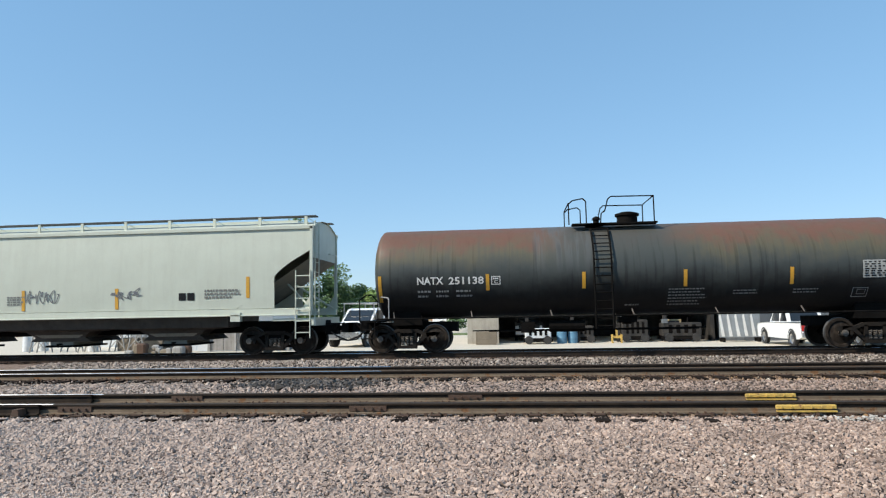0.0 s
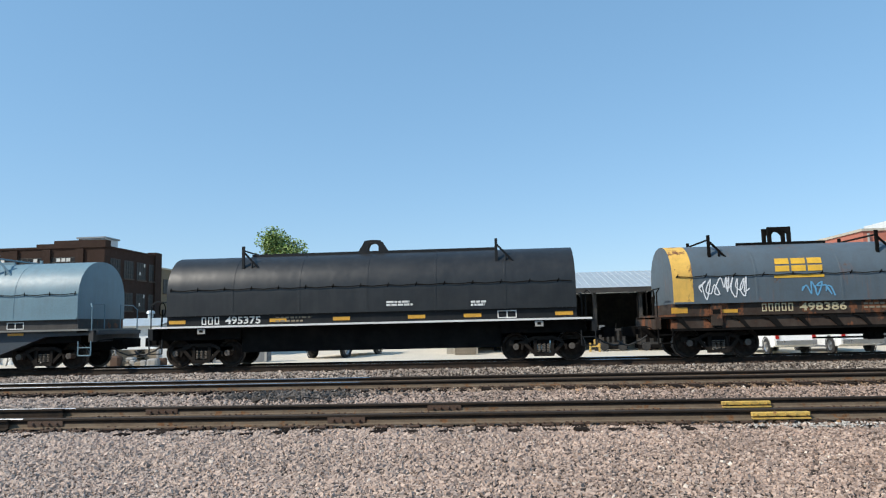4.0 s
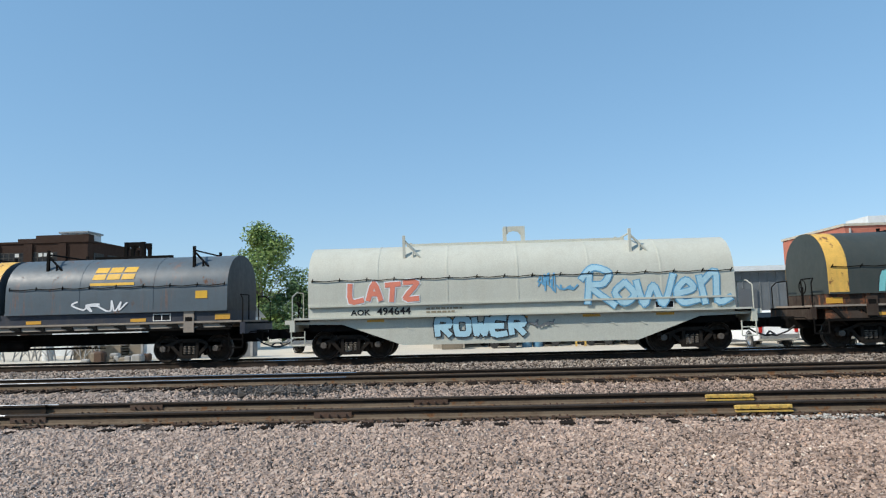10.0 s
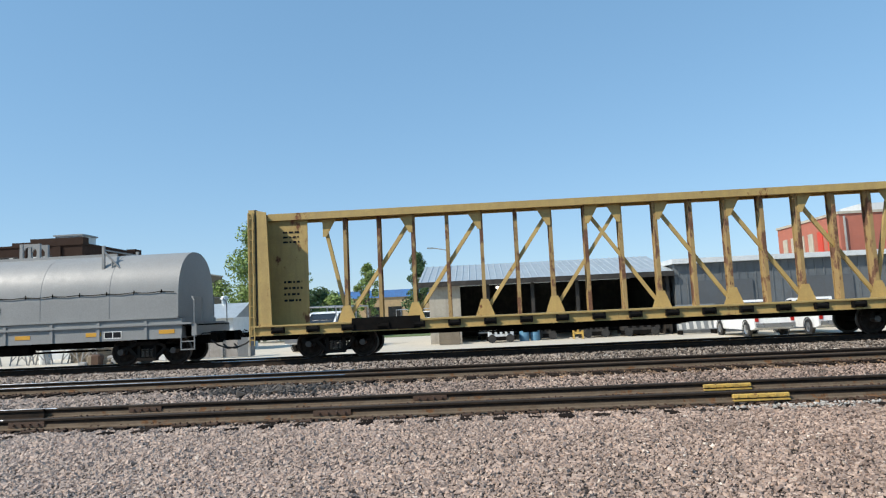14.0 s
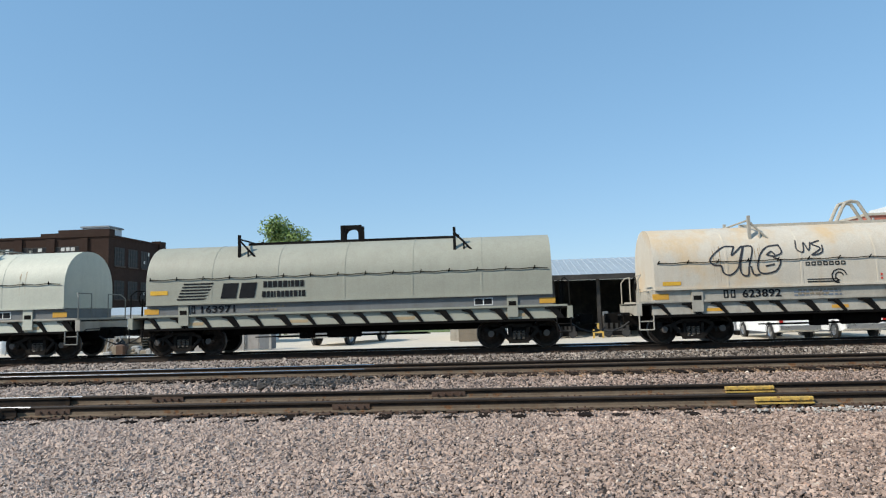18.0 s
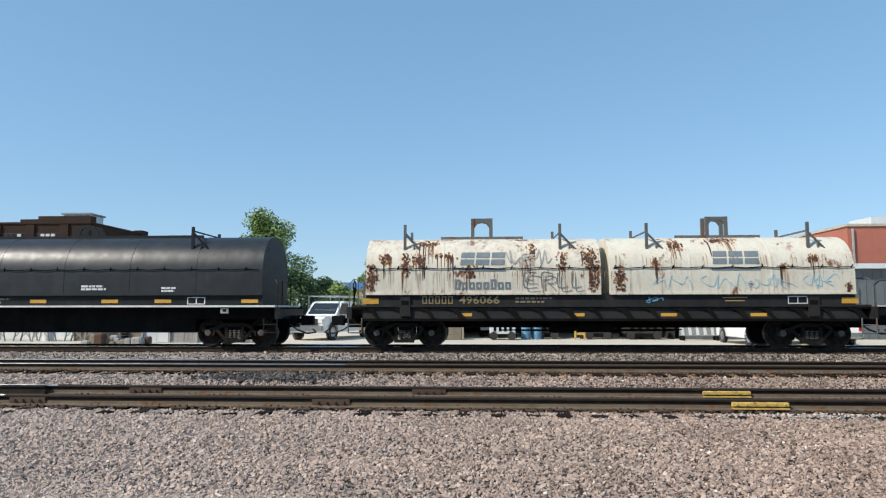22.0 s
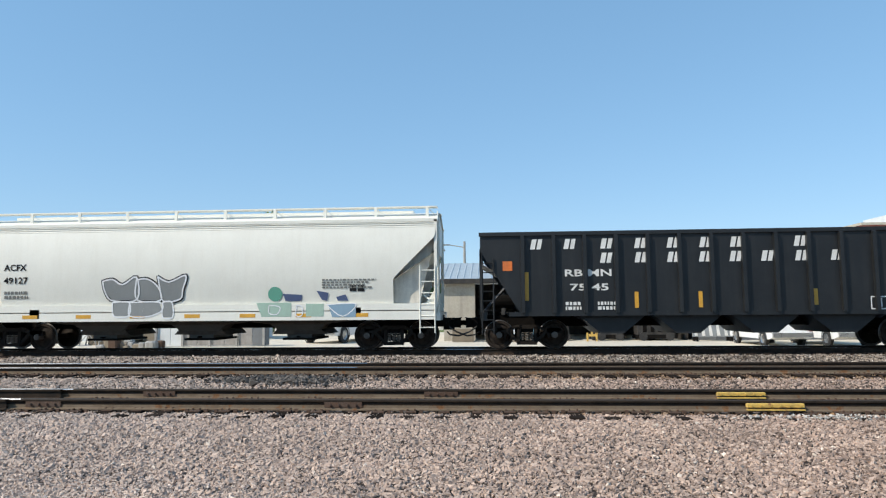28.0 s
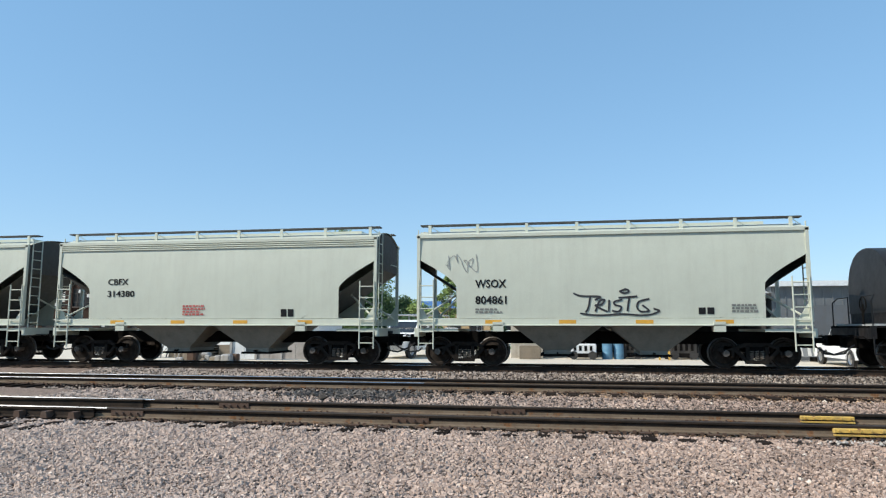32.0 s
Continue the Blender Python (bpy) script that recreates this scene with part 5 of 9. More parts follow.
def centerbeam(label, along, L, tc, paint, worn):
    car = new_car("centerbeam_flatcar", label, "flat car", along)
    half, deck, top = L / 2, 1.08, 4.92
    part("deck", M().box(-half, half, -1.45, 1.45, deck - 0.04, deck + 0.05), paint, car)
    for e in (-1, 1):
        part("side_sill", M().prism([(e * 1.40, deck - 0.28), (e * 1.52, deck - 0.28), (e * 1.52, deck - 0.25), (e * 1.44, deck - 0.25), (e * 1.44, deck + 0.0), (e * 1.52, deck + 0.0), (e * 1.52, deck + 0.05), (e * 1.40, deck + 0.05)][::e], -half, half), paint, car)
    part("centre_sill", M().box(-half, half, -0.33, 0.33, 0.62, deck - 0.05), IRON, car)
    part("top_beam", M().prism([(-0.44, top - 0.24), (-0.36, top - 0.24), (-0.36, top - 0.14), (0.36, top - 0.14), (0.36, top - 0.24), (0.44, top - 0.24), (0.44, top), (-0.44, top)], -half + 0.3, half - 0.3), paint, car)
    n, first = 15, 2.9
    bay = (L - 2 * first) / n
    px = [-half + first + bay * k for k in range(n + 1)]
    for k, x in enumerate(px):
        m = M().box(x - 0.06, x + 0.06, -0.2, -0.17, deck + 0.05, top - 0.2).box(x - 0.02, x + 0.02, -0.17, 0.17, deck + 0.05, top - 0.2).box(x - 0.06, x + 0.06, 0.17, 0.2, deck + 0.05, top - 0.2)
        part("post", m, BEAM_WORN, car, "chipped yellow post with dark worn upper end")
    for k in range(20):
        x = -half + 0.9 + (L - 1.8) * k / 19
        part("winch", M().rod((x - 0.18, -1.53, deck - 0.12), (x + 0.18, -1.53, deck - 0.12), 0.085, 8).box(x - 0.2, x - 0.14, -1.6, -1.44, deck - 0.22, deck - 0.02).box(x + 0.14, x + 0.2, -1.6, -1.44, deck - 0.22, deck - 0.02), IRON, car)
    zb, zt = deck + 0.15, top - 0.3
    runs = [(px[0], px[2], 1), (px[2], px[4], 1), (px[4], px[6], 1), (px[6], px[8], 1), (px[7], px[9], -1), (px[9], px[11], -1), (px[11], px[13], -1), (px[13], px[15], -1), (px[0] - 0.75, px[0], -1), (px[15], px[15] + 0.75, 1)]
    for j, (x0, x1, up) in enumerate(runs):
        gy = -0.225 - 0.006 * (j % 3)
        a, b = ((x0, zb), (x1, zt)) if up > 0 else ((x0, zt), (x1, zb))
        part("diagonal", M().rod((a[0], 0, a[1]), (b[0], 0, b[1]), 0.085, 4), paint, car)
        gx, gz, sg = (b[0], b[1], -1) if up > 0 else (a[0], a[1], 1)
        part("gusset", M().slab([(gx, gz + 0.12), (gx, gz - 0.55), (gx + sg * 0.12, gz - 0.55), (gx + sg * 0.5, gz + 0.12)][::1 if sg > 0 else -1], gy, -0.205), paint, car)
        gx, gz = (a[0], a[1]) if up > 0 else (b[0], b[1])
        part("gusset", M().slab([(gx - 0.32, gz - 0.1), (gx + 0.32, gz - 0.1), (gx + 0.12, gz + 0.45), (gx - 0.12, gz + 0.45)], gy, -0.205), paint, car)
    for s in (-1, 1):
        x = s * (half - 0.18)
        # bulkhead: a plated wall across the car, ribbed on its outer face, with tapering wings
        # the dark brown holds the end face's shade besides rust
        part("bulkhead", M().box(min(x, x - s * 0.06), max(x, x - s * 0.06), -1.45, 1.45, deck, top), ENDS_SHADE, car, "rusty plated bulkhead with its end shade painted dark brown")
        for y in (-1.42, -0.75, 0, 0.75, 1.42):
            part("bulkhead_post", M().box(min(x, x + s * 0.2), max(x, x + s * 0.2), y - 0.04, y + 0.04, deck, top), paint if abs(y) > 1.4 else ENDS_SHADE, car)
        for z in (1.5, 2.2, 2.9, 3.6, 4.3):
            part("bulkhead_rib", M().box(min(x, x + s * 0.1), max(x, x + s * 0.1), -1.38, 1.38, z - 0.04, z + 0.04), ENDS_SHADE, car)
        xa = x - s * 0.06
        part("wing_plate", M().slab([(xa, deck + .05), (xa, top - .02), (xa - s * 0.32, top - 0.1), (xa - s * 0.45, deck + .05)][::-1 if s > 0 else 1], -1.45, -1.41), paint, car)
        part("gusset_plate", M().slab([(xa, deck + .05), (xa, top - .1), (xa - s * 1.4, top - 0.1), (xa - s * 1.4, deck + .05)][::-1 if s > 0 else 1], -0.33, -0.3), paint, car)
        part("wall_lettering", decal(bars(min(xa - s * 0.55, xa - s * 1.25), max(xa - s * 0.55, xa - s * 1.25), 3.9, 4.3, 3, 5, gap=1.6, chunk=.12, space=.05) + bars(min(xa - s * 0.55, xa - s * 1.25), max(xa - s * 0.55, xa - s * 1.25), 1.9, 2.6, 4, 7, gap=1.8, chunk=.12, space=.05), flat(-0.33)), DARK_MARK, car)
        ladder(car, min(x + s * .05, x + s * .2), max(x + s * .05, x + s * .2), -1.5, 0.5, top - 0.1, 12, paint)
        part("end_sill", M().box(min(x, x + s * 0.25), max(x, x + s * 0.25), -1.45, 1.45, 0.85, deck), paint, car)
    add_trucks(car, tc)
    add_couplers(car, half + 0.1, 1.2)
    brake_gear(car, -2, 2.5, 0.72)
    part("number_board", M().box(-8.4, -6.2, -1.555, -1.53, deck - 0.24, deck + 0.16), IRON, car)
    return car


# ---- the train, from its head back ----
NAVY = mat("navy_black_hood", (0.0165, 0.0163, 0.0168), dent=0.5, rough=0.5, spec=0.32, dirt=0.12, streak=0.15, grime=(0.06, 0.055, 0.05), bump=0.02)
NAVY_FRAME = mat("navy_black_frame", (0.009, 0.0088, 0.009), rough=0.65, dirt=0.3, streak=0.25, spec=0.2, grime=(0.045, 0.032, 0.024))
SATIN_BLACK = mat("satin_black_hood", (0.011, 0.0115, 0.012), dent=0.4, rough=0.43, spec=0.55, dirt=0.16, streak=0.15, grime=(0.07, 0.068, 0.062), bump=0.02)
ORANGE_MARK = mat("orange_marking", (0.80, 0.36, 0.02), rough=0.55, dirt=0.15, streak=0.15, grime=(0.3, 0.16, 0.03))
GREY_HOOD = mat("worn_slate_hood", (0.135, 0.148, 0.145), dent=0.35, bump=0.015, rough=0.55, dirt=0.4, streak=0.5, rust=0.27, runs=0.3, grime=(0.10, 0.08, 0.065), rust_col=(0.075, 0.038, 0.026))
BROWN_FRAME = mat("rust_brown_frame", (0.04, 0.026, 0.019), rough=0.8, spec=0.2, dirt=0.5, streak=0.4, rust=0.45)
NAVY_HOOD = mat("faded_navy_hood", (0.088, 0.115, 0.135), dent=0.35, bump=0.015, rough=0.5, dirt=0.35, streak=0.5, rust=0.12, runs=0.12, grime=(0.075, 0.08, 0.08), rust_col=(0.09, 0.045, 0.028))
TAUPE_HOOD = mat("dusty_taupe_hood", (0.125, 0.118, 0.11), dent=0.35, bump=0.015, rough=0.6, dirt=0.5, streak=0.55, rust=0.14, runs=0.45, grime=(0.10, 0.075, 0.06), rust_col=(0.075, 0.035, 0.022))
SLATE_BLUE = mat("slate_blue_hood", (0.145, 0.24, 0.285), dent=0.35, bump=0.015, rough=0.5, dirt=0.2, streak=0.3, grime=(0.1, 0.12, 0.13))
RUST_HOOD = mat("rust_pocked_hood", (0.15, 0.16, 0.14), dent=0.35, rough=0.6, dirt=0.3, streak=0.4, rust=0.40, scale=1.7)
OLIVE_HOOD = mat("dark_olive_hood", (0.042, 0.05, 0.044), dent=0.35, bump=0.015, rough=0.55, dirt=0.3, streak=0.3, grime=(0.08, 0.075, 0.06))
WHITE_HOOD = mat("off_white_hood", (0.51, 0.51, 0.435), dent=0.3, bump=0.015, rough=0.6, dirt=0.12, streak=0.2, grime=(0.33, 0.28, 0.2))
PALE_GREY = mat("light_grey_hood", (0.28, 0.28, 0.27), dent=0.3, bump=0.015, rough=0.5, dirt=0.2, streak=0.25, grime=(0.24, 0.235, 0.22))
CREAM_HOOD = mat("stained_cream_hood", (0.58, 0.52, 0.42), dent=0.35, bump=0.015, rough=0.65, dirt=0.1, streak=0.3, grime=(0.45, 0.31, 0.17), patch=(0.62, 0.44, 0.24), patch_amount=0.2, patch_soft=0.16)


def stain_end(m, x0, x1, col, amount):
    """A broad rust-water stain that grows towards one end of the hood."""
    n, link = m.node_tree.nodes, m.node_tree.links.new
    bs = n["Principled BSDF"]
    tc, sep, mp, ns, ad, mr, mx = [n.new("ShaderNode" + k) for k in ("TexCoord", "SeparateXYZ", "Mapping", "TexNoise", "Math", "MapRange", "Mix")]
    mx.data_type = "RGBA"
    mp.inputs["Scale"].default_value = (1.2, 1, 0.25)
    ns.inputs["Scale"].default_value, ns.inputs["Detail"].default_value = 1.0, 5
    ad.operation = "MULTIPLY_ADD"
    ad.inputs[1].default_value = 3.0
    mr.inputs[1].default_value, mr.inputs[2].default_value, mr.inputs[4].default_value = x0 + 1.5, x1 + 1.5, amount
    link(tc.outputs["Object"], sep.inputs[0])
    link(tc.outputs["Object"], mp.inputs[0])
    link(mp.outputs[0], ns.inputs[0])
    link(ns.outputs["Fac"], ad.inputs[0])
    link(sep.outputs["X"], ad.inputs[2])
    link(ad.outputs[0], mr.inputs[0])
    link(mr.outputs[0], mx.inputs[0])
    link(bs.inputs["Base Color"].links[0].from_socket, mx.inputs[6])
    mx.inputs[7].default_value = (*col, 1)
    link(mx.outputs[2], bs.inputs["Base Color"])


stain_end(CREAM_HOOD, 3.0, 5.4, (0.60, 0.43, 0.25), 0.6)
GREEN_GREY = mat("sage_grey_hood", (0.34, 0.335, 0.265), dent=0.3, bump=0.015, rough=0.6, dirt=0.2, streak=0.25, grime=(0.22, 0.2, 0.15))
PALE_SAGE = mat("pale_sage_hood", (0.53, 0.53, 0.43), dent=0.3, bump=0.015, rough=0.6, dirt=0.1, streak=0.2, grime=(0.3, 0.29, 0.24))
RUST_WHITE = mat("rust_stained_white_hood", (0.70, 0.64, 0.52), dent=0.4, rough=0.65, dirt=0.2, streak=0.45, rust=0.26, runs=0.6, grime=(0.42, 0.29, 0.18), rust_col=(0.10, 0.042, 0.022))
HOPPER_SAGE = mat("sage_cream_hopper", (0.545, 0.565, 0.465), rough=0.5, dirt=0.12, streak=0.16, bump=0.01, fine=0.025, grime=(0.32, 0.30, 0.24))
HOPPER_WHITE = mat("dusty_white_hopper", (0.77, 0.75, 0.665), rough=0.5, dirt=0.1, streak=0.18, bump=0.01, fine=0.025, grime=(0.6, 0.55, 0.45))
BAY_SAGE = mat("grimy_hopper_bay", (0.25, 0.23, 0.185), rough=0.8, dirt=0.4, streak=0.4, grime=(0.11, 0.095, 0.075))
HOPPER_UNDER = mat("sooty_shaded_hopper_metal", (0.07, 0.066, 0.056), rough=0.8, dirt=0.6, streak=0.3, grime=(0.07, 0.06, 0.05))
LIGHT_FRAME = mat("cream_grey_frame", (0.43, 0.395, 0.325), rough=0.7, rust=0.1, dirt=0.5, streak=0.4, grime=(0.2, 0.17, 0.13))
RUST_FRINGE = mat("orange_rust_fringe", (0.33, 0.15, 0.06), rough=0.85, dirt=0.5, streak=0.4, scale=3, grime=(0.45, 0.3, 0.17))
RUST_BLOTCH = mat("dark_rust_blotch", (0.075, 0.032, 0.018), rough=0.9, dirt=0.5, streak=0.3, scale=4, grime=(0.15, 0.06, 0.03))
RUST_WHITE_LESS = mat("lightly_rusted_white_hood", (0.70, 0.645, 0.525), dent=0.4, rough=0.65, dirt=0.15, streak=0.4, rust=0.18, runs=0.25, grime=(0.5, 0.38, 0.25), rust_col=(0.13, 0.055, 0.028))
RUST_RUN = mat("rust_run", (0.42, 0.29, 0.17), rough=0.8, dirt=0.4, streak=0.4)
BAND_GREY = mat("slate_grey_band", (0.17, 0.175, 0.17), rough=0.7, dirt=0.4, streak=0.3, grime=(0.1, 0.085, 0.07))


def rust_tank():
    """Black lower shell, faded olive grey above it, rust along the top but for a streaked grey stretch by the ladder."""
    m = mat("rust_faded_tank", (0.010, 0.011, 0.012), rough=0.55, dirt=0.15, streak=0.2, grime=(0.04, 0.036, 0.032), spec=0.35)
    n, link = m.node_tree.nodes, m.node_tree.links.new
    bs = n["Principled BSDF"]
    src = bs.inputs["Base Color"].links[0].from_socket
    tc, sep = n.new("ShaderNodeTexCoord"), n.new("ShaderNodeSeparateXYZ")
    link(tc.outputs["Object"], sep.inputs[0])

    def noise(stretch, scale, detail):
        mp, ns = n.new("ShaderNodeMapping"), n.new("ShaderNodeTexNoise")
        mp.inputs["Scale"].default_value = stretch
        ns.inputs["Scale"].default_value, ns.inputs["Detail"].default_value = scale, detail
        link(tc.outputs["Object"], mp.inputs[0])
        link(mp.outputs[0], ns.inputs[0])
        return ns.outputs["Fac"]

    def math_(op, a, b, c=None):
        nd = n.new("ShaderNodeMath")
        nd.operation = op
        for k, v in enumerate((a, b, c)):
            if v is None:
                continue
            if isinstance(v, (int, float)):
                nd.inputs[k].default_value = v
            else:
                link(v, nd.inputs[k])
        return nd.outputs[0]

    def ramp(v, lo, hi, a=0.0, b=1.0):
        mr = n.new("ShaderNodeMapRange")
        mr.interpolation_type = "SMOOTHSTEP"
        mr.inputs[1].default_value, mr.inputs[2].default_value, mr.inputs[3].default_value, mr.inputs[4].default_value = lo, hi, a, b
        link(v, mr.inputs[0])
        return mr.outputs[0]

    def mix(fac, col):
        nonlocal src
        mx = n.new("ShaderNodeMix")
        mx.data_type = "RGBA"
        link(fac, mx.inputs[0])
        link(src, mx.inputs[6])
        mx.inputs[7].default_value = (*col, 1)
        src = mx.outputs[2]

    broad, blotch, drips_ = noise((1, 1, 1), 0.6, 6), noise((1, 1, 1), 2.6, 8), noise((7, 1, 0.35), 1.0, 5)
    ragged = math_("MULTIPLY_ADD", blotch, 0.7, math_("MULTIPLY_ADD", broad, 1.1, sep.outputs["Z"]))
    mix(ramp(ragged, 2.55, 3.7), (0.060, 0.067, 0.062))
    off = math_("ABSOLUTE", math_("ADD", sep.outputs["X"], 0.35), 0.0)
    ends = ramp(math_("MULTIPLY_ADD", broad, 1.6, off), 1.9, 4.0, 0.12, 1.0)
    mix(math_("MULTIPLY", ramp(ragged, 3.4, 4.15), math_("MULTIPLY", ends, ramp(drips_, 0.25, 0.6, 0.4, 0.8))), (0.125, 0.108, 0.062))
    mix(math_("MULTIPLY", ramp(ragged, 3.95, 4.6), math_("MULTIPLY", ends, ramp(blotch, 0.3, 0.62, 0.55, 0.9))), (0.155, 0.072, 0.048))
    patch = ramp(math_("ABSOLUTE", math_("ADD", sep.outputs["X"], 2.1), 0.0), 1.05, 0.8)
    mix(math_("MULTIPLY", patch, math_("MULTIPLY", ramp(sep.outputs["Z"], 2.3, 3.0), ramp(drips_, 0.42, 0.62, 0.1, 0.75))), (0.105, 0.11, 0.108))
    mix(math_("MULTIPLY", ramp(drips_, 0.53, 0.7, 0.0, 0.55), ramp(sep.outputs["Z"], 4.2, 2.2, 0.15, 1.0)), (0.010, 0.010, 0.010))
    link(src, bs.inputs["Base Color"])
    return m


TANK_RUST = rust_tank()
BEAM_YELLOW = mat("worn_yellow_beam", (0.47, 0.33, 0.115), rough=0.65, dirt=0.4, streak=0.5, rust=0.16, grime=(0.30, 0.19, 0.08))
BEAM_WORN = mat("chipped_yellow_post", (0.36, 0.25, 0.10), rough=0.7, dirt=0.6, streak=0.5, rust=0.55, grime=(0.25, 0.15, 0.07), rust_col=(0.10, 0.05, 0.03))
ENDS_SHADE = mat("shaded_rusty_bulkhead", (0.06, 0.045, 0.024), rough=0.85, dirt=0.6, streak=0.6, rust=0.35, grime=(0.03, 0.024, 0.017), rust_col=(0.045, 0.024, 0.015), patch=(0.14, 0.1, 0.04), patch_amount=0.0)
GOND_PAINT = mat("patchy_ochre_gondola", (0.03, 0.023, 0.016), rough=0.8, dirt=0.5, streak=0.5, patch=(0.12, 0.085, 0.035), patch_amount=0.1, patch_soft=0.08, rust=0.4, grime=(0.10, 0.07, 0.045), rust_col=(0.09, 0.05, 0.03))
GOND_RIB = mat("sooty_brown_ribs", (0.013, 0.0105, 0.0085), rough=0.85, dirt=0.4, streak=0.4, spec=0.2, grime=(0.05, 0.034, 0.022))
RB_BLACK = mat("clean_black_hopper", (0.008, 0.009, 0.010), rough=0.5, dirt=0.15, streak=0.25, grime=(0.04, 0.038, 0.035))
RED_MARK = mat("red_marking", (0.62, 0.06, 0.03), rough=0.55, dirt=0.1, streak=0.1)
SPRAY = {k: mat(f"{k}_spray", c, rough=0.6, dirt=0.1, streak=0.1, fine=0.05) for k, c in dict(blue=(0.13, 0.36, 0.56), sky=(0.28, 0.58, 0.74), pale_sky=(0.40, 0.62, 0.71), teal=(0.2, 0.55, 0.55), red=(0.66, 0.09, 0.07),
         coral=(0.72, 0.22, 0.14), white=(0.78, 0.78, 0.78), black=(0.025, 0.025, 0.03), grey=(0.14, 0.15, 0.16), mid=(0.23, 0.24, 0.235), pale_grey=(0.36, 0.35, 0.32), pale_green=(0.34, 0.47, 0.38), cream=(0.62, 0.59, 0.48), green=(0.12, 0.36, 0.26), navy=(0.07, 0.10, 0.2), dull_blue=(0.22, 0.33, 0.42)).items()}


def HS(z):
    """The near side of the hood that was built last."""
    return LAST_HOOD[0](z)



FAT_LETTERS = {"L": [[(0, 1), (.05, 0), (.95, .05)]], "A": [[(0, 0), (.45, 1), (.95, 0)], [(.2, .35), (.75, .35)]], "Z": [[(0, 1), (.95, .95), (.05, .05), (1, 0)]], "R": [[(0, 0), (0, 1), (.8, .95), (.85, .6), (.1, .5)], [(.35, .5), (.9, 0)]], "O": [[(.1, .05), (0, .5), (.1, 1), (.85, .95), (.95, .5), (.85, .05), (.1, .05)]],
          "W": [[(0, 1), (.15, 0), (.45, .6), (.75, 0), (1, 1)]], "E": [[(.9, 1), (0, 1), (0, 0), (.95, 0)], [(0, .5), (.7, .5)]], "M": [[(0, 0), (.15, 1), (.5, .3), (.8, 1), (1, 0)]],
          "K": [[(.1, 0), (.05, 1)], [(1, 1), (.2, .5), (1, .2)]], "T": [[(0, .95), (1, 1)], [(.5, .95), (.4, 0)]]}


def sprayed(car, letter, x, z, w, h, fill, edge, thick, wide, surf=HS):
    """One fat sprayed letter with a darker edge."""
    lines = [[(x + a * w, z + b * h) for a, b in p] for p in FAT_LETTERS[letter]]
    part("graffiti_outline", decal(sum([stroke(smooth(p, 3), wide) for p in lines], []), surf, 0.012), SPRAY[edge], car)
    part("graffiti", decal(sum([stroke(smooth(p, 3), thick) for p in lines], []), surf, 0.022), SPRAY[fill], car, fill.replace("_", " ") + " sprayed letter")


def scribble(car, x0, x1, z0, z1, seed, ink, surf=HS, w=0.04, loops=12):
    part("graffiti", decal(scrawl(x0, x1, z0, z1, seed, w, loops), surf, 0.014), SPRAY[ink], car, f"{ink} sprayed scrawl")


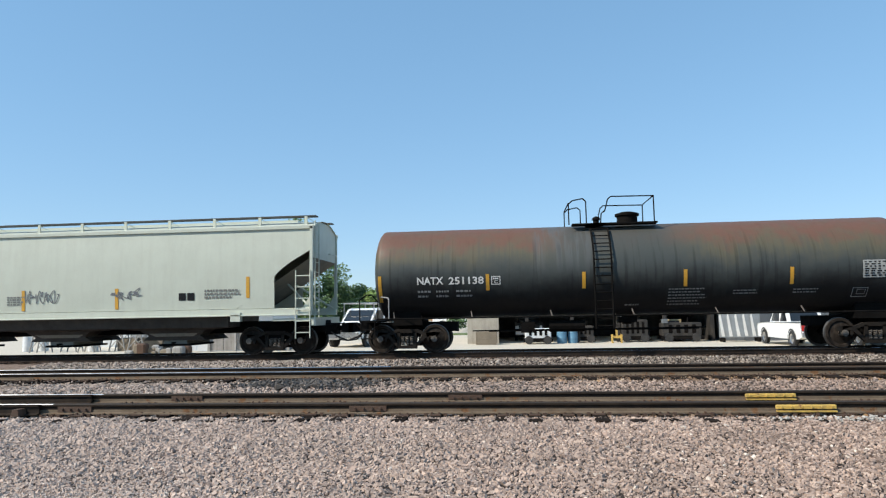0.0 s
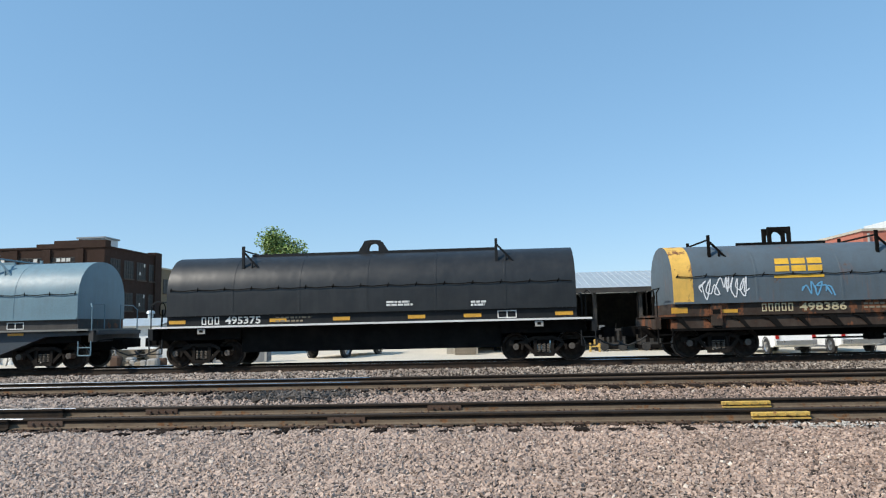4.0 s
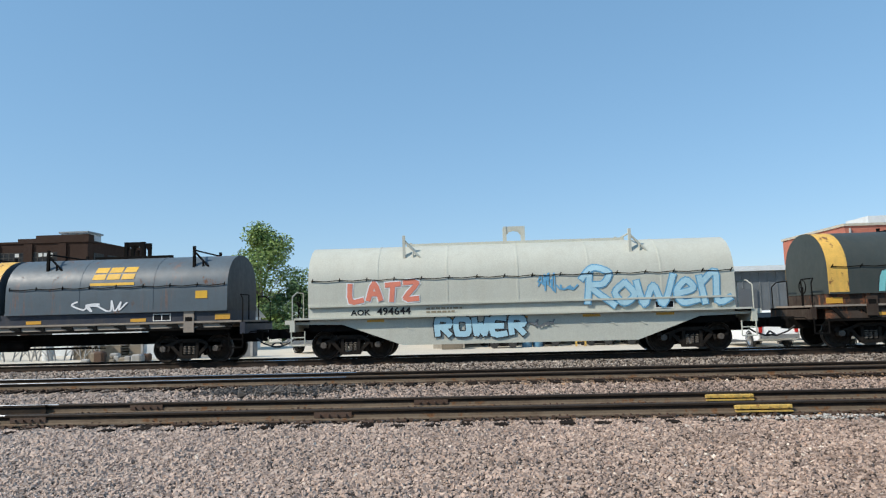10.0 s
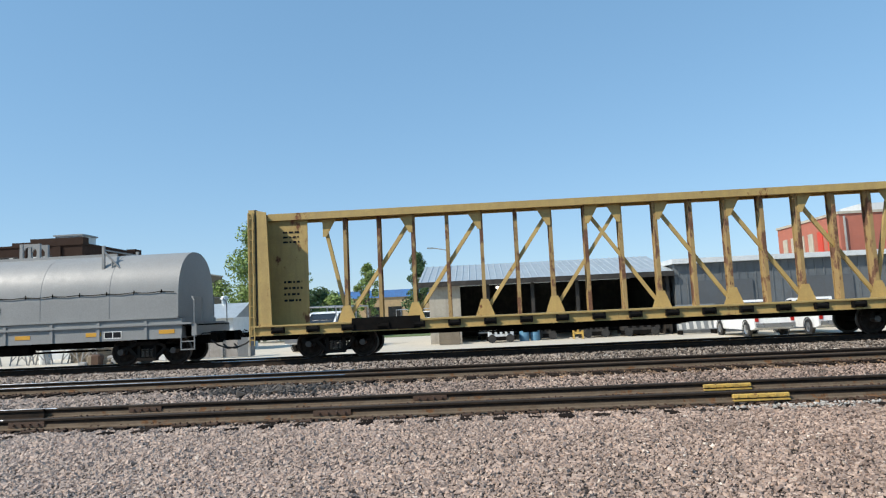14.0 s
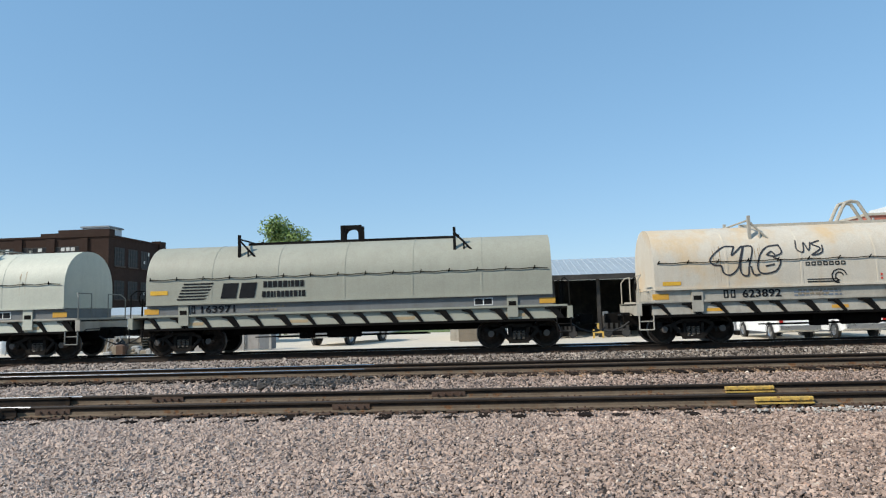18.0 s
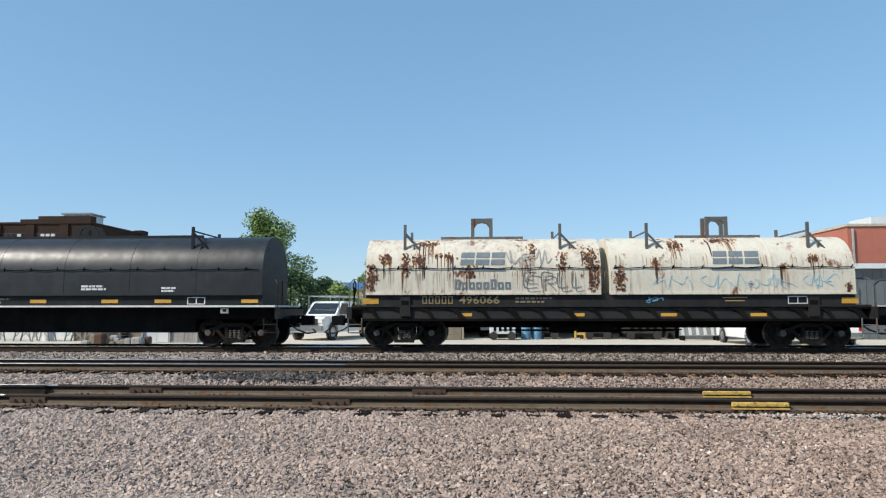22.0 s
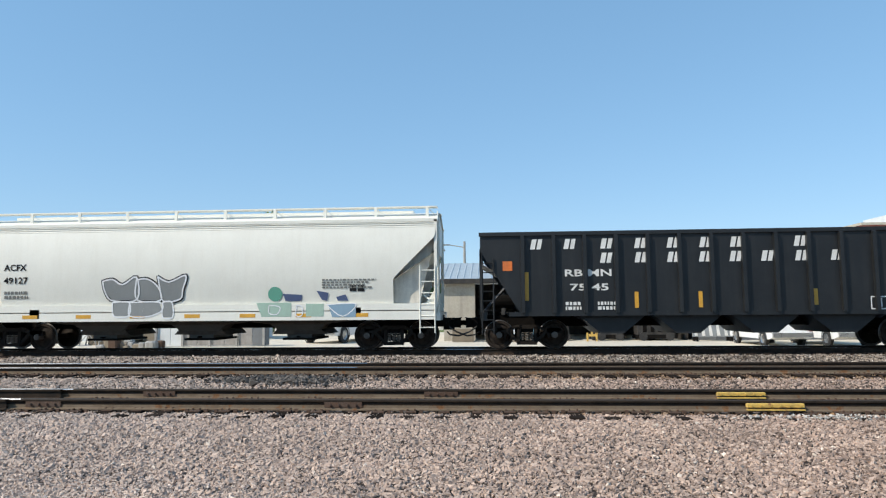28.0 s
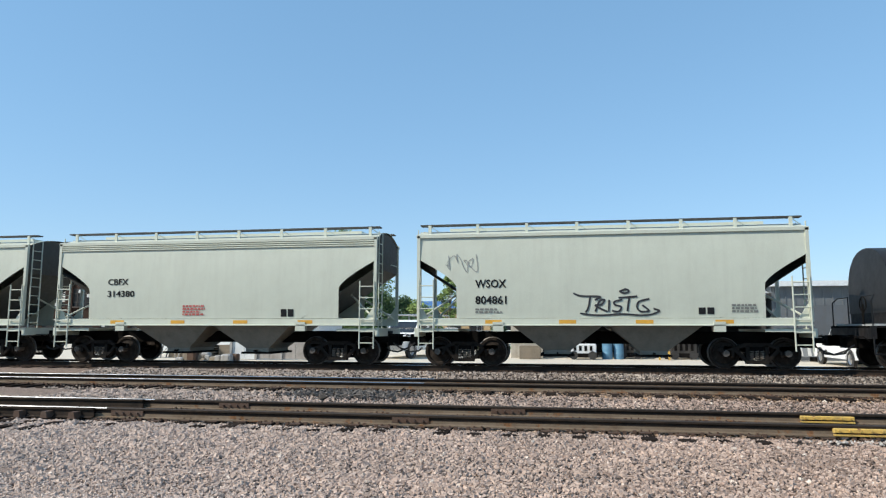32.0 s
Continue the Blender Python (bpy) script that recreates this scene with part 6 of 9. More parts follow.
def mural(car):
    """The big sprayed piece: pale ground with black cuts, then red slabs with black outlines."""
    lay = lambda polys, off, ink, name="graffiti": part(name, decal(polys, HS, off), SPRAY[ink], car, f"{ink} sprayed graffiti")
    pale = [(-5.66, 2.82), (-5.43, 3.03), (-5.16, 2.99), (-4.89, 3.18), (-4.43, 3.21), (-3.8, 3.14), (-3.62, 3.0), (-2.81, 2.99), (-1.99, 3.11), (-1.86, 3.06), (-1.81, 2.8), (-2.04, 2.59), (-2.62, 2.44), (-2.13, 2.29), (-2.17, 1.76), (-2.35, 1.71), (-3.35, 1.72), (-4.52, 1.95), (-4.89, 1.74), (-5.43, 1.85), (-5.61, 2.29)]
    dark = [[(-5.02, 2.32), (-4.89, 2.6), (-4.52, 2.75), (-3.89, 2.66), (-3.67, 2.39), (-4.07, 2.28)],
            [(-3.67, 2.22), (-3.76, 2.99), (-3.48, 2.78), (-2.99, 2.5), (-3.26, 2.24)],
            [(-3.12, 2.79), (-2.4, 2.69), (-2.71, 2.51)],
            [(-2.94, 2.17), (-2.44, 2.45), (-2.1, 2.31), (-2.31, 2.21)],
            [(-4.8, 2.83), (-4.66, 3.11), (-4.3, 3.18), (-4.52, 2.88)],
            [(-4.07, 3.11), (-3.67, 3.12), (-3.76, 2.79), (-3.94, 2.88)],
            [(-5.66, 1.99), (-4.93, 1.76), (-5.52, 1.75)],
            [(-4.93, 1.74), (-4.52, 2.01), (-4.25, 1.73), (-4.57, 1.71)],
            [(-3.67, 1.67), (-3.37, 1.79), (-2.26, 1.72), (-2.71, 1.65)],
            [(-5.43, 2.64), (-5.07, 2.55), (-5.11, 2.19), (-5.38, 2.27)]]
    reds = [[(-1.79, 3.09), (-0.45, 3.12), (-0.58, 2.97), (-1.11, 2.6)],
            [(-1.79, 3.09), (-1.11, 2.6), (-1.63, 2.75)],
            [(-1.55, 2.55), (-0.93, 2.62), (-1.02, 2.15), (-1.5, 1.69)],
            [(-1.02, 2.2), (0.02, 2.31), (-0.27, 1.75), (-1.5, 1.69)],
            [(-0.33, 3.13), (0.94, 3.12), (0.7, 2.81), (-0.05, 2.84)],
            [(-0.05, 2.84), (0.7, 2.81), (0.48, 2.49), (-0.03, 2.51)],
            [(-0.05, 2.51), (0.48, 2.49), (0.52, 2.14), (-0.14, 1.71)],
            [(0.48, 2.22), (0.96, 2.16), (0.94, 1.72), (-0.14, 1.71)]]
    lines = [[(-1.86, 3.06), (-1.19, 3.1), (-0.45, 3.12), (-0.93, 2.65), (-1.63, 2.75)],
             [(-1.63, 2.75), (-1.19, 2.51), (-1.55, 2.18), (-1.5, 1.69), (-0.27, 1.75), (0.04, 2.37)],
             [(-0.93, 2.65), (-1.02, 2.15), (-0.05, 2.25)],
             [(-0.33, 3.13), (0.94, 3.12), (0.48, 2.49), (0.96, 2.12), (0.94, 1.72), (-0.14, 1.71), (-0.03, 2.51), (-0.33, 3.13)],
             [(0.52, 2.49), (1.14, 3.0), (1.89, 2.56), (1.09, 2.51), (0.74, 2.3), (1.36, 1.73), (1.89, 1.76), (1.96, 2.32), (1.62, 2.55)],
             [(-1.99, 2.33), (-1.81, 2.01), (-1.55, 1.96)],
             [(-2.17, 2.33), (-1.55, 2.35), (-1.19, 2.51)],
             [(-5.66, 2.82), (-4.89, 3.18), (-4.43, 3.21), (-3.62, 2.99), (-2.81, 2.99), (-1.86, 3.08)],
             [(-3.37, 1.75), (-3.3, 2.25)],
             [(-4.52, 1.95), (-4.57, 2.25)],
             [(-2.17, 1.76), (-2.1, 2.29)]]
    gem = [[(0.52, 2.49), (1.14, 2.99), (1.4, 2.89), (0.83, 2.43)], [(1.14, 2.99), (1.84, 2.56), (1.45, 2.58), (1.14, 2.79)], [(0.74, 2.32), (1.09, 2.07), (0.83, 2.17)]]
    patch_ = [(1.45, 3.22), (2.02, 3.23), (2.06, 2.7), (1.52, 2.69)]
    cut = [[(-0.97, 2.62), (-0.53, 2.95), (-0.31, 2.96), (-0.45, 2.53)], [(-0.84, 2.38), (-0.05, 2.37), (-0.31, 2.2), (-0.93, 2.21)], [(-0.45, 2.53), (-0.31, 2.96), (-0.23, 2.38), (-0.53, 2.37)]]
    mid = (-3.6, 2.4)
    lay([[mid, pale[i], pale[(i + 1) % len(pale)]] for i in range(len(pale))], 0.012, "white", "graffiti_ground")
    dark.append([(-5.75, 2.75), (-5.5, 2.98), (-5.32, 2.6), (-5.48, 2.1), (-5.7, 2.2)])
    lay(dark, 0.021, "black")
    lay(reds, 0.020, "red")
    lay(cut, 0.026, "cream")
    lay(gem, 0.020, "white")
    lay(sum([stroke(p, .05) for p in lines], []), 0.030, "black", "graffiti_outline")
    lay([patch_], 0.012, "white", "paint_patch")


def bracket_marks(car):
    """Orange block mark between brackets with dots below, and plain bars for the slogan."""
    mark(car, "block_logo", block_logo(-1.03, 2.71, 1.98, 0.62), HS, ORANGE_MARK, "orange leaning block logo")
    for pts in ([(-1.31, 3.41), (-1.5, 3.41), (-1.66, 2.36), (-1.44, 2.36)], [(1.26, 3.40), (1.45, 3.40), (1.66, 2.33), (1.42, 2.33)]):
        mark(car, "logo_bracket", stroke(pts, 0.11), HS, ORANGE_MARK)
    mark(car, "slogan", word("How tomorrow moves", -1.18, 1.22, 2.46, 2.6), HS, ORANGE_MARK)
    for x in (-1.27, -0.91, 0.94, 1.31):
        mark(car, "logo_dot", disc(x, 2.21, 0.14), HS, ORANGE_MARK)
    mark(car, "yellow_panel", rect(-5.93, -5.49, 1.88, 2.11), HS, YELLOW_MARK)
    mark(car, "small_print", bars(-4.4, -3.6, 1.9, 2.0, 2, 8, chunk=0.4), HS, DIM_MARK)
    mark(car, "triangle", [[(0.1, 1.98), (0.25, 1.98), (0.175, 1.85)]], HS, WHITE_LINE)
    mark(car, "triangle", [[(0.1, 1.72), (0.25, 1.72), (0.175, 1.82)]], HS, WHITE_LINE)
    for x, z, w in ((-2.9, 1.16, 0.34), (-1.4, 1.1, 0.5), (0.4, 1.14, 0.3), (2.7, 1.12, 0.4), (4.4, 1.16, 0.3)):
        mark(car, "skirt_print", bars(x, x + w, z, z + 0.09, 2, 7, chunk=0.2), flat(-1.352), DIM_MARK)


def block_marks(car, x, z=2.78, ink=None):
    mark(car, "block_logo", block_logo(x - 0.75, z, 1.45, 0.42), HS, ink or YELLOW_MARK, "yellow leaning block logo")
    mark(car, "logo_bar", rect(x - 0.78, x + 0.72, z - 0.2, z - 0.11), HS, ink or YELLOW_MARK)


def black_car(along, L, tc, number):
    car, hs = coil_car("satin black single-hood steel coil car, lightly dusty", along, L, tc, BLACK, [(SATIN_BLACK, "", BLACK)], (number, -4.72, 1.19, 0.62), "deep", WHITE_LINE, BLACK, True, marks="white", posts=0.315, skirt_paint=NEAR_BLACK)
    mark(car, "small_print", bars(0.64, 1.7, 1.86, 2.02, 2, 2, chunk=0.16, space=0.03) + bars(3.36, 3.9, 1.8, 1.96, 2, 3, chunk=0.14, space=0.03), HS, WHITE_LINE)
    return car


def bracket_car(along, L, tc, number):
    car, hs = coil_car("navy black steel coil car with orange block logo in brackets", along, L, tc, NAVY_FRAME, [(NAVY, "", NAVY)], (number, -4.3, 1.12, 0.8), "shelf", mat("pale_ledge_edge", (0.40, 0.41, 0.40), rough=0.6, dirt=0.4), BLACK, refl="band", num_paint=mat("faded_tan_marking", (.21, .155, .105), rough=.7, dirt=.4), spot_paint=mat("dull_brown_reflector", (.25, .12, .04), rough=.6, dirt=.4), panel=2.05)
    bracket_marks(car)
    return car


def road_marks(car, x, z, ink=DARK_MARK, surf=HS):
    """Speed lines, a block mark and two bars of the road's name."""
    out = []
    for k in range(6):
        out.append([(x - 1.9 + k * 0.045, z + k * 0.1), (x - 0.9 + k * 0.045 - (0.1 if k < 3 else 0), z + k * 0.1), (x - 0.85 + k * 0.045, z + 0.05 + k * 0.1), (x - 1.88 + k * 0.045, z + 0.05 + k * 0.1)])
    out += [[(x - .4 + a, z + .02), (x + .12 + a, z + .02), (x + .22 + a, z + .52), (x - .3 + a, z + .52)] for a in (0, .62)]
    out += bars(x + 1.05, x + 2.75, z + 0.34, z + 0.55, 1, 5, chunk=0.1, space=0.035) + bars(x + 1.0, x + 2.9, z + 0.02, z + 0.22, 1, 6, chunk=0.1, space=0.035)
    mark(car, "road_mark", out, surf, ink, "dark speed lines and block mark")


def ragged(x0, x1, z0, z1, seed, fill=1.0):
    """A worn patch of paint or rust: overlapping rough-edged flakes."""
    rnd = random.Random(seed)
    out = []
    for _ in range(int(8 + 210 * fill * (x1 - x0) * (z1 - z0))):
        cx = min(x1, max(x0, rnd.gauss((x0 + x1) / 2, (x1 - x0) / 3.4)))
        cz = min(z1, max(z0, rnd.gauss((z0 + z1) / 2, (z1 - z0) / 3.4)))
        r = rnd.uniform(0.012, 0.05)
        out.append([(cx + r * rnd.uniform(.6, 1.2) * math.cos(a), cz + r * rnd.uniform(.7, 1.5) * math.sin(a)) for a in (0, 1, 2, 3, 4, 5.2)])
    return out


def rust_patch(car, x0, x1, z0, z1, seed, runs_=1.0):
    """A rust blotch on a hood, with an orange fringe and runs below it."""
    rnd = random.Random(seed)
    polys, tails = [], []
    for p in ragged(x0, x1, z0, z1, seed, 1.1):
        polys.append(p)
    for _ in range(int(4 + 12 * (x1 - x0))):
        a, z, l, w = rnd.uniform(x0, x1), rnd.uniform(z0, z1), rnd.uniform(.15, .75) * runs_, rnd.uniform(.008, .028)
        tails.append([(a - w, z), (a + w, z), (a + w * .3, max(1.72, z - l)), (a - w * .2, max(1.72, z - l))])
    part("rust_fringe", decal([[(x + (x - (x0 + x1) / 2) * .12, z + .01) for x, z in p] for p in ragged(x0 - .05, x1 + .05, z0 - .05, z1 + .03, seed + 50, .6)] + tails, HS, .003), RUST_FRINGE, car, "orange brown rust fringe")
    part("rust_blotch", decal(polys + tails[::2], HS, .010), RUST_BLOTCH, car, "dark rust blotch")


def drips(car, xs, seed, z0=3.0, long=1.2):
    """Thin tapering rust runs below fittings and seams."""
    rnd = random.Random(seed)
    for x in xs:
        polys = []
        for k in range(4):
            a, w, l = x + rnd.uniform(-.14, .14), rnd.uniform(.005, .016), rnd.uniform(.25, 1.0) * long
            polys.append([(a - w, z0 - rnd.uniform(0, .2)), (a + w, z0 - rnd.uniform(0, .2)), (a + rnd.uniform(-.02, .02), max(1.72, z0 - l))])
        part("rust_run", decal(polys, HS, .004), RUST_RUN, car, "thin brown rust run")


def build_train():
    # rust-streaked tank car
    car, surf = tank_car("rust-topped grey green tank car with black lower shell", 246.6, 16.7, 14.45, TANK_RUST, 1.5, 2.62, head=0.34, shift=-0.4, left=(-1.46, -0.9), right=(-0.45, 1.25), manway=0.55, wide=0.54)
    faint = mat("thin_white_print", (0.33, 0.33, 0.32), rough=0.65, dirt=0.4, streak=0.3)
    mark(car, "owner_code", word("NATX", -6.8, -5.95, 2.2, 2.44), surf, WHITE_LINE)
    mark(car, "car_number", word("251138", -5.78, -4.65, 2.19, 2.43), surf, WHITE_LINE)
    for x0, x1, z0, z1, n, seed in ((-6.8, -6.35, 1.95, 2.01, 1, 3), (-6.2, -5.75, 1.95, 2.01, 1, 4), (-5.55, -4.98, 1.95, 2.01, 1, 5), (-6.8, -6.35, 1.8, 1.86, 1, 6), (-6.2, -5.75, 1.8, 1.86, 1, 7), (-5.55, -4.98, 1.8, 1.86, 1, 8),
                                    (1.1, 2.35, 1.42, 1.92, 6, 9), (3.05, 3.9, 1.72, 1.84, 2, 10), (4.82, 5.66, 1.72, 1.84, 2, 11), (-0.2, 0.3, 1.42, 1.47, 1, 12)):
        mark(car, "small_print", bars(x0, x1, z0, z1, n, seed, gap=1.6, chunk=.08, space=.03), surf, faint)
    mark(car, "data_panel", frame_of(-4.41, -4.12, 2.16, 2.43, .025) + word("C", -4.32, -4.21, 2.2, 2.3), surf, WHITE_LINE)
    mark(car, "print_line", bars(-4.36, -4.17, 2.33, 2.38, 1, 3, chunk=.05, space=.01), surf, WHITE_LINE)
    mark(car, "stencil_panel", rect(6.79, 7.43, 2.13, 2.66), surf, mat("chalky_stencil_panel", (0.42, 0.42, 0.39), rough=0.7, dirt=0.5, streak=0.3))
    mark(car, "stencil_lines", bars(6.83, 7.5, 2.17, 2.62, 7, 4, gap=0.9, chunk=.1), lambda z: surf(z) - 0.005, DARK_MARK)
    mark(car, "placard_holder", frame_of(6.55, 7.0, 1.56, 1.84, .018) + frame_of(6.68, 6.93, 1.64, 1.79, .015), surf, faint)
    for x in (-8.03, -4.53, -1.5, 1.6, 4.75, 8.03):
        mark(car, "reflector", rect(x - .055, x + .055, 1.66 if abs(x) > 8 else 1.98, 2.5), surf, REFLECTOR)
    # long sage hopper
    car, surf = covered_hopper("long sage cream covered hopper car, sooty below the sill", 227.15, 18.4, 15.5, HOPPER_SAGE, 3, BAY_SAGE, slope_paint=mat("grimy_shaded_slope_sheet", (0.16, 0.145, 0.115), rough=0.8, dirt=0.6, streak=0.5, grime=(0.07, 0.06, 0.045)), end_paint=HOPPER_SAGE)
    mark(car, "owner_code", word("TILX", -7.35, -6.55, 2.86, 3.1), surf, DARK_MARK)
    mark(car, "car_number", word("55066", -7.35, -6.3, 2.42, 2.66), surf, DARK_MARK)
    mark(car, "small_print", bars(-7.35, -6.4, 2.08, 2.3, 2, 3, chunk=.2) + bars(-2.6, -2.0, 1.8, 2.0, 3, 3, chunk=.5) + bars(-1.6, -.9, 1.8, 2.1, 4, 3, chunk=.5) + bars(5.5, 6.8, 1.9, 2.2, 3, 4, chunk=.3), surf, mat("grey_marking", (.2, .2, .18), rough=.6))
    mark(car, "data_panel", rect(4.6, 4.85, 1.85, 2.1) + rect(4.9, 5.15, 1.85, 2.1), surf, DARK_MARK)
    for x, z in ((-7.6, 2.35), (-4.0, 1.95), (-1.0, 1.95), (2.4, 1.95), (7.0, 2.25)):
        mark(car, "reflector", rect(x - .06, x + .06, z - .35, z + .35), surf, REFLECTOR)
    scribble(car, -.9, .3, 1.85, 2.3, 4, "grey", surf, .03)
    scribble(car, 2.2, 3.4, 1.9, 2.3, 5, "grey", surf, .03, 9)
    # short black tank car
    car, surf = tank_car("short black tank car with yellow lettering", 210.16, 12.5, 9.8, mat("soot_black_tank", (0.022, 0.0225, 0.018), rough=.5, dirt=.35, streak=.35, grime=(.055, .052, .04)), 1.45, 2.47, mirrored=True, shift=0.05, lx=-0.02, manway=0.8, fat=0.6, left=(-1.4, -0.3), right=(0.4, 1.35))
    mark(car, "owner_code", word("UTLX", -4.07, -3.05, 2.15, 2.38), surf, YELLOW_MARK)
    mark(car, "car_number", word("66275", -2.68, -1.8, 2.15, 2.38), surf, YELLOW_MARK)
    for x0, x1, z0, z1, seed in ((-4.05, -3.0, 2.03, 2.08, 3), (-4.02, -3.75, 1.82, 1.87, 4), (-3.5, -3.0, 1.82, 1.87, 5), (-2.9, -2.3, 1.82, 1.87, 6), (-4.0, -3.7, 1.66, 1.71, 7), (-3.45, -2.95, 1.66, 1.71, 8), (-2.85, -2.3, 1.66, 1.71, 9)):
        mark(car, "small_print", bars(x0, x1, z0, z1, 1, seed, chunk=.08, space=.025), surf, GOLD_MARK)
    mark(car, "placard_board", rect(-4.82, -4.42, 1.5, 1.8), surf, mat("grey_placard_board", (.07, .075, .08), rough=.6), "plain grey placard board")
    mark(car, "stencil_panel", rect(4.06, 5.19, 2.08, 2.62), surf, mat("chalky_stencil_panel", (0.42, 0.42, 0.39), rough=0.7, dirt=0.5, streak=0.3))
    for k, (x0, x1) in enumerate(((4.1, 4.45), (4.5, 4.8), (4.84, 5.16))):
        mark(car, "stencil_lines", bars(x0, x1, 2.12, 2.58, 6, 4 + k, gap=0.8, chunk=.1), lambda z: surf(z) - 0.005, DARK_MARK)
    mark(car, "yellow_tab", rect(4.08, 4.42, 2.6, 2.67), surf, YELLOW_MARK)
    mark(car, "data_panel", rect(3.28, 3.7, 1.68, 1.98), surf, WHITE_LINE, "small white two-field panel")
    mark(car, "panel_field", rect(3.31, 3.47, 1.74, 1.93) + rect(3.51, 3.67, 1.74, 1.93), lambda z: surf(z) - 0.005, DARK_MARK)
    mark(car, "placard", [[(4.86, 1.36), (5.06, 1.14), (5.26, 1.36), (5.06, 1.58)]], surf, WHITE_LINE, "white diamond placard")
    for x, z0, z1 in ((-4.97, 2.0, 2.95), (-1.4, 1.72, 2.2), (1.53, 1.75, 2.25), (3.81, 1.72, 2.2), (5.46, 2.0, 2.95)):
        mark(car, "reflector", rect(x - .055, x + .055, z0, z1), surf, REFLECTOR)
    # coil cars
    car, hs = coil_car("two-hood coil car, rusty slate with yellow ends and blue graffiti", 194.1, 15.6, 12.8, BROWN_FRAME, [(NAVY_HOOD, "lr", NAVY_HOOD), (GREY_HOOD, "lr", GREY_HOOD)], ("498386", -4.0, 1.4, .95), refl="band", num_paint=mat("cream_marking", (.6, .5, .3), rough=.6))
    for x0, x1, z0, z1, seed in ((3.5, 5.2, 3.0, 3.32, 1), (5.55, 6.05, 3.0, 3.2, 2), (6.83, 7.15, 2.62, 2.88, 3), (7.5, 7.72, 1.85, 2.7, 4), (7.12, 7.3, 1.9, 2.45, 5), (.15, .5, 2.5, 3.0, 6), (2.0, 2.3, 2.2, 2.4, 7), (-.5, -.3, 2.2, 2.9, 8)):
        rust_patch(car, x0, x1, z0, z1, 820 + seed, 0.5)
    block_marks(car, -3.93, 2.62)
    block_marks(car, 4.04, 2.58, mat("faded_yellow_marking", (.72, .62, .3), rough=.6, dirt=.2))
    for k in range(4):
        x = 2.4 + .6 * k
        part("graffiti_ground", decal([[(x - .06, 1.71), (x + .56, 1.69), (x + .6, 2.29), (x + .45, 2.41), (x + .1, 2.39), (x - .08, 2.24)]], HS, .012), SPRAY["white"], car, "white sprayed backing")
        line = [(x + .04, 1.77), (x + .1, 2.29), (x + .25, 1.94), (x + .4, 2.29), (x + .48, 1.77)] if k < 2 else [(x + .3, 2.29), (x + .1, 2.19), (x + .08, 1.89), (x + .3, 1.79), (x + .46, 1.99), (x + .4, 2.24), (x + .3, 2.29)] if k == 2 else [(x + .45, 2.29), (x + .12, 2.24), (x + .15, 2.07), (x + .42, 1.99), (x + .38, 1.81), (x + .08, 1.79)]
        part("graffiti", decal(stroke(smooth(line), .13), HS, .021), SPRAY["sky"], car, "sky blue sprayed stroke")
    scribble(car, -3.9, -2.9, 1.85, 2.4, 6, "blue", loops=9)
    scribble(car, -6.9, -5.4, 1.8, 2.5, 8, "white", w=.035, loops=14)
    black_car(176.6, 13.4, 11.3, "495375")
    car, hs = coil_car("slate blue single-hood steel coil car with yellow block logo", 160.0, 13.64, 10.9, mat("dark_brown_band", (.035, .032, .03), rough=.7, dirt=.4, rust=.25), [(SLATE_BLUE, "", SLATE_BLUE)], ("496297", -4.1, 1.25, .95), "belly", mat("dull_ledge", (.2, .2, .18), rough=.7, dirt=.4), SLATE_BLUE, True, skirt_paint=mat("dark_slate_blue", (.03, .045, .06), rough=.6, dirt=.3))
    block_marks(car, -.2, 2.95)
    bracket_car(143.52, 13.48, 11.05, "493016")
    car, hs = coil_car("two-hood coil car pocked with rust, yellow bands, white graffiti", 125.5, 17.4, 13.95, mat("grey_brown_frame", (.07, .062, .055), rough=.7, dirt=.5, rust=.2), [(RUST_HOOD, "lr", RUST_HOOD), (GREY_HOOD, "", GREY_HOOD)], ("499030", -5.2, 1.3, .9), refl="band", num_paint=mat("grey_white_marking", (.4, .38, .34), rough=.6))
    mark(car, "paint_patch", rect(-5.15, -3.6, 2.5, 3.25), lambda z: HS(z) + .006, mat("slate_paint_patch", (.05, .06, .075), rough=.55))
    block_marks(car, -4.3, 2.72, mat("faded_yellow_marking", (.72, .62, .3), rough=.6, dirt=.2))
    block_marks(car, 4.6, 2.78, mat("faded_yellow_marking", (.72, .62, .3), rough=.6, dirt=.2))
    scribble(car, 4.3, 7.2, 1.68, 2.12, 11, "white", w=.045, loops=18)
    car, hs = coil_car("dark olive coil car with yellow ends and teal graffiti", 107.3, 13.58, 10.85, BROWN_FRAME, [(OLIVE_HOOD, "lr", OLIVE_HOOD)], ("495557", -3.9, 1.15, .85), loop=True, shelf_paint=mat("brown_grey_ledge", (.3, .25, .2), rough=.7))
    block_marks(car, .1, 2.9)
    for c, x, w in (("M", -5.2, .8), ("A", -4.22, .55), ("R", -3.5, .58), ("T", -2.65, .75)):
        sprayed(car, c, x, 1.76, w, .54, "teal", "black", .19, .25)
    scribble(car, -4.75, -3.85, 1.78, 2.42, 22, "cream", w=.025, loops=9)
    scribble(car, -2.6, -1.95, 1.75, 2.4, 23, "teal", w=.03, loops=6)
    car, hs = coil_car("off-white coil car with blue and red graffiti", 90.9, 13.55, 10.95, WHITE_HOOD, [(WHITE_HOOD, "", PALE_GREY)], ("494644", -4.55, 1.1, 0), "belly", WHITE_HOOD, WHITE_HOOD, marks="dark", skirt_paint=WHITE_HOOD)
    mark(car, "owner_code", word("AOK", -5.4, -4.75, 1.40, 1.585), flat(-1.36), DARK_MARK)
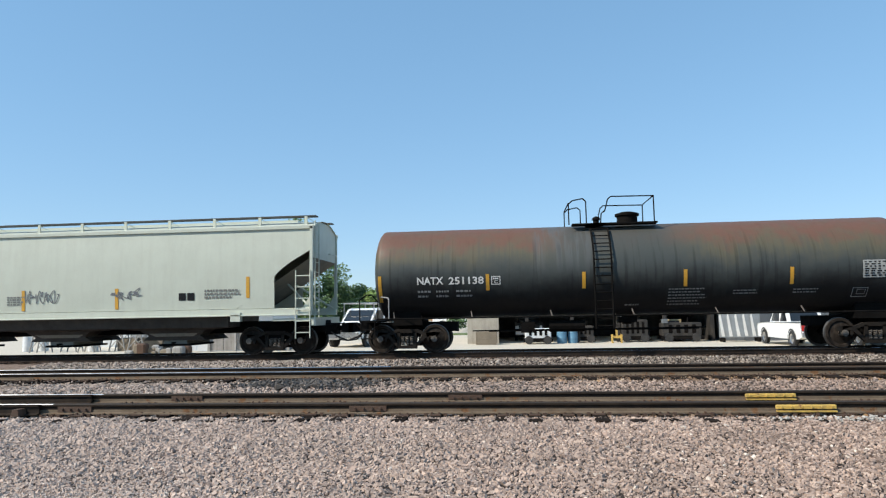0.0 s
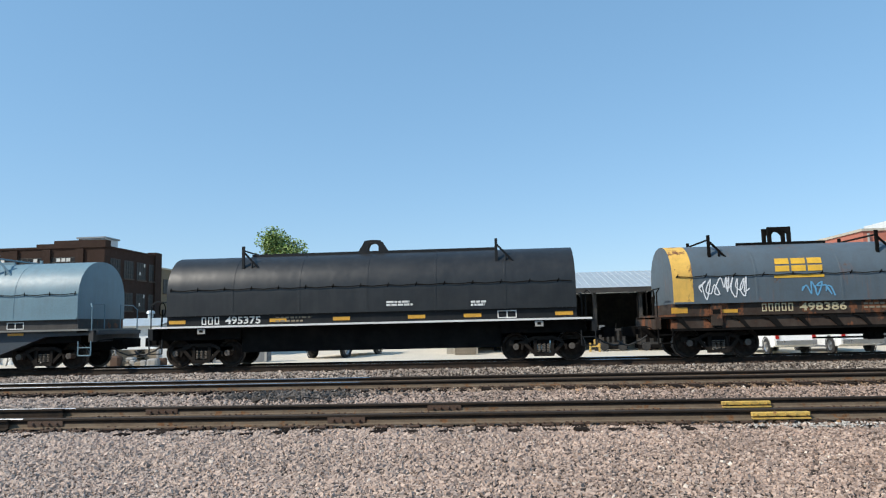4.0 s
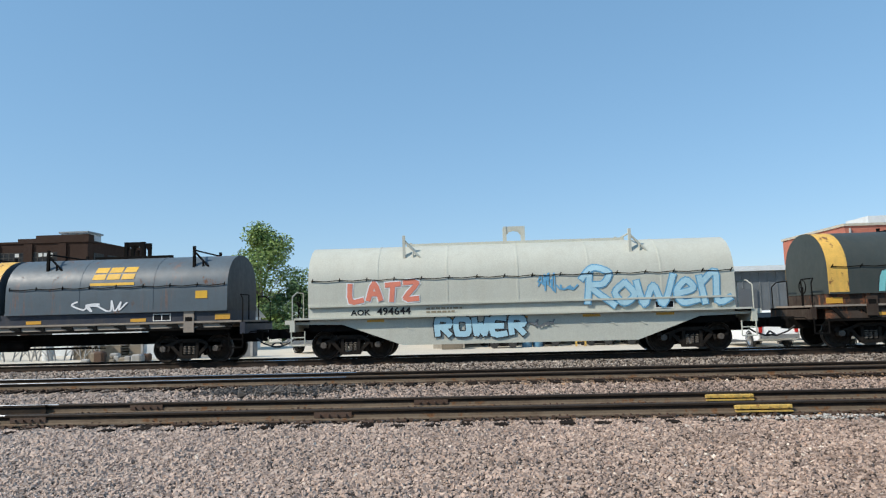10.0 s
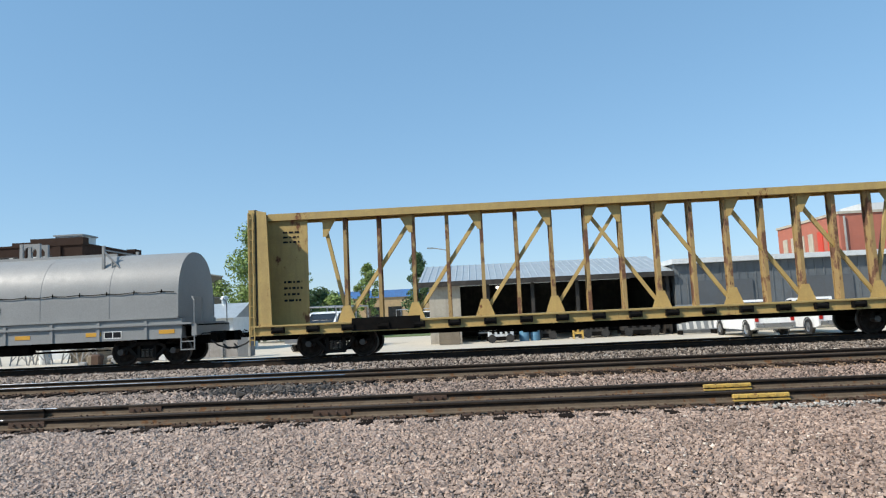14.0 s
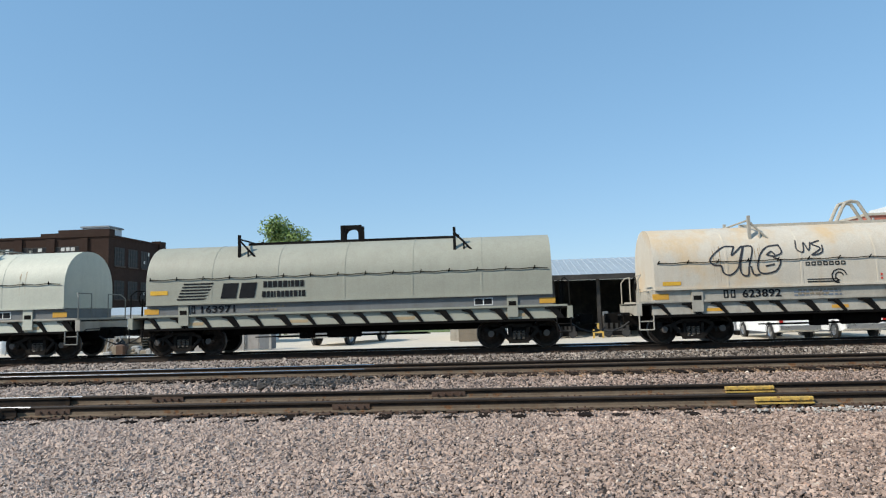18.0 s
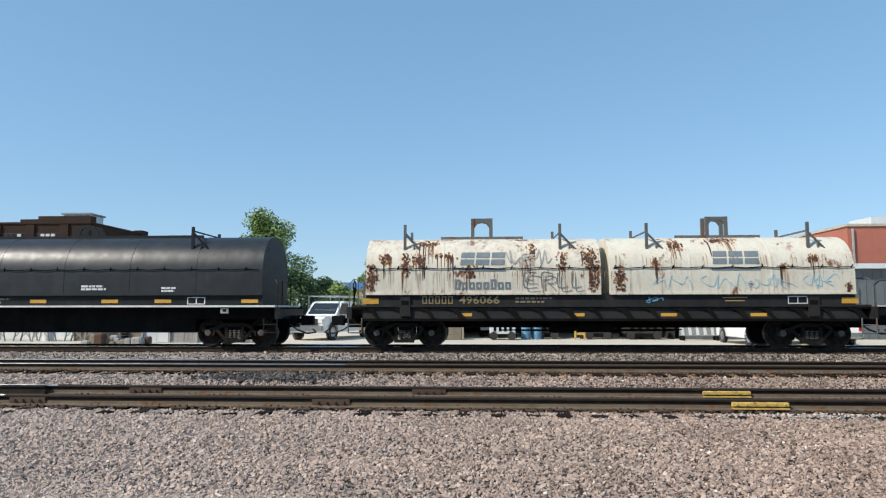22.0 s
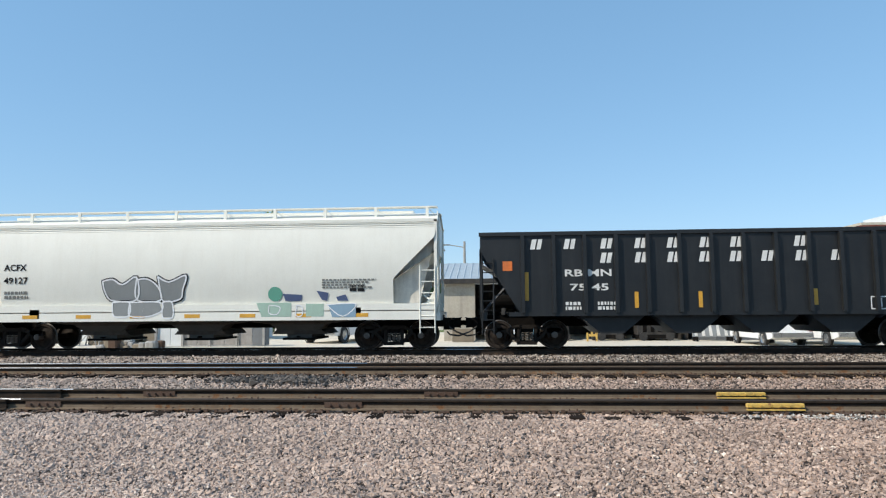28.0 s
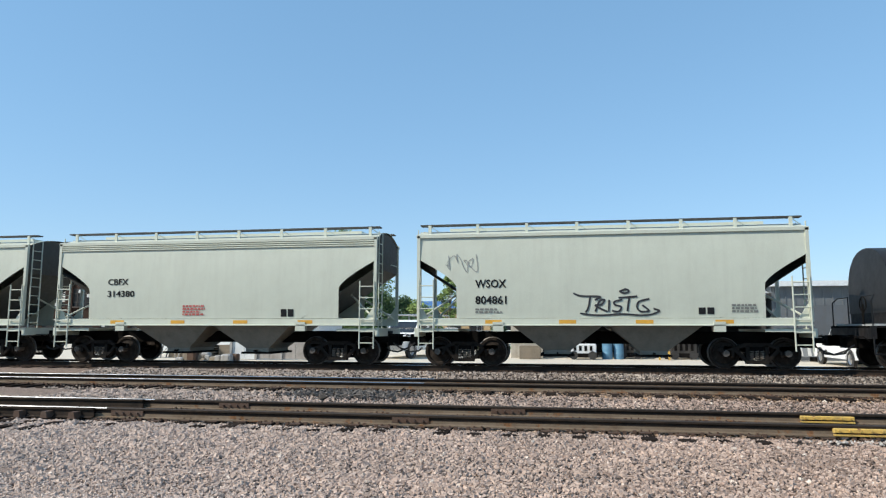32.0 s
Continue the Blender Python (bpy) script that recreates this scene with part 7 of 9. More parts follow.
    loops = [[(6.33, 2.52), (6.42, 1.63)], [(6.58, 2.38), (6.22, 2.72), (5.73, 2.55), (5.91, 2.21), (6.3, 2.12), (5.58, 1.53)], [(5.25, 2.22), (5.55, 1.91), (5.28, 1.59), (4.95, 1.84), (5.22, 2.22)], [(4.87, 2.24), (4.66, 1.53), (4.36, 2.1), (4.06, 1.53), (3.73, 2.41)], [(3.61, 1.84), (3.13, 1.98), (3.34, 2.24), (3.64, 1.91), (3.46, 1.56), (2.98, 1.63)], [(2.92, 2.34), (2.78, 1.53)], [(2.83, 2.18), (2.42, 2.48), (2.39, 1.59), (2.0, 1.67)]]
    loops = [[(8.6 - x, z) for x, z in p] for p in loops]
    part("graffiti_outline", decal(sum([stroke(smooth(p), .24) for p in loops], []), HS, .012), SPRAY["blue"], car, "blue sprayed outline")
    part("graffiti", decal(sum([stroke(smooth(p), .165) for p in loops], []), HS, .021), SPRAY["pale_sky"], car, "pale sky blue sprayed loops")
    for k, c in enumerate("LATZ"):
        sprayed(car, c, -5.4 + .59 * k, 1.86 + .04 * (k % 2), .42, .52, "coral", "white", .16, .24)
    for k, c in enumerate("ROWER"):
        sprayed(car, c, -2.6 + .59 * k, .72, .42, .48, "pale_sky", "black", .18, .25, flat(-1.33))
    scribble(car, .3, 1.1, .9, 1.12, 35, "grey", flat(-1.33), .05, 9)
    scribble(car, .65, 1.2, 1.98, 2.6, 36, "blue", w=.04, loops=10)
    scribble(car, 1.2, 1.85, 2.05, 2.2, 37, "blue", w=.05, loops=6)
    car, hs = coil_car("two-hood slate coil car on navy frame with yellow posts", 73.79, 15.32, 12.5, mat("navy_frame", (.014, .02, .036), rough=.6, dirt=.3), [(NAVY_HOOD, "lr", NAVY_HOOD), (NAVY_HOOD, "", NAVY)], ("498320", -5.1, 1.15, .75), num_paint=ORANGE_MARK, zk=1.14, shelf_paint=mat("brown_grey_ledge", (.3, .25, .2), rough=.7), skirt_paint=mat("brown_grey_ledge", (.3, .25, .2), rough=.7))
    block_marks(car, -3.9, 2.75)
    block_marks(car, 3.8, 2.8)
    scribble(car, 2.65, 4.35, 1.74, 2.1, 41, "white", w=.055, loops=8)
    scribble(car, -2.2, -1.2, 1.8, 2.1, 42, "grey", w=.03, loops=8)
    mark(car, "yellow_panel", rect(6.6, 7.0, 2.1, 2.35), HS, YELLOW_MARK)
    car, hs = coil_car("two-hood coil car, faded navy and dusty taupe with yellow ends", 55.55, 15.37, 12.8, BROWN_FRAME, [(NAVY_HOOD, "lr", NAVY_HOOD), (TAUPE_HOOD, "lr", TAUPE_HOOD)], ("498232", -4.0, 1.25, .85), zk=0.97, refl="band", panel=2.75, shelf_paint=mat("pale_blue_ledge", (.27, .30, .31), rough=.65, dirt=.4), skirt_paint=mat("grimy_taupe_skirt", (.12, .108, .095), rough=.75, dirt=.6, streak=.5, rust=.3, grime=(.045, .036, .028)), band_paint=mat("sooty_brown_band", (.04, .036, .033), rough=.75, dirt=.5, rust=.3))
    for x0, x1, z0, z1, seed in ((4.95, 5.55, 2.35, 2.62, 1), (5.0, 5.2, 1.85, 2.2, 2), (7.6, 7.72, 1.8, 2.7, 3), (.12, .2, 1.8, 2.5, 4), (1.3, 1.4, 2.0, 2.6, 5), (6.3, 6.4, 2.3, 2.6, 6), (-.25, -.18, 1.8, 2.6, 7), (3.9, 4.1, 2.1, 2.3, 8)):
        rust_patch(car, x0, x1, z0, z1, 800 + seed, 0.6)
    block_marks(car, -4.0, 2.72)
    block_marks(car, 3.7, 2.85)
    swash = [[(5.75 + .1 * math.cos(q / 2), 1.84 + .1 * math.sin(q / 2)) for q in range(14)], [(6.02 + .11 * math.cos(q / 2), 1.83 + .11 * math.sin(q / 2)) for q in range(14)], [(6.4, 1.92), (6.27, 1.94), (6.2, 1.82), (6.3, 1.74), (6.42, 1.78)],
             [(6.5, 1.83), (6.68, 1.86), (6.6, 1.96), (6.5, 1.86), (6.56, 1.74), (6.75, 1.76), (6.88, 1.95), (6.86, 2.14), (6.74, 2.26)]]
    part("graffiti", decal(sum([stroke(smooth(p, 3), .05) for p in swash], []), HS, .014), SPRAY["white"], car, "white sprayed scrawl")
    centerbeam("worn yellow empty centerbeam lumber flatcar with end bulkheads", 34.05, 23.4, 18.1, BEAM_YELLOW, BEAM_WORN)
    tall = dict(w=1.45, zb=1.52, zs=2.2, zt=3.78)
    car, hs = coil_car("clean light grey steel coil car with dark speed lines", 14.1, 11.7, 9.2, PALE_GREY, [(PALE_GREY, "", PALE_GREY)], ("163184", -3.75, .95, .38), "full", PALE_GREY, PALE_GREY, marks="dark", dims=tall)
    tall_surf = hood_surface(tall["w"], tall["zs"], tall["zt"])
    road_marks(car, -2.6, 1.88, DARK_MARK, tall_surf)
    mark(car, "yellow_panel", rect(-5.3, -4.7, 1.9, 2.0), tall_surf, YELLOW_MARK)
    car, hs = coil_car("off-white coil car with big red, white and black graffiti", -1.45, 13.45, 10.8, LIGHT_FRAME, [(WHITE_HOOD, "", WHITE_HOOD)], (), fit=mat("weathered_dark_steel", (0.12, 0.12, 0.115), rough=.75, rust=.3, dirt=.4), marks="yellow", spots=(-4.3, -1.1, 1.9, 4.9), skirt_paint=mat("grimy_cream_skirt", (.27, .24, .19), rough=.75, dirt=.7, streak=.5, rust=.2, grime=(.11, .085, .06)), band_paint=mat("dark_slate_band", (.05, .056, .06), rough=.7, dirt=.4, streak=.3))
    mural(car)
    drips(car, (-3.55, 3.6, 3.7), 31)
    scribble(car, -4.4, 1.4, 1.4, 1.6, 54, "sky", flat(-1.37), .03, 26)
    car, hs = coil_car("rust-stained cream coil car with thin black graffiti lines", -17.82, 13.4, 11.0, LIGHT_FRAME, [(CREAM_HOOD, "", CREAM_HOOD)], ("623892", -4.05, 1.17, .38), fit=LIGHT_FRAME, marks="dark", skirt_paint=LIGHT_FRAME, wide_bail=True, panel=2.23, spots=(-4.9, -1.15, 3.38))
    for k in range(4):
        mark(car, "product_block", frame_of(1.04 + .16 * k, 1.16 + .16 * k, 1.88, 2.15 if k in (0, 3) else 2.07, .03), HS, DARK_MARK)
    for k in range(6):
        mark(car, "product_block", frame_of(1.74 + .26 * k, 1.93 + .26 * k, 1.88, 2.15, .04), HS, DARK_MARK)
    mark(car, "yellow_panel", rect(-6.46, -5.9, 1.83, 1.95), HS, YELLOW_MARK)
    mark(car, "red_tick", rect(.06, .12, 1.84, 1.9), HS, RED_MARK)
    mark(car, "red_tick", rect(.06, .12, 1.95, 2.02), HS, RED_MARK)
    mark(car, "small_print", bars(5.82, 6.7, 1.76, 1.92, 3, 5, gap=1.2, chunk=.12, space=.04), HS, mat("grey_marking", (.2, .2, .18), rough=.6))
    for x0, x1, z0, z1, n in ((-2.5, -1.85, 1.4, 1.55, 2), (-1.65, -.95, 1.4, 1.55, 2), (1.0, 1.7, 1.38, 1.52, 2), (3.4, 4.2, 1.42, 1.55, 2)):
        mark(car, "small_print", bars(x0, x1, z0, z1, n, 6, gap=1.2, chunk=.12, space=.04), flat(-1.36), mat("blue_grey_print", (.16, .2, .25), rough=.6))
    drips(car, (-4.75, -3.55, 3.65, 4.6, 5.6), 32, 3.05, 1.4)
    bubbles = [[(-4.2, 3.0), (-4.55, 2.98), (-4.95, 2.65), (-4.9, 2.45), (-4.65, 2.4), (-4.6, 2.2), (-4.4, 2.1), (-4.15, 2.3), (-4.05, 2.65), (-3.95, 3.0), (-4.3, 2.72), (-4.2, 2.98)],
               [(-3.9, 3.0), (-4.05, 2.5), (-4.05, 2.15), (-3.85, 2.08), (-3.8, 2.4), (-3.65, 2.95), (-3.9, 3.0)], [(-3.75, 2.35), (-3.68, 2.1), (-3.5, 2.1)],
               [(-2.85, 3.0), (-3.2, 2.95), (-3.45, 2.7), (-3.55, 2.3), (-3.4, 2.12), (-3.0, 2.2), (-2.85, 2.5), (-3.05, 2.62), (-2.8, 2.75), (-2.85, 3.0)], [(-3.25, 2.7), (-3.1, 2.8), (-3.0, 2.65), (-3.25, 2.7)], [(-3.3, 2.35), (-3.05, 2.4)]]
    part("graffiti", decal(sum([stroke(smooth(p, 5), .045) for p in bubbles], []), HS, .014), SPRAY["black"], car, "black sprayed outline letters")
    small = [[(-2.3, 3.12), (-2.33, 2.85), (-2.15, 2.75), (-2.08, 3.05), (-1.98, 2.8), (-1.88, 3.05)], [(-1.6, 3.1), (-1.85, 3.0), (-1.62, 2.85), (-1.9, 2.65), (-1.6, 2.72), (-1.55, 2.95)]]
    part("graffiti", decal(sum([stroke(smooth(p, 5), .04) for p in small], []), HS, .014), SPRAY["black"], car, "small black sprayed scrawl")
    mark(car, "road_bars", rect(-2.1, -1.2, 1.88, 1.91) + rect(-2.1, -1.17, 1.80, 1.84), HS, DARK_MARK)
    for k in range(7):
        mark(car, "road_block", frame_of(-2.12 + .175 * k, -1.99 + .175 * k, 2.32, 2.44, .03), HS, DARK_MARK)
    for r in (.12, .22):
        mark(car, "road_curl", stroke([(-1.15 + r * math.cos(a), 1.97 + r * math.sin(a)) for a in (.2, .7, 1.2, 1.7, 2.3, 2.9, 3.5, 4.1, 4.7)], .035), HS, DARK_MARK)
    car, hs = coil_car("sage grey coil car with dark speed lines on its hood", -34.4, 13.4, 11.2, GREEN_GREY, [(GREEN_GREY, "", GREEN_GREY)], ("163971", -4.82, 1.15, .35), fit=NEAR_BLACK, marks="dark", skirt_paint=GREEN_GREY, band_paint=BAND_GREY)
    road_marks(car, -3.74, 1.84)
    mark(car, "yellow_panel", rect(-6.55, -5.95, 2.03, 2.17), HS, YELLOW_MARK)
    car, hs = coil_car("pale sage coil car with faint outlined shield mark", -50.7, 13.45, 11.1, LIGHT_FRAME, [(PALE_SAGE, "", PALE_SAGE)], ("167177", -4.23, 1.2, .55), fit=mat("grimy_pale_steel", (0.24, 0.235, 0.2), rough=.7, dirt=.5), marks="dark", skirt_paint=PALE_SAGE, band_paint=BAND_GREY)
    drips(car, (3.62, 5.2, -3.6), 33)
    mark(car, "shield_mark", stroke([(-1.15, 2.55), (-.95, 2.6), (-.75, 2.5), (-.45, 2.5), (-.25, 2.6), (-.05, 2.55), (-.1, 2.3), (-.05, 2.1), (-.3, 2.02), (-.6, 1.98), (-.9, 2.02), (-1.15, 2.1), (-1.1, 2.3), (-1.15, 2.55)], .035) + bars(-1.02, -.2, 2.2, 2.36, 1, 3, chunk=.12), HS, SPRAY["grey"])
    bracket_car(-66.98, 13.6, 11.1, "493418")
    car, hs = coil_car("two-hood coil car, white paint heavily streaked with rust", -84.12, 15.33, 12.9, mat("dark_grey_frame", (.015, .0145, .014), rough=.7, dirt=.4, spec=.3, grime=(.05, .036, .026)), [(RUST_WHITE, "", RUST_WHITE), (RUST_WHITE_LESS, "", RUST_WHITE_LESS)], ("496066", -4.65, 1.3, 1.0), num_paint=mat("worn_gold_marking", (.27, .205, .1), rough=.7, dirt=.4, streak=.3), spots=(-4.49, -0.92, 1.96, 4.72), fit=mat("weathered_dark_steel", (0.12, 0.12, 0.115), rough=.75, rust=.3, dirt=.4), panel=2.05, rise=0.13)
    slate = mat("slate_marking", (.135, .18, .205), rough=.6, dirt=.3, streak=.3, grime=(.4, .33, .24))
    for x in (-3.88, 4.08):
        block_marks(car, x, 2.64, slate)
    for k in range(8):
        mark(car, "product_block", frame_of(-4.79 + .23 * k, -4.61 + .23 * k, 1.86, 2.18 if k in (0, 5) else 2.09, .06), HS, slate)
    for x0, x1, z0, z1, seed in ((-7.6, -7.3, 1.85, 2.6, 1), (-7.15, -6.85, 2.7, 3.0, 2), (-6.48, -6.25, 2.3, 3.0, 3), (-6.2, -5.75, 2.6, 2.95, 4), (-5.4, -4.8, 2.85, 3.0, 5), (-4.45, -4.15, 2.2, 2.6, 6), (-.72, -.28, 2.55, 3.25, 7), (-.5, -.22, 1.8, 2.6, 8),
                                 (-1.46, -1.26, 2.45, 3.0, 9), (-5.95, -5.4, 3.3, 3.46, 10), (-2.4, -2.2, 2.9, 3.3, 11), (.33, .6, 1.85, 2.6, 12), (2.08, 2.5, 3.15, 3.45, 13), (3.3, 4.2, 3.38, 3.52, 14), (1.5, 1.65, 2.6, 2.85, 15), (6.3, 6.6, 2.7, 2.9, 16), (5.4, 5.6, 2.5, 2.6, 17), (7.4, 7.5, 1.8, 2.0, 18)):
        rust_patch(car, x0, x1, z0, z1, 700 + seed)
    drips(car, [-7.4 + .5 * k for k in range(16)], 75, 2.5, .8)
    drips(car, [.4 + .9 * k for k in range(9)], 76, 3.0, .9)
    for letter, x, w in (("E", -2.5, .42), ("R", -1.95, .38), ("L", -1.45, .34), ("L", -1.0, .3)):
        lines = [[(x + a * w, 1.86 + b * .46) for a, b in p] for p in FAT_LETTERS[letter]]
        part("graffiti_outline", decal(sum([stroke([(q + d, r + e) for q, r in smooth(p, 3)], .022) for p in lines for d, e in ((-.06, .06), (.06, -.06))], []), HS, .014), SPRAY["grey"], car, "dark sprayed letter outline")
    scribble(car, -3.1, -1.7, 2.62, 3.15, 73, "pale_grey", w=.035, loops=9)
    for x0, x1, seed in ((1.64, 2.66, 74), (3.13, 4.31, 75), (4.57, 5.95, 76), (6.24, 7.18, 77)):
        scribble(car, x0, x1, 1.86, 2.34, seed, "pale_sky", w=.022, loops=6)
    part("graffiti", decal(scrawl(1.3, 1.88, 1.41, 1.6, 78, .025, 4), flat(-1.36), .014), SPRAY["blue"], car, "small blue sprayed word")
    mark(car, "gold_line", rect(3.62, 4.38, 1.57, 1.6), flat(-1.36), GOLD_MARK)
    mark(car, "gold_line", rect(3.7, 4.3, 1.47, 1.5), flat(-1.36), GOLD_MARK)
    car = black_car(-101.9, 13.44, 11.4, "495379")
    scribble(car, -3.95, -2.98, 1.8, 2.2, 81, "white", w=.06, loops=5)
    scribble(car, -3.75, -3.3, 1.66, 1.76, 83, "white", w=.03, loops=4)
    scribble(car, -5.45, -4.5, 1.75, 2.1, 84, "mid", w=.025, loops=9)
    black_car(-118.5, 13.4, 11.25, "495387")
    black_car(-135.05, 13.34, 11.4, "495363")
    car, surf = gondola("patchy ochre and soot-brown ribbed gondola", -152.5, 16.8, 14.05, GOND_PAINT, GOND_RIB)
    cream = mat("worn_cream_marking", (.36, .27, .14), rough=.8, dirt=.6, streak=.4, grime=(.1, .07, .04))
    ochre = mat("ochre_end_panel", (.58, .31, .045), rough=.75, dirt=.5, rust=.3, scale=2)
    mark(car, "yellow_panel", rect(7.63, 8.34, 1.0, 2.68), surf, ochre)
    for x0, x1, z0, z1, seed in ((6.95, 7.6, .98, 1.25, 1), (5.5, 6.7, .98, 1.22, 2), (4.3, 5.35, .98, 1.3, 3), (3.25, 4.1, .98, 1.4, 4), (1.7, 3.0, .98, 1.2, 5), (-1.2, 1.4, .98, 1.25, 6), (5.18, 5.3, 1.25, 1.75, 7), (-4.9, -2.2, .98, 1.2, 8)):
        mark(car, "ochre_patch", ragged(x0, x1, z0, z1, seed, 2.2), surf, ochre, "surviving ochre paint along the sill")
    for x0, x1, z0, z1, seed in ((3.4, 4.0, 1.3, 2.1, 9), (4.5, 5.1, 1.5, 2.3, 10), (2.0, 2.9, 1.6, 2.2, 11), (-.9, .9, 1.4, 2.0, 12)):
        mark(car, "pale_patch", ragged(x0, x1, z0, z1, seed, 0.55), surf, mat("olive_worn_paint", (.15, .125, .055), rough=.8, dirt=.5, streak=.5, grime=(.05, .04, .025)), "patch of worn olive paint")
    mark(car, "class_name", word("gondola", 5.0, 6.66, 2.03, 2.36), surf, cream)
    mark(car, "class_name", word("pool", 6.95, 7.68, 2.06, 2.36), surf, cream)
    mark(car, "owner_mark", bars(3.4, 4.1, 2.12, 2.32, 1, 2, chunk=.14) + bars(4.4, 4.85, 2.12, 2.32, 1, 3, chunk=.14), surf, cream)
    mark(car, "car_number", word("310", -7.05, -6.4, 1.85, 2.05), surf, WHITE_LINE)
    mark(car, "owner_mark", bars(-7.1, -6.2, 2.3, 2.5, 1, 2, chunk=.2), surf, cream)
    mark(car, "data_panel", frame_of(5.76, 6.42, 1.24, 2.02, .045) + rect(5.78, 6.4, 1.62, 1.65), surf, mat("pale_cream_marking", (.6, .52, .36), rough=.8, dirt=.4))
    car, surf = open_hopper("black ribbed open-top coal hopper with white letters", -169.65, 15.34, 12.4, RB_BLACK)
    for z, xs in ((3.17, (-5.9, -4.85, -3.7, -2.65, -1.65, -.65, .28, 2.2)), (2.72, (-3.72, -2.65, -1.65, -.68, .25, 1.2, 2.22, 3.28))):
        for x in xs:
            mark(car, "letter_block", [[(x - .18, z), (x - .03, z), (x + .04, z + .32), (x - .11, z + .32)], [(x + .02, z), (x + .15, z), (x + .22, z + .32), (x + .09, z + .32)]], surf, WHITE_LINE)
    mark(car, "owner_code", word("RB MN", -5.0, -3.55, 2.3, 2.52), surf, WHITE_LINE)
    mark(car, "car_number", word("75 45", -4.85, -3.65, 1.85, 2.07), surf, WHITE_LINE)
    mark(car, "small_print", bars(-5.0, -4.5, 1.25, 1.5, 2, 3, chunk=.2) + bars(-4.0, -3.3, 1.25, 1.5, 2, 4, chunk=.3), surf, WHITE_LINE)
    mark(car, "red_emblem", rect(5.05, 6.3, 2.55, 3.72 - .06), lambda z: surf(z) - .13, RED_MARK, "red square emblem with white diamond")
    mark(car, "emblem_diamond", stroke([(5.2, 3.1), (5.68, 3.5), (6.15, 3.1), (5.68, 2.7), (5.2, 3.1)], .07) + frame_of(5.06, 6.29, 2.56, 3.65, .03) + rect(5.45, 5.9, 3.05, 3.16), lambda z: surf(z) - .137, WHITE_LINE)
    mark(car, "orange_panel", rect(-6.95, -6.65, 2.5, 2.8), surf, mat("orange_panel_paint", (.7, .17, .03), rough=.6))
    for x, z in ((-6.2, 2.0), (-2.8, 1.55), (-.85, 1.55), (2.6, 1.6), (6.15, 1.8)):
        mark(car, "reflector", rect(x - .06, x + .06, z - .45 if abs(x) > 5 else z - .25, z + .45 if abs(x) > 5 else z + .25), surf, REFLECTOR)
    mark(car, "data_panel", frame_of(4.2, 4.8, 1.2, 1.6, .03) + rect(4.47, 4.53, 1.25, 1.55), surf, WHITE_LINE)
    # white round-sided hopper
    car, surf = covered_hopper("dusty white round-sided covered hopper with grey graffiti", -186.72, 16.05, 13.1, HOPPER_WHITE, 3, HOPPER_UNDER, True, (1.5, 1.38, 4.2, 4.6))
    mark(car, "owner_code", word("ACFX", -6.5, -5.7, 2.68, 2.9), surf, DARK_MARK)
    mark(car, "car_number", word("49127", -6.5, -5.65, 2.25, 2.47), surf, DARK_MARK)
    mark(car, "small_print", bars(-6.5, -5.6, 1.75, 2.0, 2, 3, chunk=.2) + bars(4.3, 6.2, 2.0, 2.3, 4, 3, chunk=.6), surf, mat("grey_marking", (.2, .2, .18), rough=.6))
    sill = flat(-1.59)
    blobs, feet = [[(-3.05, 2.3), (-2.71, 2.36), (-2.37, 2.19), (-1.89, 2.43), (-1.89, 1.7), (-2.71, 1.66), (-2.97, 1.93)], [(-1.89, 2.34), (-1.51, 2.36), (-1.16, 2.09), (-1.1, 1.66), (-1.89, 1.68)], [(-1.16, 2.43), (-0.78, 2.26), (-0.22, 2.47), (-0.33, 2.01), (-0.43, 1.7), (-0.99, 1.63), (-1.1, 2.05)]], [[(-2.11, 1.6), (-1.12, 1.6), (-1.02, 1.33), (-1.46, 1.14), (-2.11, 1.16)], [(-2.71, 1.6), (-2.15, 1.6), (-2.15, 1.16), (-2.65, 1.16)], [(-0.99, 1.6), (-0.69, 1.6), (-0.65, 1.11), (-0.99, 1.11)]]
    closed = lambda shapes, w: sum([stroke(smooth(s + s[:1], 4), w) for s in shapes], [])
    fan = lambda s: [[(sum(p[0] for p in s) / len(s), sum(p[1] for p in s) / len(s)), s[i], s[(i + 1) % len(s)]] for i in range(len(s))]
    part("graffiti_outline", decal(closed(blobs, .13), surf, .014), SPRAY["black"], car, "dark sprayed edge")
    for s in blobs:
        part("graffiti", decal(fan(s), surf, .022), SPRAY["mid"], car, "grey sprayed letter")
    part("graffiti_outline", decal(closed(blobs, .05), surf, .030), SPRAY["white"], car, "white sprayed line")
    for s in feet:
        part("graffiti", decal(fan(s), sill, .006), SPRAY["mid"], car, "grey sprayed letter")
    part("graffiti_outline", decal(closed(feet, .04), sill, .01), SPRAY["white"], car, "white sprayed line")
    part("graffiti", decal(disc(2.75, 1.83, .24), surf, .014), SPRAY["green"], car, "green sprayed dot")
    part("graffiti", decal([[(3.0, 1.84), (3.65, 1.8), (3.6, 1.6), (3.09, 1.61)], [(4.12, 1.93), (4.51, 1.86), (4.46, 1.6), (4.29, 1.63)], [(4.76, 1.72), (5.06, 1.8), (5.15, 1.6), (4.81, 1.6)]], surf, .016), SPRAY["navy"], car, "navy sprayed shapes")
    part("graffiti", decal([[(2.14, 1.55), (3.3, 1.55), (3.3, 1.1), (2.32, 1.1)], [(3.78, 1.51), (4.36, 1.51), (4.36, 1.1), (3.78, 1.1)]], sill, .006), SPRAY["pale_green"], car, "pale green sprayed block")
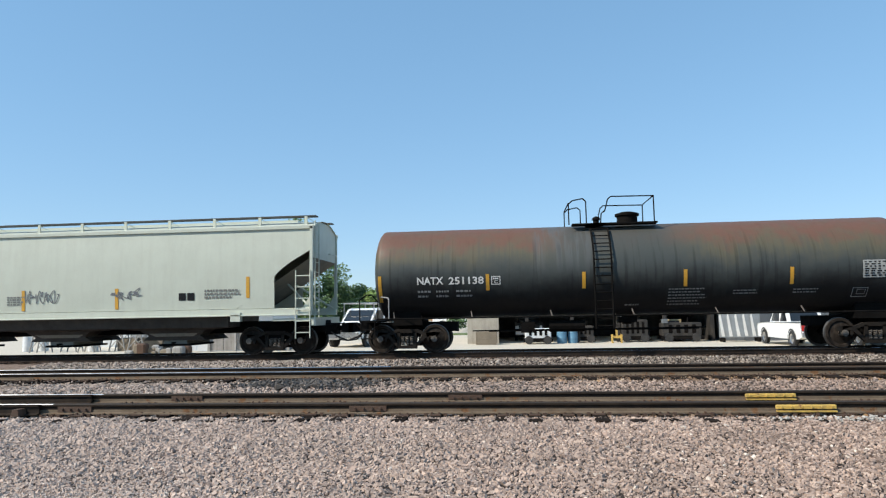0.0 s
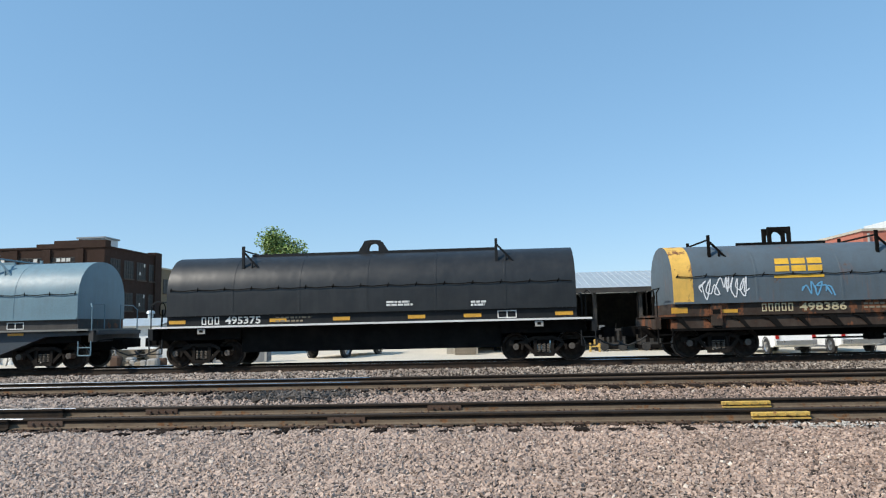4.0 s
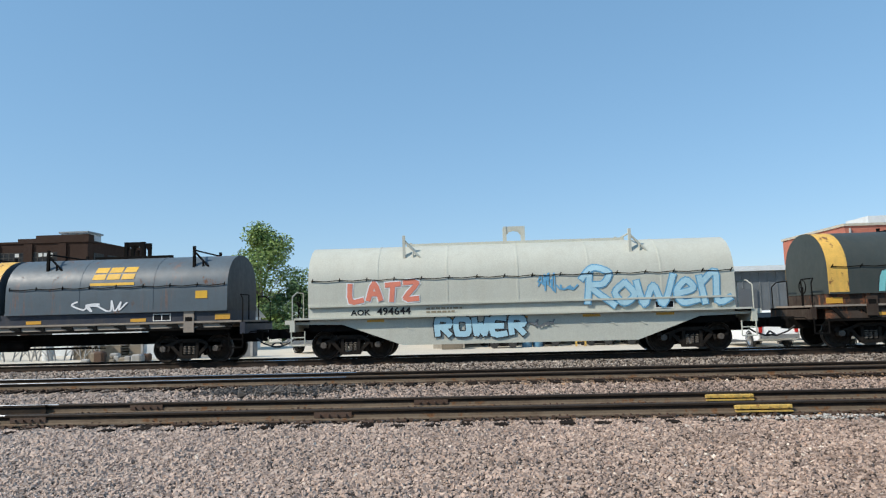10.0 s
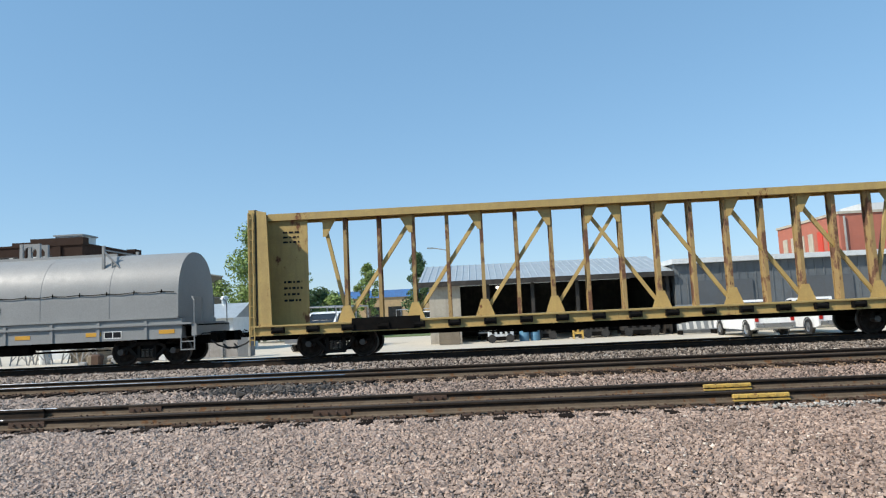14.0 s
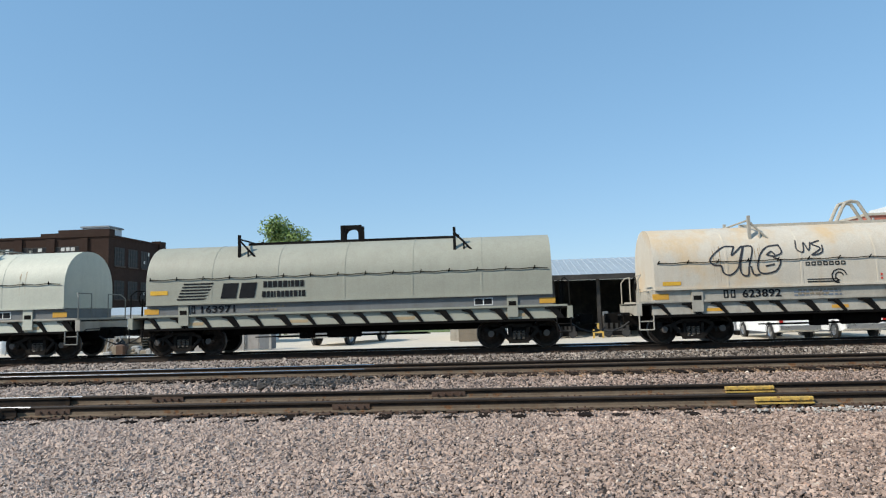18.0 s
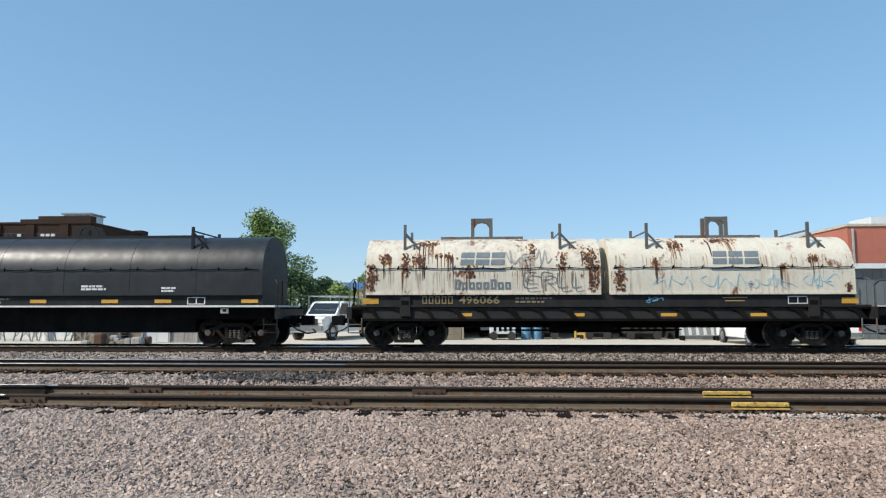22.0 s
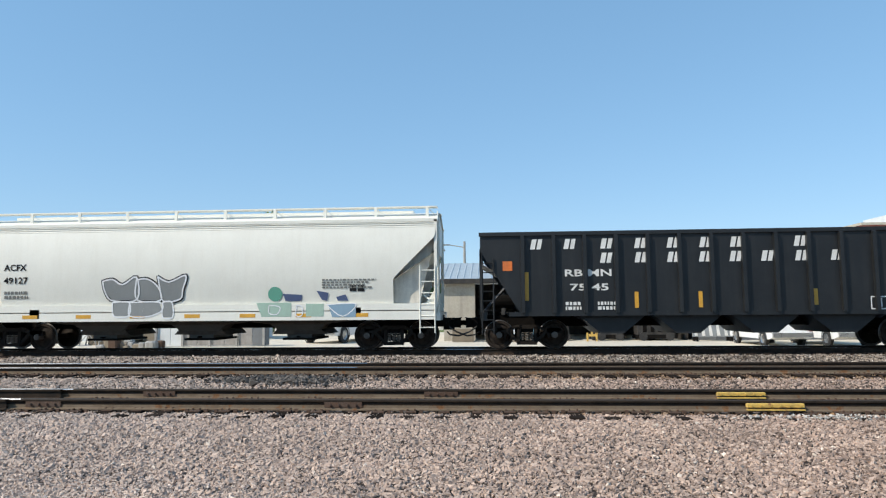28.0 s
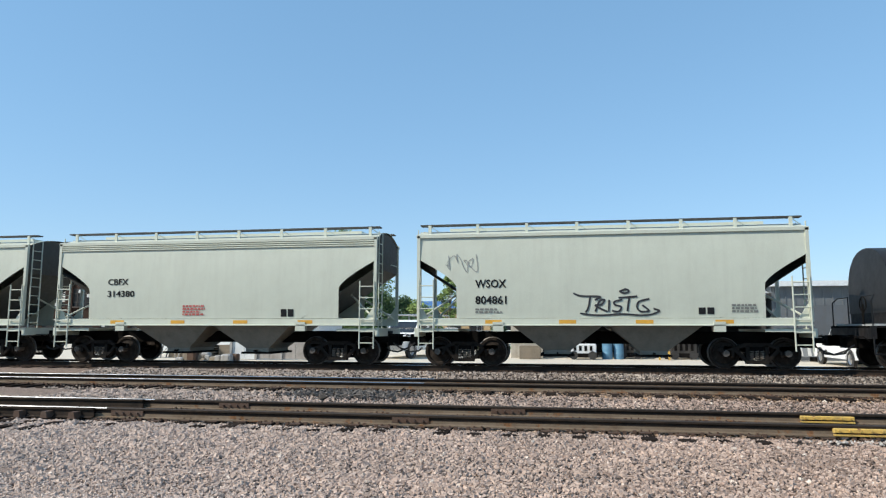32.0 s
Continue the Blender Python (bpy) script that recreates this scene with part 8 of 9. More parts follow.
    part("graffiti", decal([[(4.51, 1.47), (5.41, 1.51), (5.41, 1.08), (4.64, 1.08)]], sill, .012), SPRAY["dull_blue"], car, "dull blue sprayed block")
    part("graffiti_outline", decal(closed([[(2.57, 1.47), (2.92, 1.41), (2.83, 1.18), (2.57, 1.22)], [(3.48, 1.47), (3.65, 1.41), (3.65, 1.14), (3.45, 1.14)], [(4.46, 1.47), (5.41, 1.5), (4.98, 1.1)]], .03), sill, .012), SPRAY["white"], car, "white sprayed line")
    mark(car, "data_panel", rect(5.2, 5.42, 1.9, 2.1) + rect(5.46, 5.68, 1.9, 2.1), surf, DARK_MARK)
    car = bracket_car(-203.62, 13.58, 11.0, "493214")
    scribble(car, 0.4, 2.2, 1.86, 2.06, 121, "dull_blue", w=.03, loops=16)
    scribble(car, -2.65, -1.95, 1.83, 2.0, 122, "pale_grey", w=.02, loops=9)
    mark(car, "pale_oval", [[(4.0 + .16 * math.cos(.52 * k), 2.0 + .11 * math.sin(.52 * k)) for k in range(12)]], HS, mat("faint_oval_paint", (.2, .2, .195), rough=.7, dirt=.5), "faint pale oval mark")
    bracket_car(-220.12, 13.46, 11.1, "493159")
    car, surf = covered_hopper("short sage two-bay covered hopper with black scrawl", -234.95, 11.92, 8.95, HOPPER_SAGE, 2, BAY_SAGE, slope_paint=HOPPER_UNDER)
    mark(car, "owner_code", word("WSOX", -4.05, -3.05, 2.5, 2.77), surf, DARK_MARK)
    mark(car, "car_number", word("804861", -4.05, -3.05, 1.98, 2.25), surf, DARK_MARK)
    tag_lines = [[(-.95, 2.3), (-.7, 2.22), (-.15, 2.2), (-.3, 2.1)], [(-.45, 2.2), (-.52, 1.85), (-.6, 1.72)], [(-.3, 1.75), (-.18, 2.05), (-.02, 2.1), (-.12, 1.95), (-.3, 1.92), (.05, 1.74)], [(.12, 2.08), (.1, 1.75)],
                 [(.5, 2.1), (.28, 2.04), (.3, 1.94), (.48, 1.88), (.4, 1.74), (.22, 1.76)], [(.42, 2.16), (.95, 2.2)], [(.72, 2.18), (.66, 1.76)], [(1.3, 2.12), (1.02, 2.04), (.95, 1.88), (1.05, 1.74), (1.3, 1.76), (1.12, 1.92)],
                 [(.45, 2.36), (.62, 2.42), (.72, 2.36), (.58, 2.3), (.45, 2.36)], [(-.75, 1.68), (-.2, 1.62), (.5, 1.66), (1.2, 1.62), (1.6, 1.74), (1.45, 1.82)]]
    part("graffiti", decal(sum([stroke(smooth(p, 4), .055) for p in tag_lines], []), surf, .014), SPRAY["black"], car, "black sprayed scrawl")
    scribble(car, -5.0, -3.9, 3.0, 3.6, 96, "mid", surf, .02, 9)
    mark(car, "small_print", bars(-4.05, -3.2, 1.7, 1.85, 2, 5, chunk=.2) + bars(3.7, 4.6, 1.7, 1.95, 3, 6, chunk=.2), surf, mat("grey_marking", (.2, .2, .18), rough=.6))
    mark(car, "data_panel", rect(2.75, 2.95, 1.65, 1.85) + rect(3.0, 3.2, 1.65, 1.85), surf, DARK_MARK)
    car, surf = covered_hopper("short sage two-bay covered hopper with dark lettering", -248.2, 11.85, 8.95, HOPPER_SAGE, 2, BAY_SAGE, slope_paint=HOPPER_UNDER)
    for k in range(3):
        part("roof_rib", M().rod((-5.85, -1.53, 4.1 - .07 * k), (5.85, -1.53, 4.1 - .07 * k), .022, 6), HOPPER_SAGE, car)
    mark(car, "owner_code", word("CBFX", -3.9, -3.1, 2.72, 2.94), surf, DARK_MARK)
    mark(car, "car_number", word("314380", -3.9, -2.85, 2.3, 2.52), surf, DARK_MARK)
    mark(car, "small_print", bars(-1.0, -.1, 1.65, 2.0, 4, 3, chunk=.5), surf, mat("red_print", (.5, .1, .08), rough=.6))
    mark(car, "data_panel", rect(2.6, 2.8, 1.6, 1.85) + rect(2.85, 3.05, 1.6, 1.85), surf, DARK_MARK)
    covered_hopper("short sage two-bay covered hopper", -261.4, 11.9, 8.95, HOPPER_SAGE, 2, BAY_SAGE, slope_paint=HOPPER_UNDER)


build_train()
ENDS = sleeper_ends(RAIL_A - 0.64, 0.515, 3) + sleeper_ends(RAIL_C - 0.66, 0.515, 4)
stones("near_ballast", "loose crushed stones of pink and grey granite ballast", [(-6.2, 5.0, 5.4, 7.3, 34000, 0.0185), (-8.8, 7.0, 7.1, 9.95, 64000, 0.0198), (-9.5, 7.6, 9.9, 10.75, 20000, 0.021)], 1, STONE, True, ENDS)
stones("track_ballast", "rust-dusted ballast stones between the sleepers", [(-11, 9.5, 10.7, 13.4, 19000, 0.029), (-14, 12.5, 16.3, 19.5, 25000, 0.031)], 2, BROWN_STONE, False, ENDS)
stones("middle_ballast", "pinkish grey ballast stones between the tracks", [(-12.5, 11, 13.2, 16.6, 30000, 0.029)], 3)
stones("far_ballast", "grey ballast stones along the main track", [(-16, 15, 19.4, 21.6, 20000, 0.034)], 4, GREY_STONE)
stones("chalky_ballast", "ballast dusted white beside the yellow rail joint", [(3.7, 6.3, 10.2, 10.75, 340, 0.024)], 5, WHITE_STONE)
stones("oily_ballast", "dark oil-soaked ballast stones beside the middle track", [(-6.6, -3.2, 15.2, 16.9, 1400, 0.06)], 6, OILY_STONE)
DUST = mat("pale_pink_dust", (0.40, 0.325, 0.275), rough=0.95, dirt=0.4, streak=0, scale=3, bump=0.8, fine=0.25, grime=(0.27, 0.21, 0.17), spec=0.1, bump_scale=40)


def dust_drift():
    """Fine dust that fills the gaps between the stones of the foreground and thins out into the ballast."""
    rnd = random.Random(31)
    rows = []
    for j in range(26):
        y = 4.6 + 0.09 * j
        row = []
        for i in range(90):
            x = -7.4 + 0.085 * i
            fade = min(1.0, (6.55 + 0.12 * math.sin(2.3 * x) - y) / 0.7, (x + 7.4) / 0.4, (y - 4.8) / 0.3, (-0.1 - x) / 1.4 + 0.25 * math.sin(3 * y))
            row.append((x, y, height(x, y) - 0.016 + 0.03 * max(-0.4, fade) + rnd.uniform(-0.004, 0.004)))
        rows.append(row)
    tagged(part("dust_drift", M().skin(rows), DUST, smooth=True), "pale pinkish dust drifted between the foreground stones", "dust", kind="structure")


dust_drift()
stones("sandy_gravel", "fine pale sandy gravel in the foreground", [(-6.6, -1.4, 5.2, 6.8, 2950, 0.011)], 7, mat("pale_sand_grain", (0.62, 0.5, 0.42), rough=0.95, dirt=0.3, streak=0, island=0.3))


# ---- beyond the tracks ----
LOT_Z = height(0, 26.4)
BROWN_BRICK = mat("dark_brown_brick", (0.037, 0.0205, 0.0145), rough=0.9, spec=0.2, dirt=0.5, streak=0.3, grime=(0.028, 0.017, 0.013), bump=0.4, scale=0.6)
TAN_BRICK = mat("tan_brick", (0.20, 0.15, 0.09), rough=0.9, dirt=0.3, streak=0.2, bump=0.3, scale=0.6)
RED_BRICK = mat("painted_red_brick", (0.44, 0.145, 0.095), rough=0.85, dirt=0.3, streak=0.3, bump=0.3, grime=(0.26, 0.1, 0.075), scale=0.6)
STONE_TRIM = mat("pale_stone_coping", (0.50, 0.45, 0.36), rough=0.85)
SILL = mat("sooty_stone_sill", (0.06, 0.042, 0.032), rough=0.85)
WINDOW_DARK = mat("dusty_window_glass", (0.012, 0.014, 0.016), rough=0.35, dirt=0.3, streak=0.1, spec=0.2)
WINDOW_PALE = mat("boarded_pale_pane", (0.55, 0.55, 0.52), rough=0.6)
WHITE_METAL = mat("white_sheet_metal", (0.66, 0.68, 0.68), rough=0.5, dirt=0.2, streak=0.25, grime=(0.4, 0.38, 0.34))
DARK_METAL = mat("slate_sheet_metal", (0.13, 0.145, 0.155), rough=0.6, dirt=0.3, streak=0.3)
GREY_METAL = mat("grey_sheet_metal", (0.27, 0.29, 0.30), rough=0.55, dirt=0.25, streak=0.3)
ROOF_METAL = mat("galvanised_roof", (0.50, 0.54, 0.55), rough=0.42, metal=0.35, dirt=0.2, streak=0.15)
CONCRETE = mat("weathered_concrete", (0.36, 0.35, 0.33), rough=0.9, dirt=0.4, streak=0.4)
PINE = mat("bare_timber", (0.22, 0.18, 0.13), rough=0.85, dirt=0.3)
BARK = mat("grey_bark", (0.12, 0.095, 0.075), rough=0.95, dirt=0.4, bump=0.6)
LEAF = mat("spring_leaves", (0.2, 0.275, 0.075), rough=0.6, dirt=0.2, streak=0, island=0.45, fine=0.3, grime=(0.03, 0.07, 0.015), spec=0.35)
LEAF_DARK = mat("dark_leaves", (0.075, 0.13, 0.045), rough=0.6, dirt=0.2, streak=0, island=0.45, fine=0.3, grime=(0.02, 0.05, 0.015), spec=0.35)
GRASS = mat("rough_grass", (0.13, 0.18, 0.05), rough=0.95, dirt=0.4, streak=0, scale=1, fine=0.4)
CAR_WHITE = mat("white_car_paint", (0.85, 0.85, 0.83), rough=0.25, dirt=0.08, streak=0.05, bump=0)
TYRE = mat("tyre_rubber", (0.022, 0.022, 0.022), rough=0.85, dirt=0.3, streak=0)
CHROME = mat("dull_chrome", (0.5, 0.5, 0.5), rough=0.3, metal=0.9, dirt=0.2, streak=0)
CAR_GLASS = mat("tinted_car_glass", (0.02, 0.024, 0.028), rough=0.08, dirt=0, streak=0, bump=0, spec=0.7)
TAIL_RED = mat("red_lamp_lens", (0.4, 0.02, 0.015), rough=0.25, dirt=0, streak=0)
MACHINE = mat("dark_yard_machinery", (0.018, 0.016, 0.014), rough=0.7, dirt=0.5)
BLUE_DRUM = mat("blue_plastic_drum", (0.10, 0.24, 0.36), rough=0.45)
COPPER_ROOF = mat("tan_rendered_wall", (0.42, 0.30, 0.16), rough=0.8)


def window_front(parent, x, y, z, w, h, cols, rows, seed):
    """A steel factory window in a wall that faces the tracks: set-back glazing bars, some panes pale."""
    rnd = random.Random(seed)
    win = part("window", M().box(x, x + w, y - 0.02, y + 0.02, z, z + h), WINDOW_DARK, parent)
    fr = M()
    for k in range(cols + 1):
        fr.box(x + w * k / cols - 0.05, x + w * k / cols + 0.05, y - 0.06, y - 0.021, z, z + h)
    for k in range(rows + 1):
        fr.box(x, x + w, y - 0.055, y - 0.022, z + h * k / rows - 0.04, z + h * k / rows + 0.04)
    part("window_frame", fr, MACHINE, win)
    for _ in range(rnd.choice((2, 3, 4, 5))):
        c, r = rnd.randrange(cols), rnd.randrange(rows)
        part("pane", M().box(x + w * c / cols + .07, x + w * (c + 1) / cols - .07, y - 0.035, y - 0.024, z + h * r / rows + .07, z + h * (r + 1) / rows - .07), WINDOW_PALE, win, "pale boarded pane")
    part("window_sill", M().box(x - 0.1, x + w + 0.1, y - 0.18, y - 0.023, z - 0.15, z), SILL, win)


def window_side(parent, x, y, z, w, h, cols, rows, seed):
    """The same in a wall that faces along +x (or -x with a negative step)."""
    s = 1 if x > parent["mid"] else -1
    win = part("window", M().box(x - 0.02, x + 0.02, y, y + w, z, z + h), WINDOW_DARK, parent)
    fr = M()
    for k in range(cols + 1):
        fr.box(min(x + s * .021, x + s * .06), max(x + s * .021, x + s * .06), y + w * k / cols - 0.05, y + w * k / cols + 0.05, z, z + h)
    for k in range(rows + 1):
        fr.box(min(x + s * .022, x + s * .055), max(x + s * .022, x + s * .055), y, y + w, z + h * k / rows - 0.04, z + h * k / rows + 0.04)
    part("window_frame", fr, MACHINE, win)
    rnd = random.Random(seed)
    for _ in range(rnd.choice((0, 1, 1, 2))):
        c, r = rnd.randrange(cols), rnd.randrange(rows)
        part("pane", M().box(min(x + s * .024, x + s * .035), max(x + s * .024, x + s * .035), y + w * c / cols + .07, y + w * (c + 1) / cols - .07, z + h * r / rows + .07, z + h * (r + 1) / rows - .07), WINDOW_PALE, win, "pale boarded pane")
    part("window_sill", M().box(min(x + s * .023, x + s * .18), max(x + s * .023, x + s * .18), y - 0.1, y + w + 0.1, z - 0.15, z), SILL, win)


def shell(b, x0, x1, y0, y1, z0, z1, wall, coping):
    part("wall", M().box(x0, x1, y0, y1, z0, z1), wall, b)
    part("coping", M().box(x0 - 0.12, x1 + 0.12, y0 - 0.12, y1 + 0.12, z1, z1 + 0.22), coping, b)


def build_factories():
    b = thing("factory_building", "three-storey dark brown brick factory with steel windows and parapet", "building")
    b["mid"] = -70
    x1, y0, y1 = -45.5, 75.0, 88.0
    shell(b, -100, x1, y0, y1, LOT_Z, 11.4, BROWN_BRICK, BROWN_BRICK)
    # raised corner piers and a stepped parapet
    part("parapet", M().box(x1 - 6.2, x1 + 0.15, y0 - 0.15, y0 + 1.0, 11.4, 12.3), BROWN_BRICK, b)
    part("parapet", M().box(x1 - 8.4, x1 - 6.2, y0 - 0.13, y0 + 1.0, 11.4, 11.95), BROWN_BRICK, b)
    part("pier", M().box(x1 - 0.9, x1 + 0.25, y1 - 1.5, y1 + 0.2, LOT_Z, 11.95), BROWN_BRICK, b)
    for k in range(13):
        x = x1 - 3.0 - 4.1 * k
        part("pier", M().box(x - 0.5, x + 0.5, y0 - 0.22, y0, LOT_Z, 11.3), BROWN_BRICK, b)
        for j, z in enumerate((8.1, 4.0, 0.3)):
            window_front(b, x - 3.6, y0 - 0.01, z, 3.1, 2.2, 5, 4, 100 + k * 3 + j)
    for k in range(4):
        for z in (8.0, 4.0, 0.3):
            window_side(b, x1 + 0.01, y0 + 1.2 + 3.0 * k, z, 2.1, 2.2, 4, 4, 200 + k)
    part("roof_house", M().box(-52.0, -48.6, 80, 83, 11.5, 13.2), WHITE_METAL, b)
    part("roof_house_cap", M().box(-52.2, -48.4, 79.8, 83.2, 13.2, 13.4), GREY_METAL, b)
    b = thing("factory_building", "long low tan brick factory wing with bands of windows", "building")
    b["mid"] = -70
    shell(b, -100, -45.6, 88.2, 118, LOT_Z, 9.9, TAN_BRICK, STONE_TRIM)
    for k in range(7):
        for z in (6.6, 2.4):
            window_side(b, -45.59, 89.4 + 4.0 * k, z, 3.2, 1.9, 4, 3, 300 + k)
    b = thing("brick_warehouse", "red painted brick warehouse with bricked-up arched windows", "building")
    b["mid"] = 45
    shell(b, 32.2, 70, 60, 72, LOT_Z, 8.6, RED_BRICK, STONE_TRIM)
    for k in range(6):
        y = 61.2 + 1.75 * k
        pale = k >= 2
        part("window", M().box(32.12, 32.2, y, y + 0.9, 5.4, 7.4), STONE_TRIM if pale else RED_MARK, b, "bricked-up window")
        part("window_sill", M().box(32.02, 32.2, y - 0.1, y + 1.0, 5.22, 5.4), STONE_TRIM, b)
    part("downpipe", M().rod((32.6, 59.88, LOT_Z), (32.6, 59.88, 8.4), 0.1), CONCRETE, b)
    part("roof_vent", M().box(34.5, 44, 60.4, 64, 8.8, 9.5), WHITE_METAL, b)
    # far shop with a blue fascia
    b = thing("shop_building", "far low tan shop with a blue fascia", "building")
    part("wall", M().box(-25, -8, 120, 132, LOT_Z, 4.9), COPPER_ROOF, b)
    part("fascia", M().box(-25.2, -7.8, 119.7, 132.2, 4.9, 6.2), mat("blue_fascia", (0.08, 0.22, 0.52), rough=0.5), b)
    for k in range(4):
        part("window", M().box(-24 + 4 * k, -21.6 + 4 * k, 119.85, 120.02, 0.8, 3.2), WINDOW_DARK, b)


def build_barn():
    b = thing("open_shed", "long open-fronted storage shed with a pale ribbed metal roof", "shed")
    x0, x1, y0, y1 = -2.9, 11.6, 41.0, 52.0
    eave, ridge = 3.35, 4.75
    part("roof", M().skin([[(x0 - 0.6, y0 - 0.7, eave), (x1 + 0.2, y0 - 0.7, eave)], [(x0 - 0.6, (y0 + y1) / 2, ridge), (x1 + 0.2, (y0 + y1) / 2, ridge)], [(x0 - 0.6, y1, eave), (x1 + 0.2, y1, eave)]]), ROOF_METAL, b)
    for k in range(36):
        x = x0 - 0.5 + 0.42 * k
        part("roof_rib", M().add([(x, y0 - 0.7, eave + .005), (x + .05, y0 - 0.7, eave + .045), (x + .1, y0 - 0.7, eave + .005), (x, (y0 + y1) / 2, ridge + .005), (x + .05, (y0 + y1) / 2, ridge + .045), (x + .1, (y0 + y1) / 2, ridge + .005)], [(0, 1, 4, 3), (1, 2, 5, 4), (0, 2, 1)]), ROOF_METAL, b)
    part("fascia", M().box(x0 - 0.6, x1 + 0.2, y0 - 0.74, y0 - 0.66, eave - 0.28, eave + 0.02), MACHINE, b)
    part("end_wall", M().box(x0, x0 + 1.9, y0 - 0.3, y0 - 0.1, LOT_Z, eave - 0.05), mat("pale_block_wall", (0.42, 0.38, 0.31), rough=0.9, dirt=0.3), b, "pale block end wall")
    part("end_wall", M().box(x0, x0 + 0.2, y0 - 0.1, y1, LOT_Z, eave - 0.05), CONCRETE, b)
    part("back_wall", M().box(x0, x1, y1 - 0.9, y1 - 0.7, LOT_Z, eave + 0.1), MACHINE, b)
    part("end_wall", M().box(x1 - 0.2, x1, y0, y1 - 0.9, LOT_Z, eave - 0.02), MACHINE, b)
    part("gable", M().add([(x1 - .1, y0, eave - .02), (x1 - .1, y1 - .9, eave - .02), (x1 - .1, (y0 + y1) / 2, ridge - .03)], [(0, 1, 2)]), MACHINE, b)
    part("gable", M().add([(x0 + .1, y0, eave - .05), (x0 + .1, y1 - .9, eave - .05), (x0 + .1, (y0 + y1) / 2, ridge - .03)], [(0, 1, 2)]), CONCRETE, b)
    for k in range(5):
        x = x0 + 3.6 + 2.7 * k
        part("post", M().box(x - 0.1, x + 0.1, y0 - 0.2, y0, LOT_Z, eave - 0.1), MACHINE, b)
    b = thing("metal_warehouse", "low grey metal-clad warehouse with a white roof edge", "shed")
    part("wall", M().box(11.9, 34, 40.6, 54, LOT_Z, 3.75), DARK_METAL, b)
    for k in range(44):
        part("wall_rib", M().box(12.1 + 0.5 * k, 12.16 + 0.5 * k, 40.56, 40.6, LOT_Z, 3.7), DARK_METAL, b)
    part("roof", M().box(11.7, 34.3, 40.2, 54.4, 3.76, 4.05), WHITE_METAL, b)
    for x in (13.2, 19.0):
        part("door", M().box(x, x + 3.2, 40.5, 40.56, LOT_Z, 2.7), mat("dark_roller_door", (0.1, 0.11, 0.12), rough=0.6), b, "dark roller door")
    # striped gate panel beside the shed
    g = thing("striped_barrier", "grey and white diagonally striped barrier panel", "barrier", (11.4, 39.2, LOT_Z))
    part("panel", M().box(0, 2.2, -0.04, 0.04, 0.25, 1.7), GREY_METAL, g)
    for k in range(5):
        part("stripe", M().slab([(0.1 + .42 * k, .3), (0.28 + .42 * k, .3), (0.08 + .42 * k, 1.65), (-0.02 + .42 * k + .02, 1.4)], -0.05, -0.041), WHITE_LINE, g)
    for x in (0.15, 2.05):
        part("foot", M().box(x - .05, x + .05, -.4, .4, 0, 0.25), IRON, g)


def tree(label, x, y, h, spread, leaf, seed, base=1.6, leaves=5200, size=0.3, conic=False):
    """Tapered trunk, forked limbs, and a crown of many small leaves in loose clumps."""
    rnd = random.Random(seed)
    t = thing("tree", label, "tree", (x, y, LOT_Z))
    trunk = M()
    pts = [Vector((0, 0, 0))]
    for k in range(1, 6):
        pts.append(Vector((rnd.uniform(-.15, .15) * k * .4, rnd.uniform(-.15, .15) * k * .4, h * 0.16 * k)))
    for k in range(5):
        trunk.rod(pts[k], pts[k + 1], h * 0.021 * (1 - k * 0.17), 8, h * 0.021 * (1 - (k + 1) * 0.17))
    part("trunk", trunk, BARK, t)
    clumps = []
    for k in range(26):
        u = (k + rnd.random()) / 26
        z = base + (h - base) * u
        wide = spread * ((1 - u) * 0.9 + 0.08 if conic else math.sin(math.pi * min(1, 0.16 + u * 0.86)) ** 0.8)
        a = rnd.uniform(0, 6.28)
        r = wide * rnd.uniform(0.35, 1.0)
        c = Vector((r * math.cos(a), r * math.sin(a), min(z, h - 0.4)))
        clumps.append((c, spread * rnd.uniform(0.22, 0.4)))
        start = pts[min(4, max(1, int(u * 4.5)))]
        limb = M().rod(start, start.lerp(c, 0.55) + Vector((0, 0, 0.15)), h * 0.006, 5, h * 0.004).rod(start.lerp(c, 0.55) + Vector((0, 0, 0.15)), c, h * 0.004, 5, h * 0.0015)
        part("limb", limb, BARK, t)
    clumps.append((Vector((0, 0, h - spread * 0.22)), spread * 0.25))
    m = M()
    for k in range(leaves):
        c, r = clumps[rnd.randrange(len(clumps))]
        d = Vector((rnd.gauss(0, 1), rnd.gauss(0, 1), rnd.gauss(0, 1))).normalized() * r * rnd.random() ** 0.45
        p = c + Vector((d.x, d.y, d.z * 0.85))
        u = Vector((rnd.gauss(0, 1), rnd.gauss(0, 1), rnd.gauss(0, .6))).normalized()
        v = u.orthogonal().normalized()
        s = size * rnd.uniform(0.5, 1.1)
        m.add([tuple(p - u * s * .5), tuple(p + v * s * .32), tuple(p + u * s * .5), tuple(p - v * s * .32)], [(0, 1, 2, 3)])
    part("crown", m, leaf, t, "crown of small fresh green leaves" if leaf is LEAF else "crown of dark green leaves")
    return t


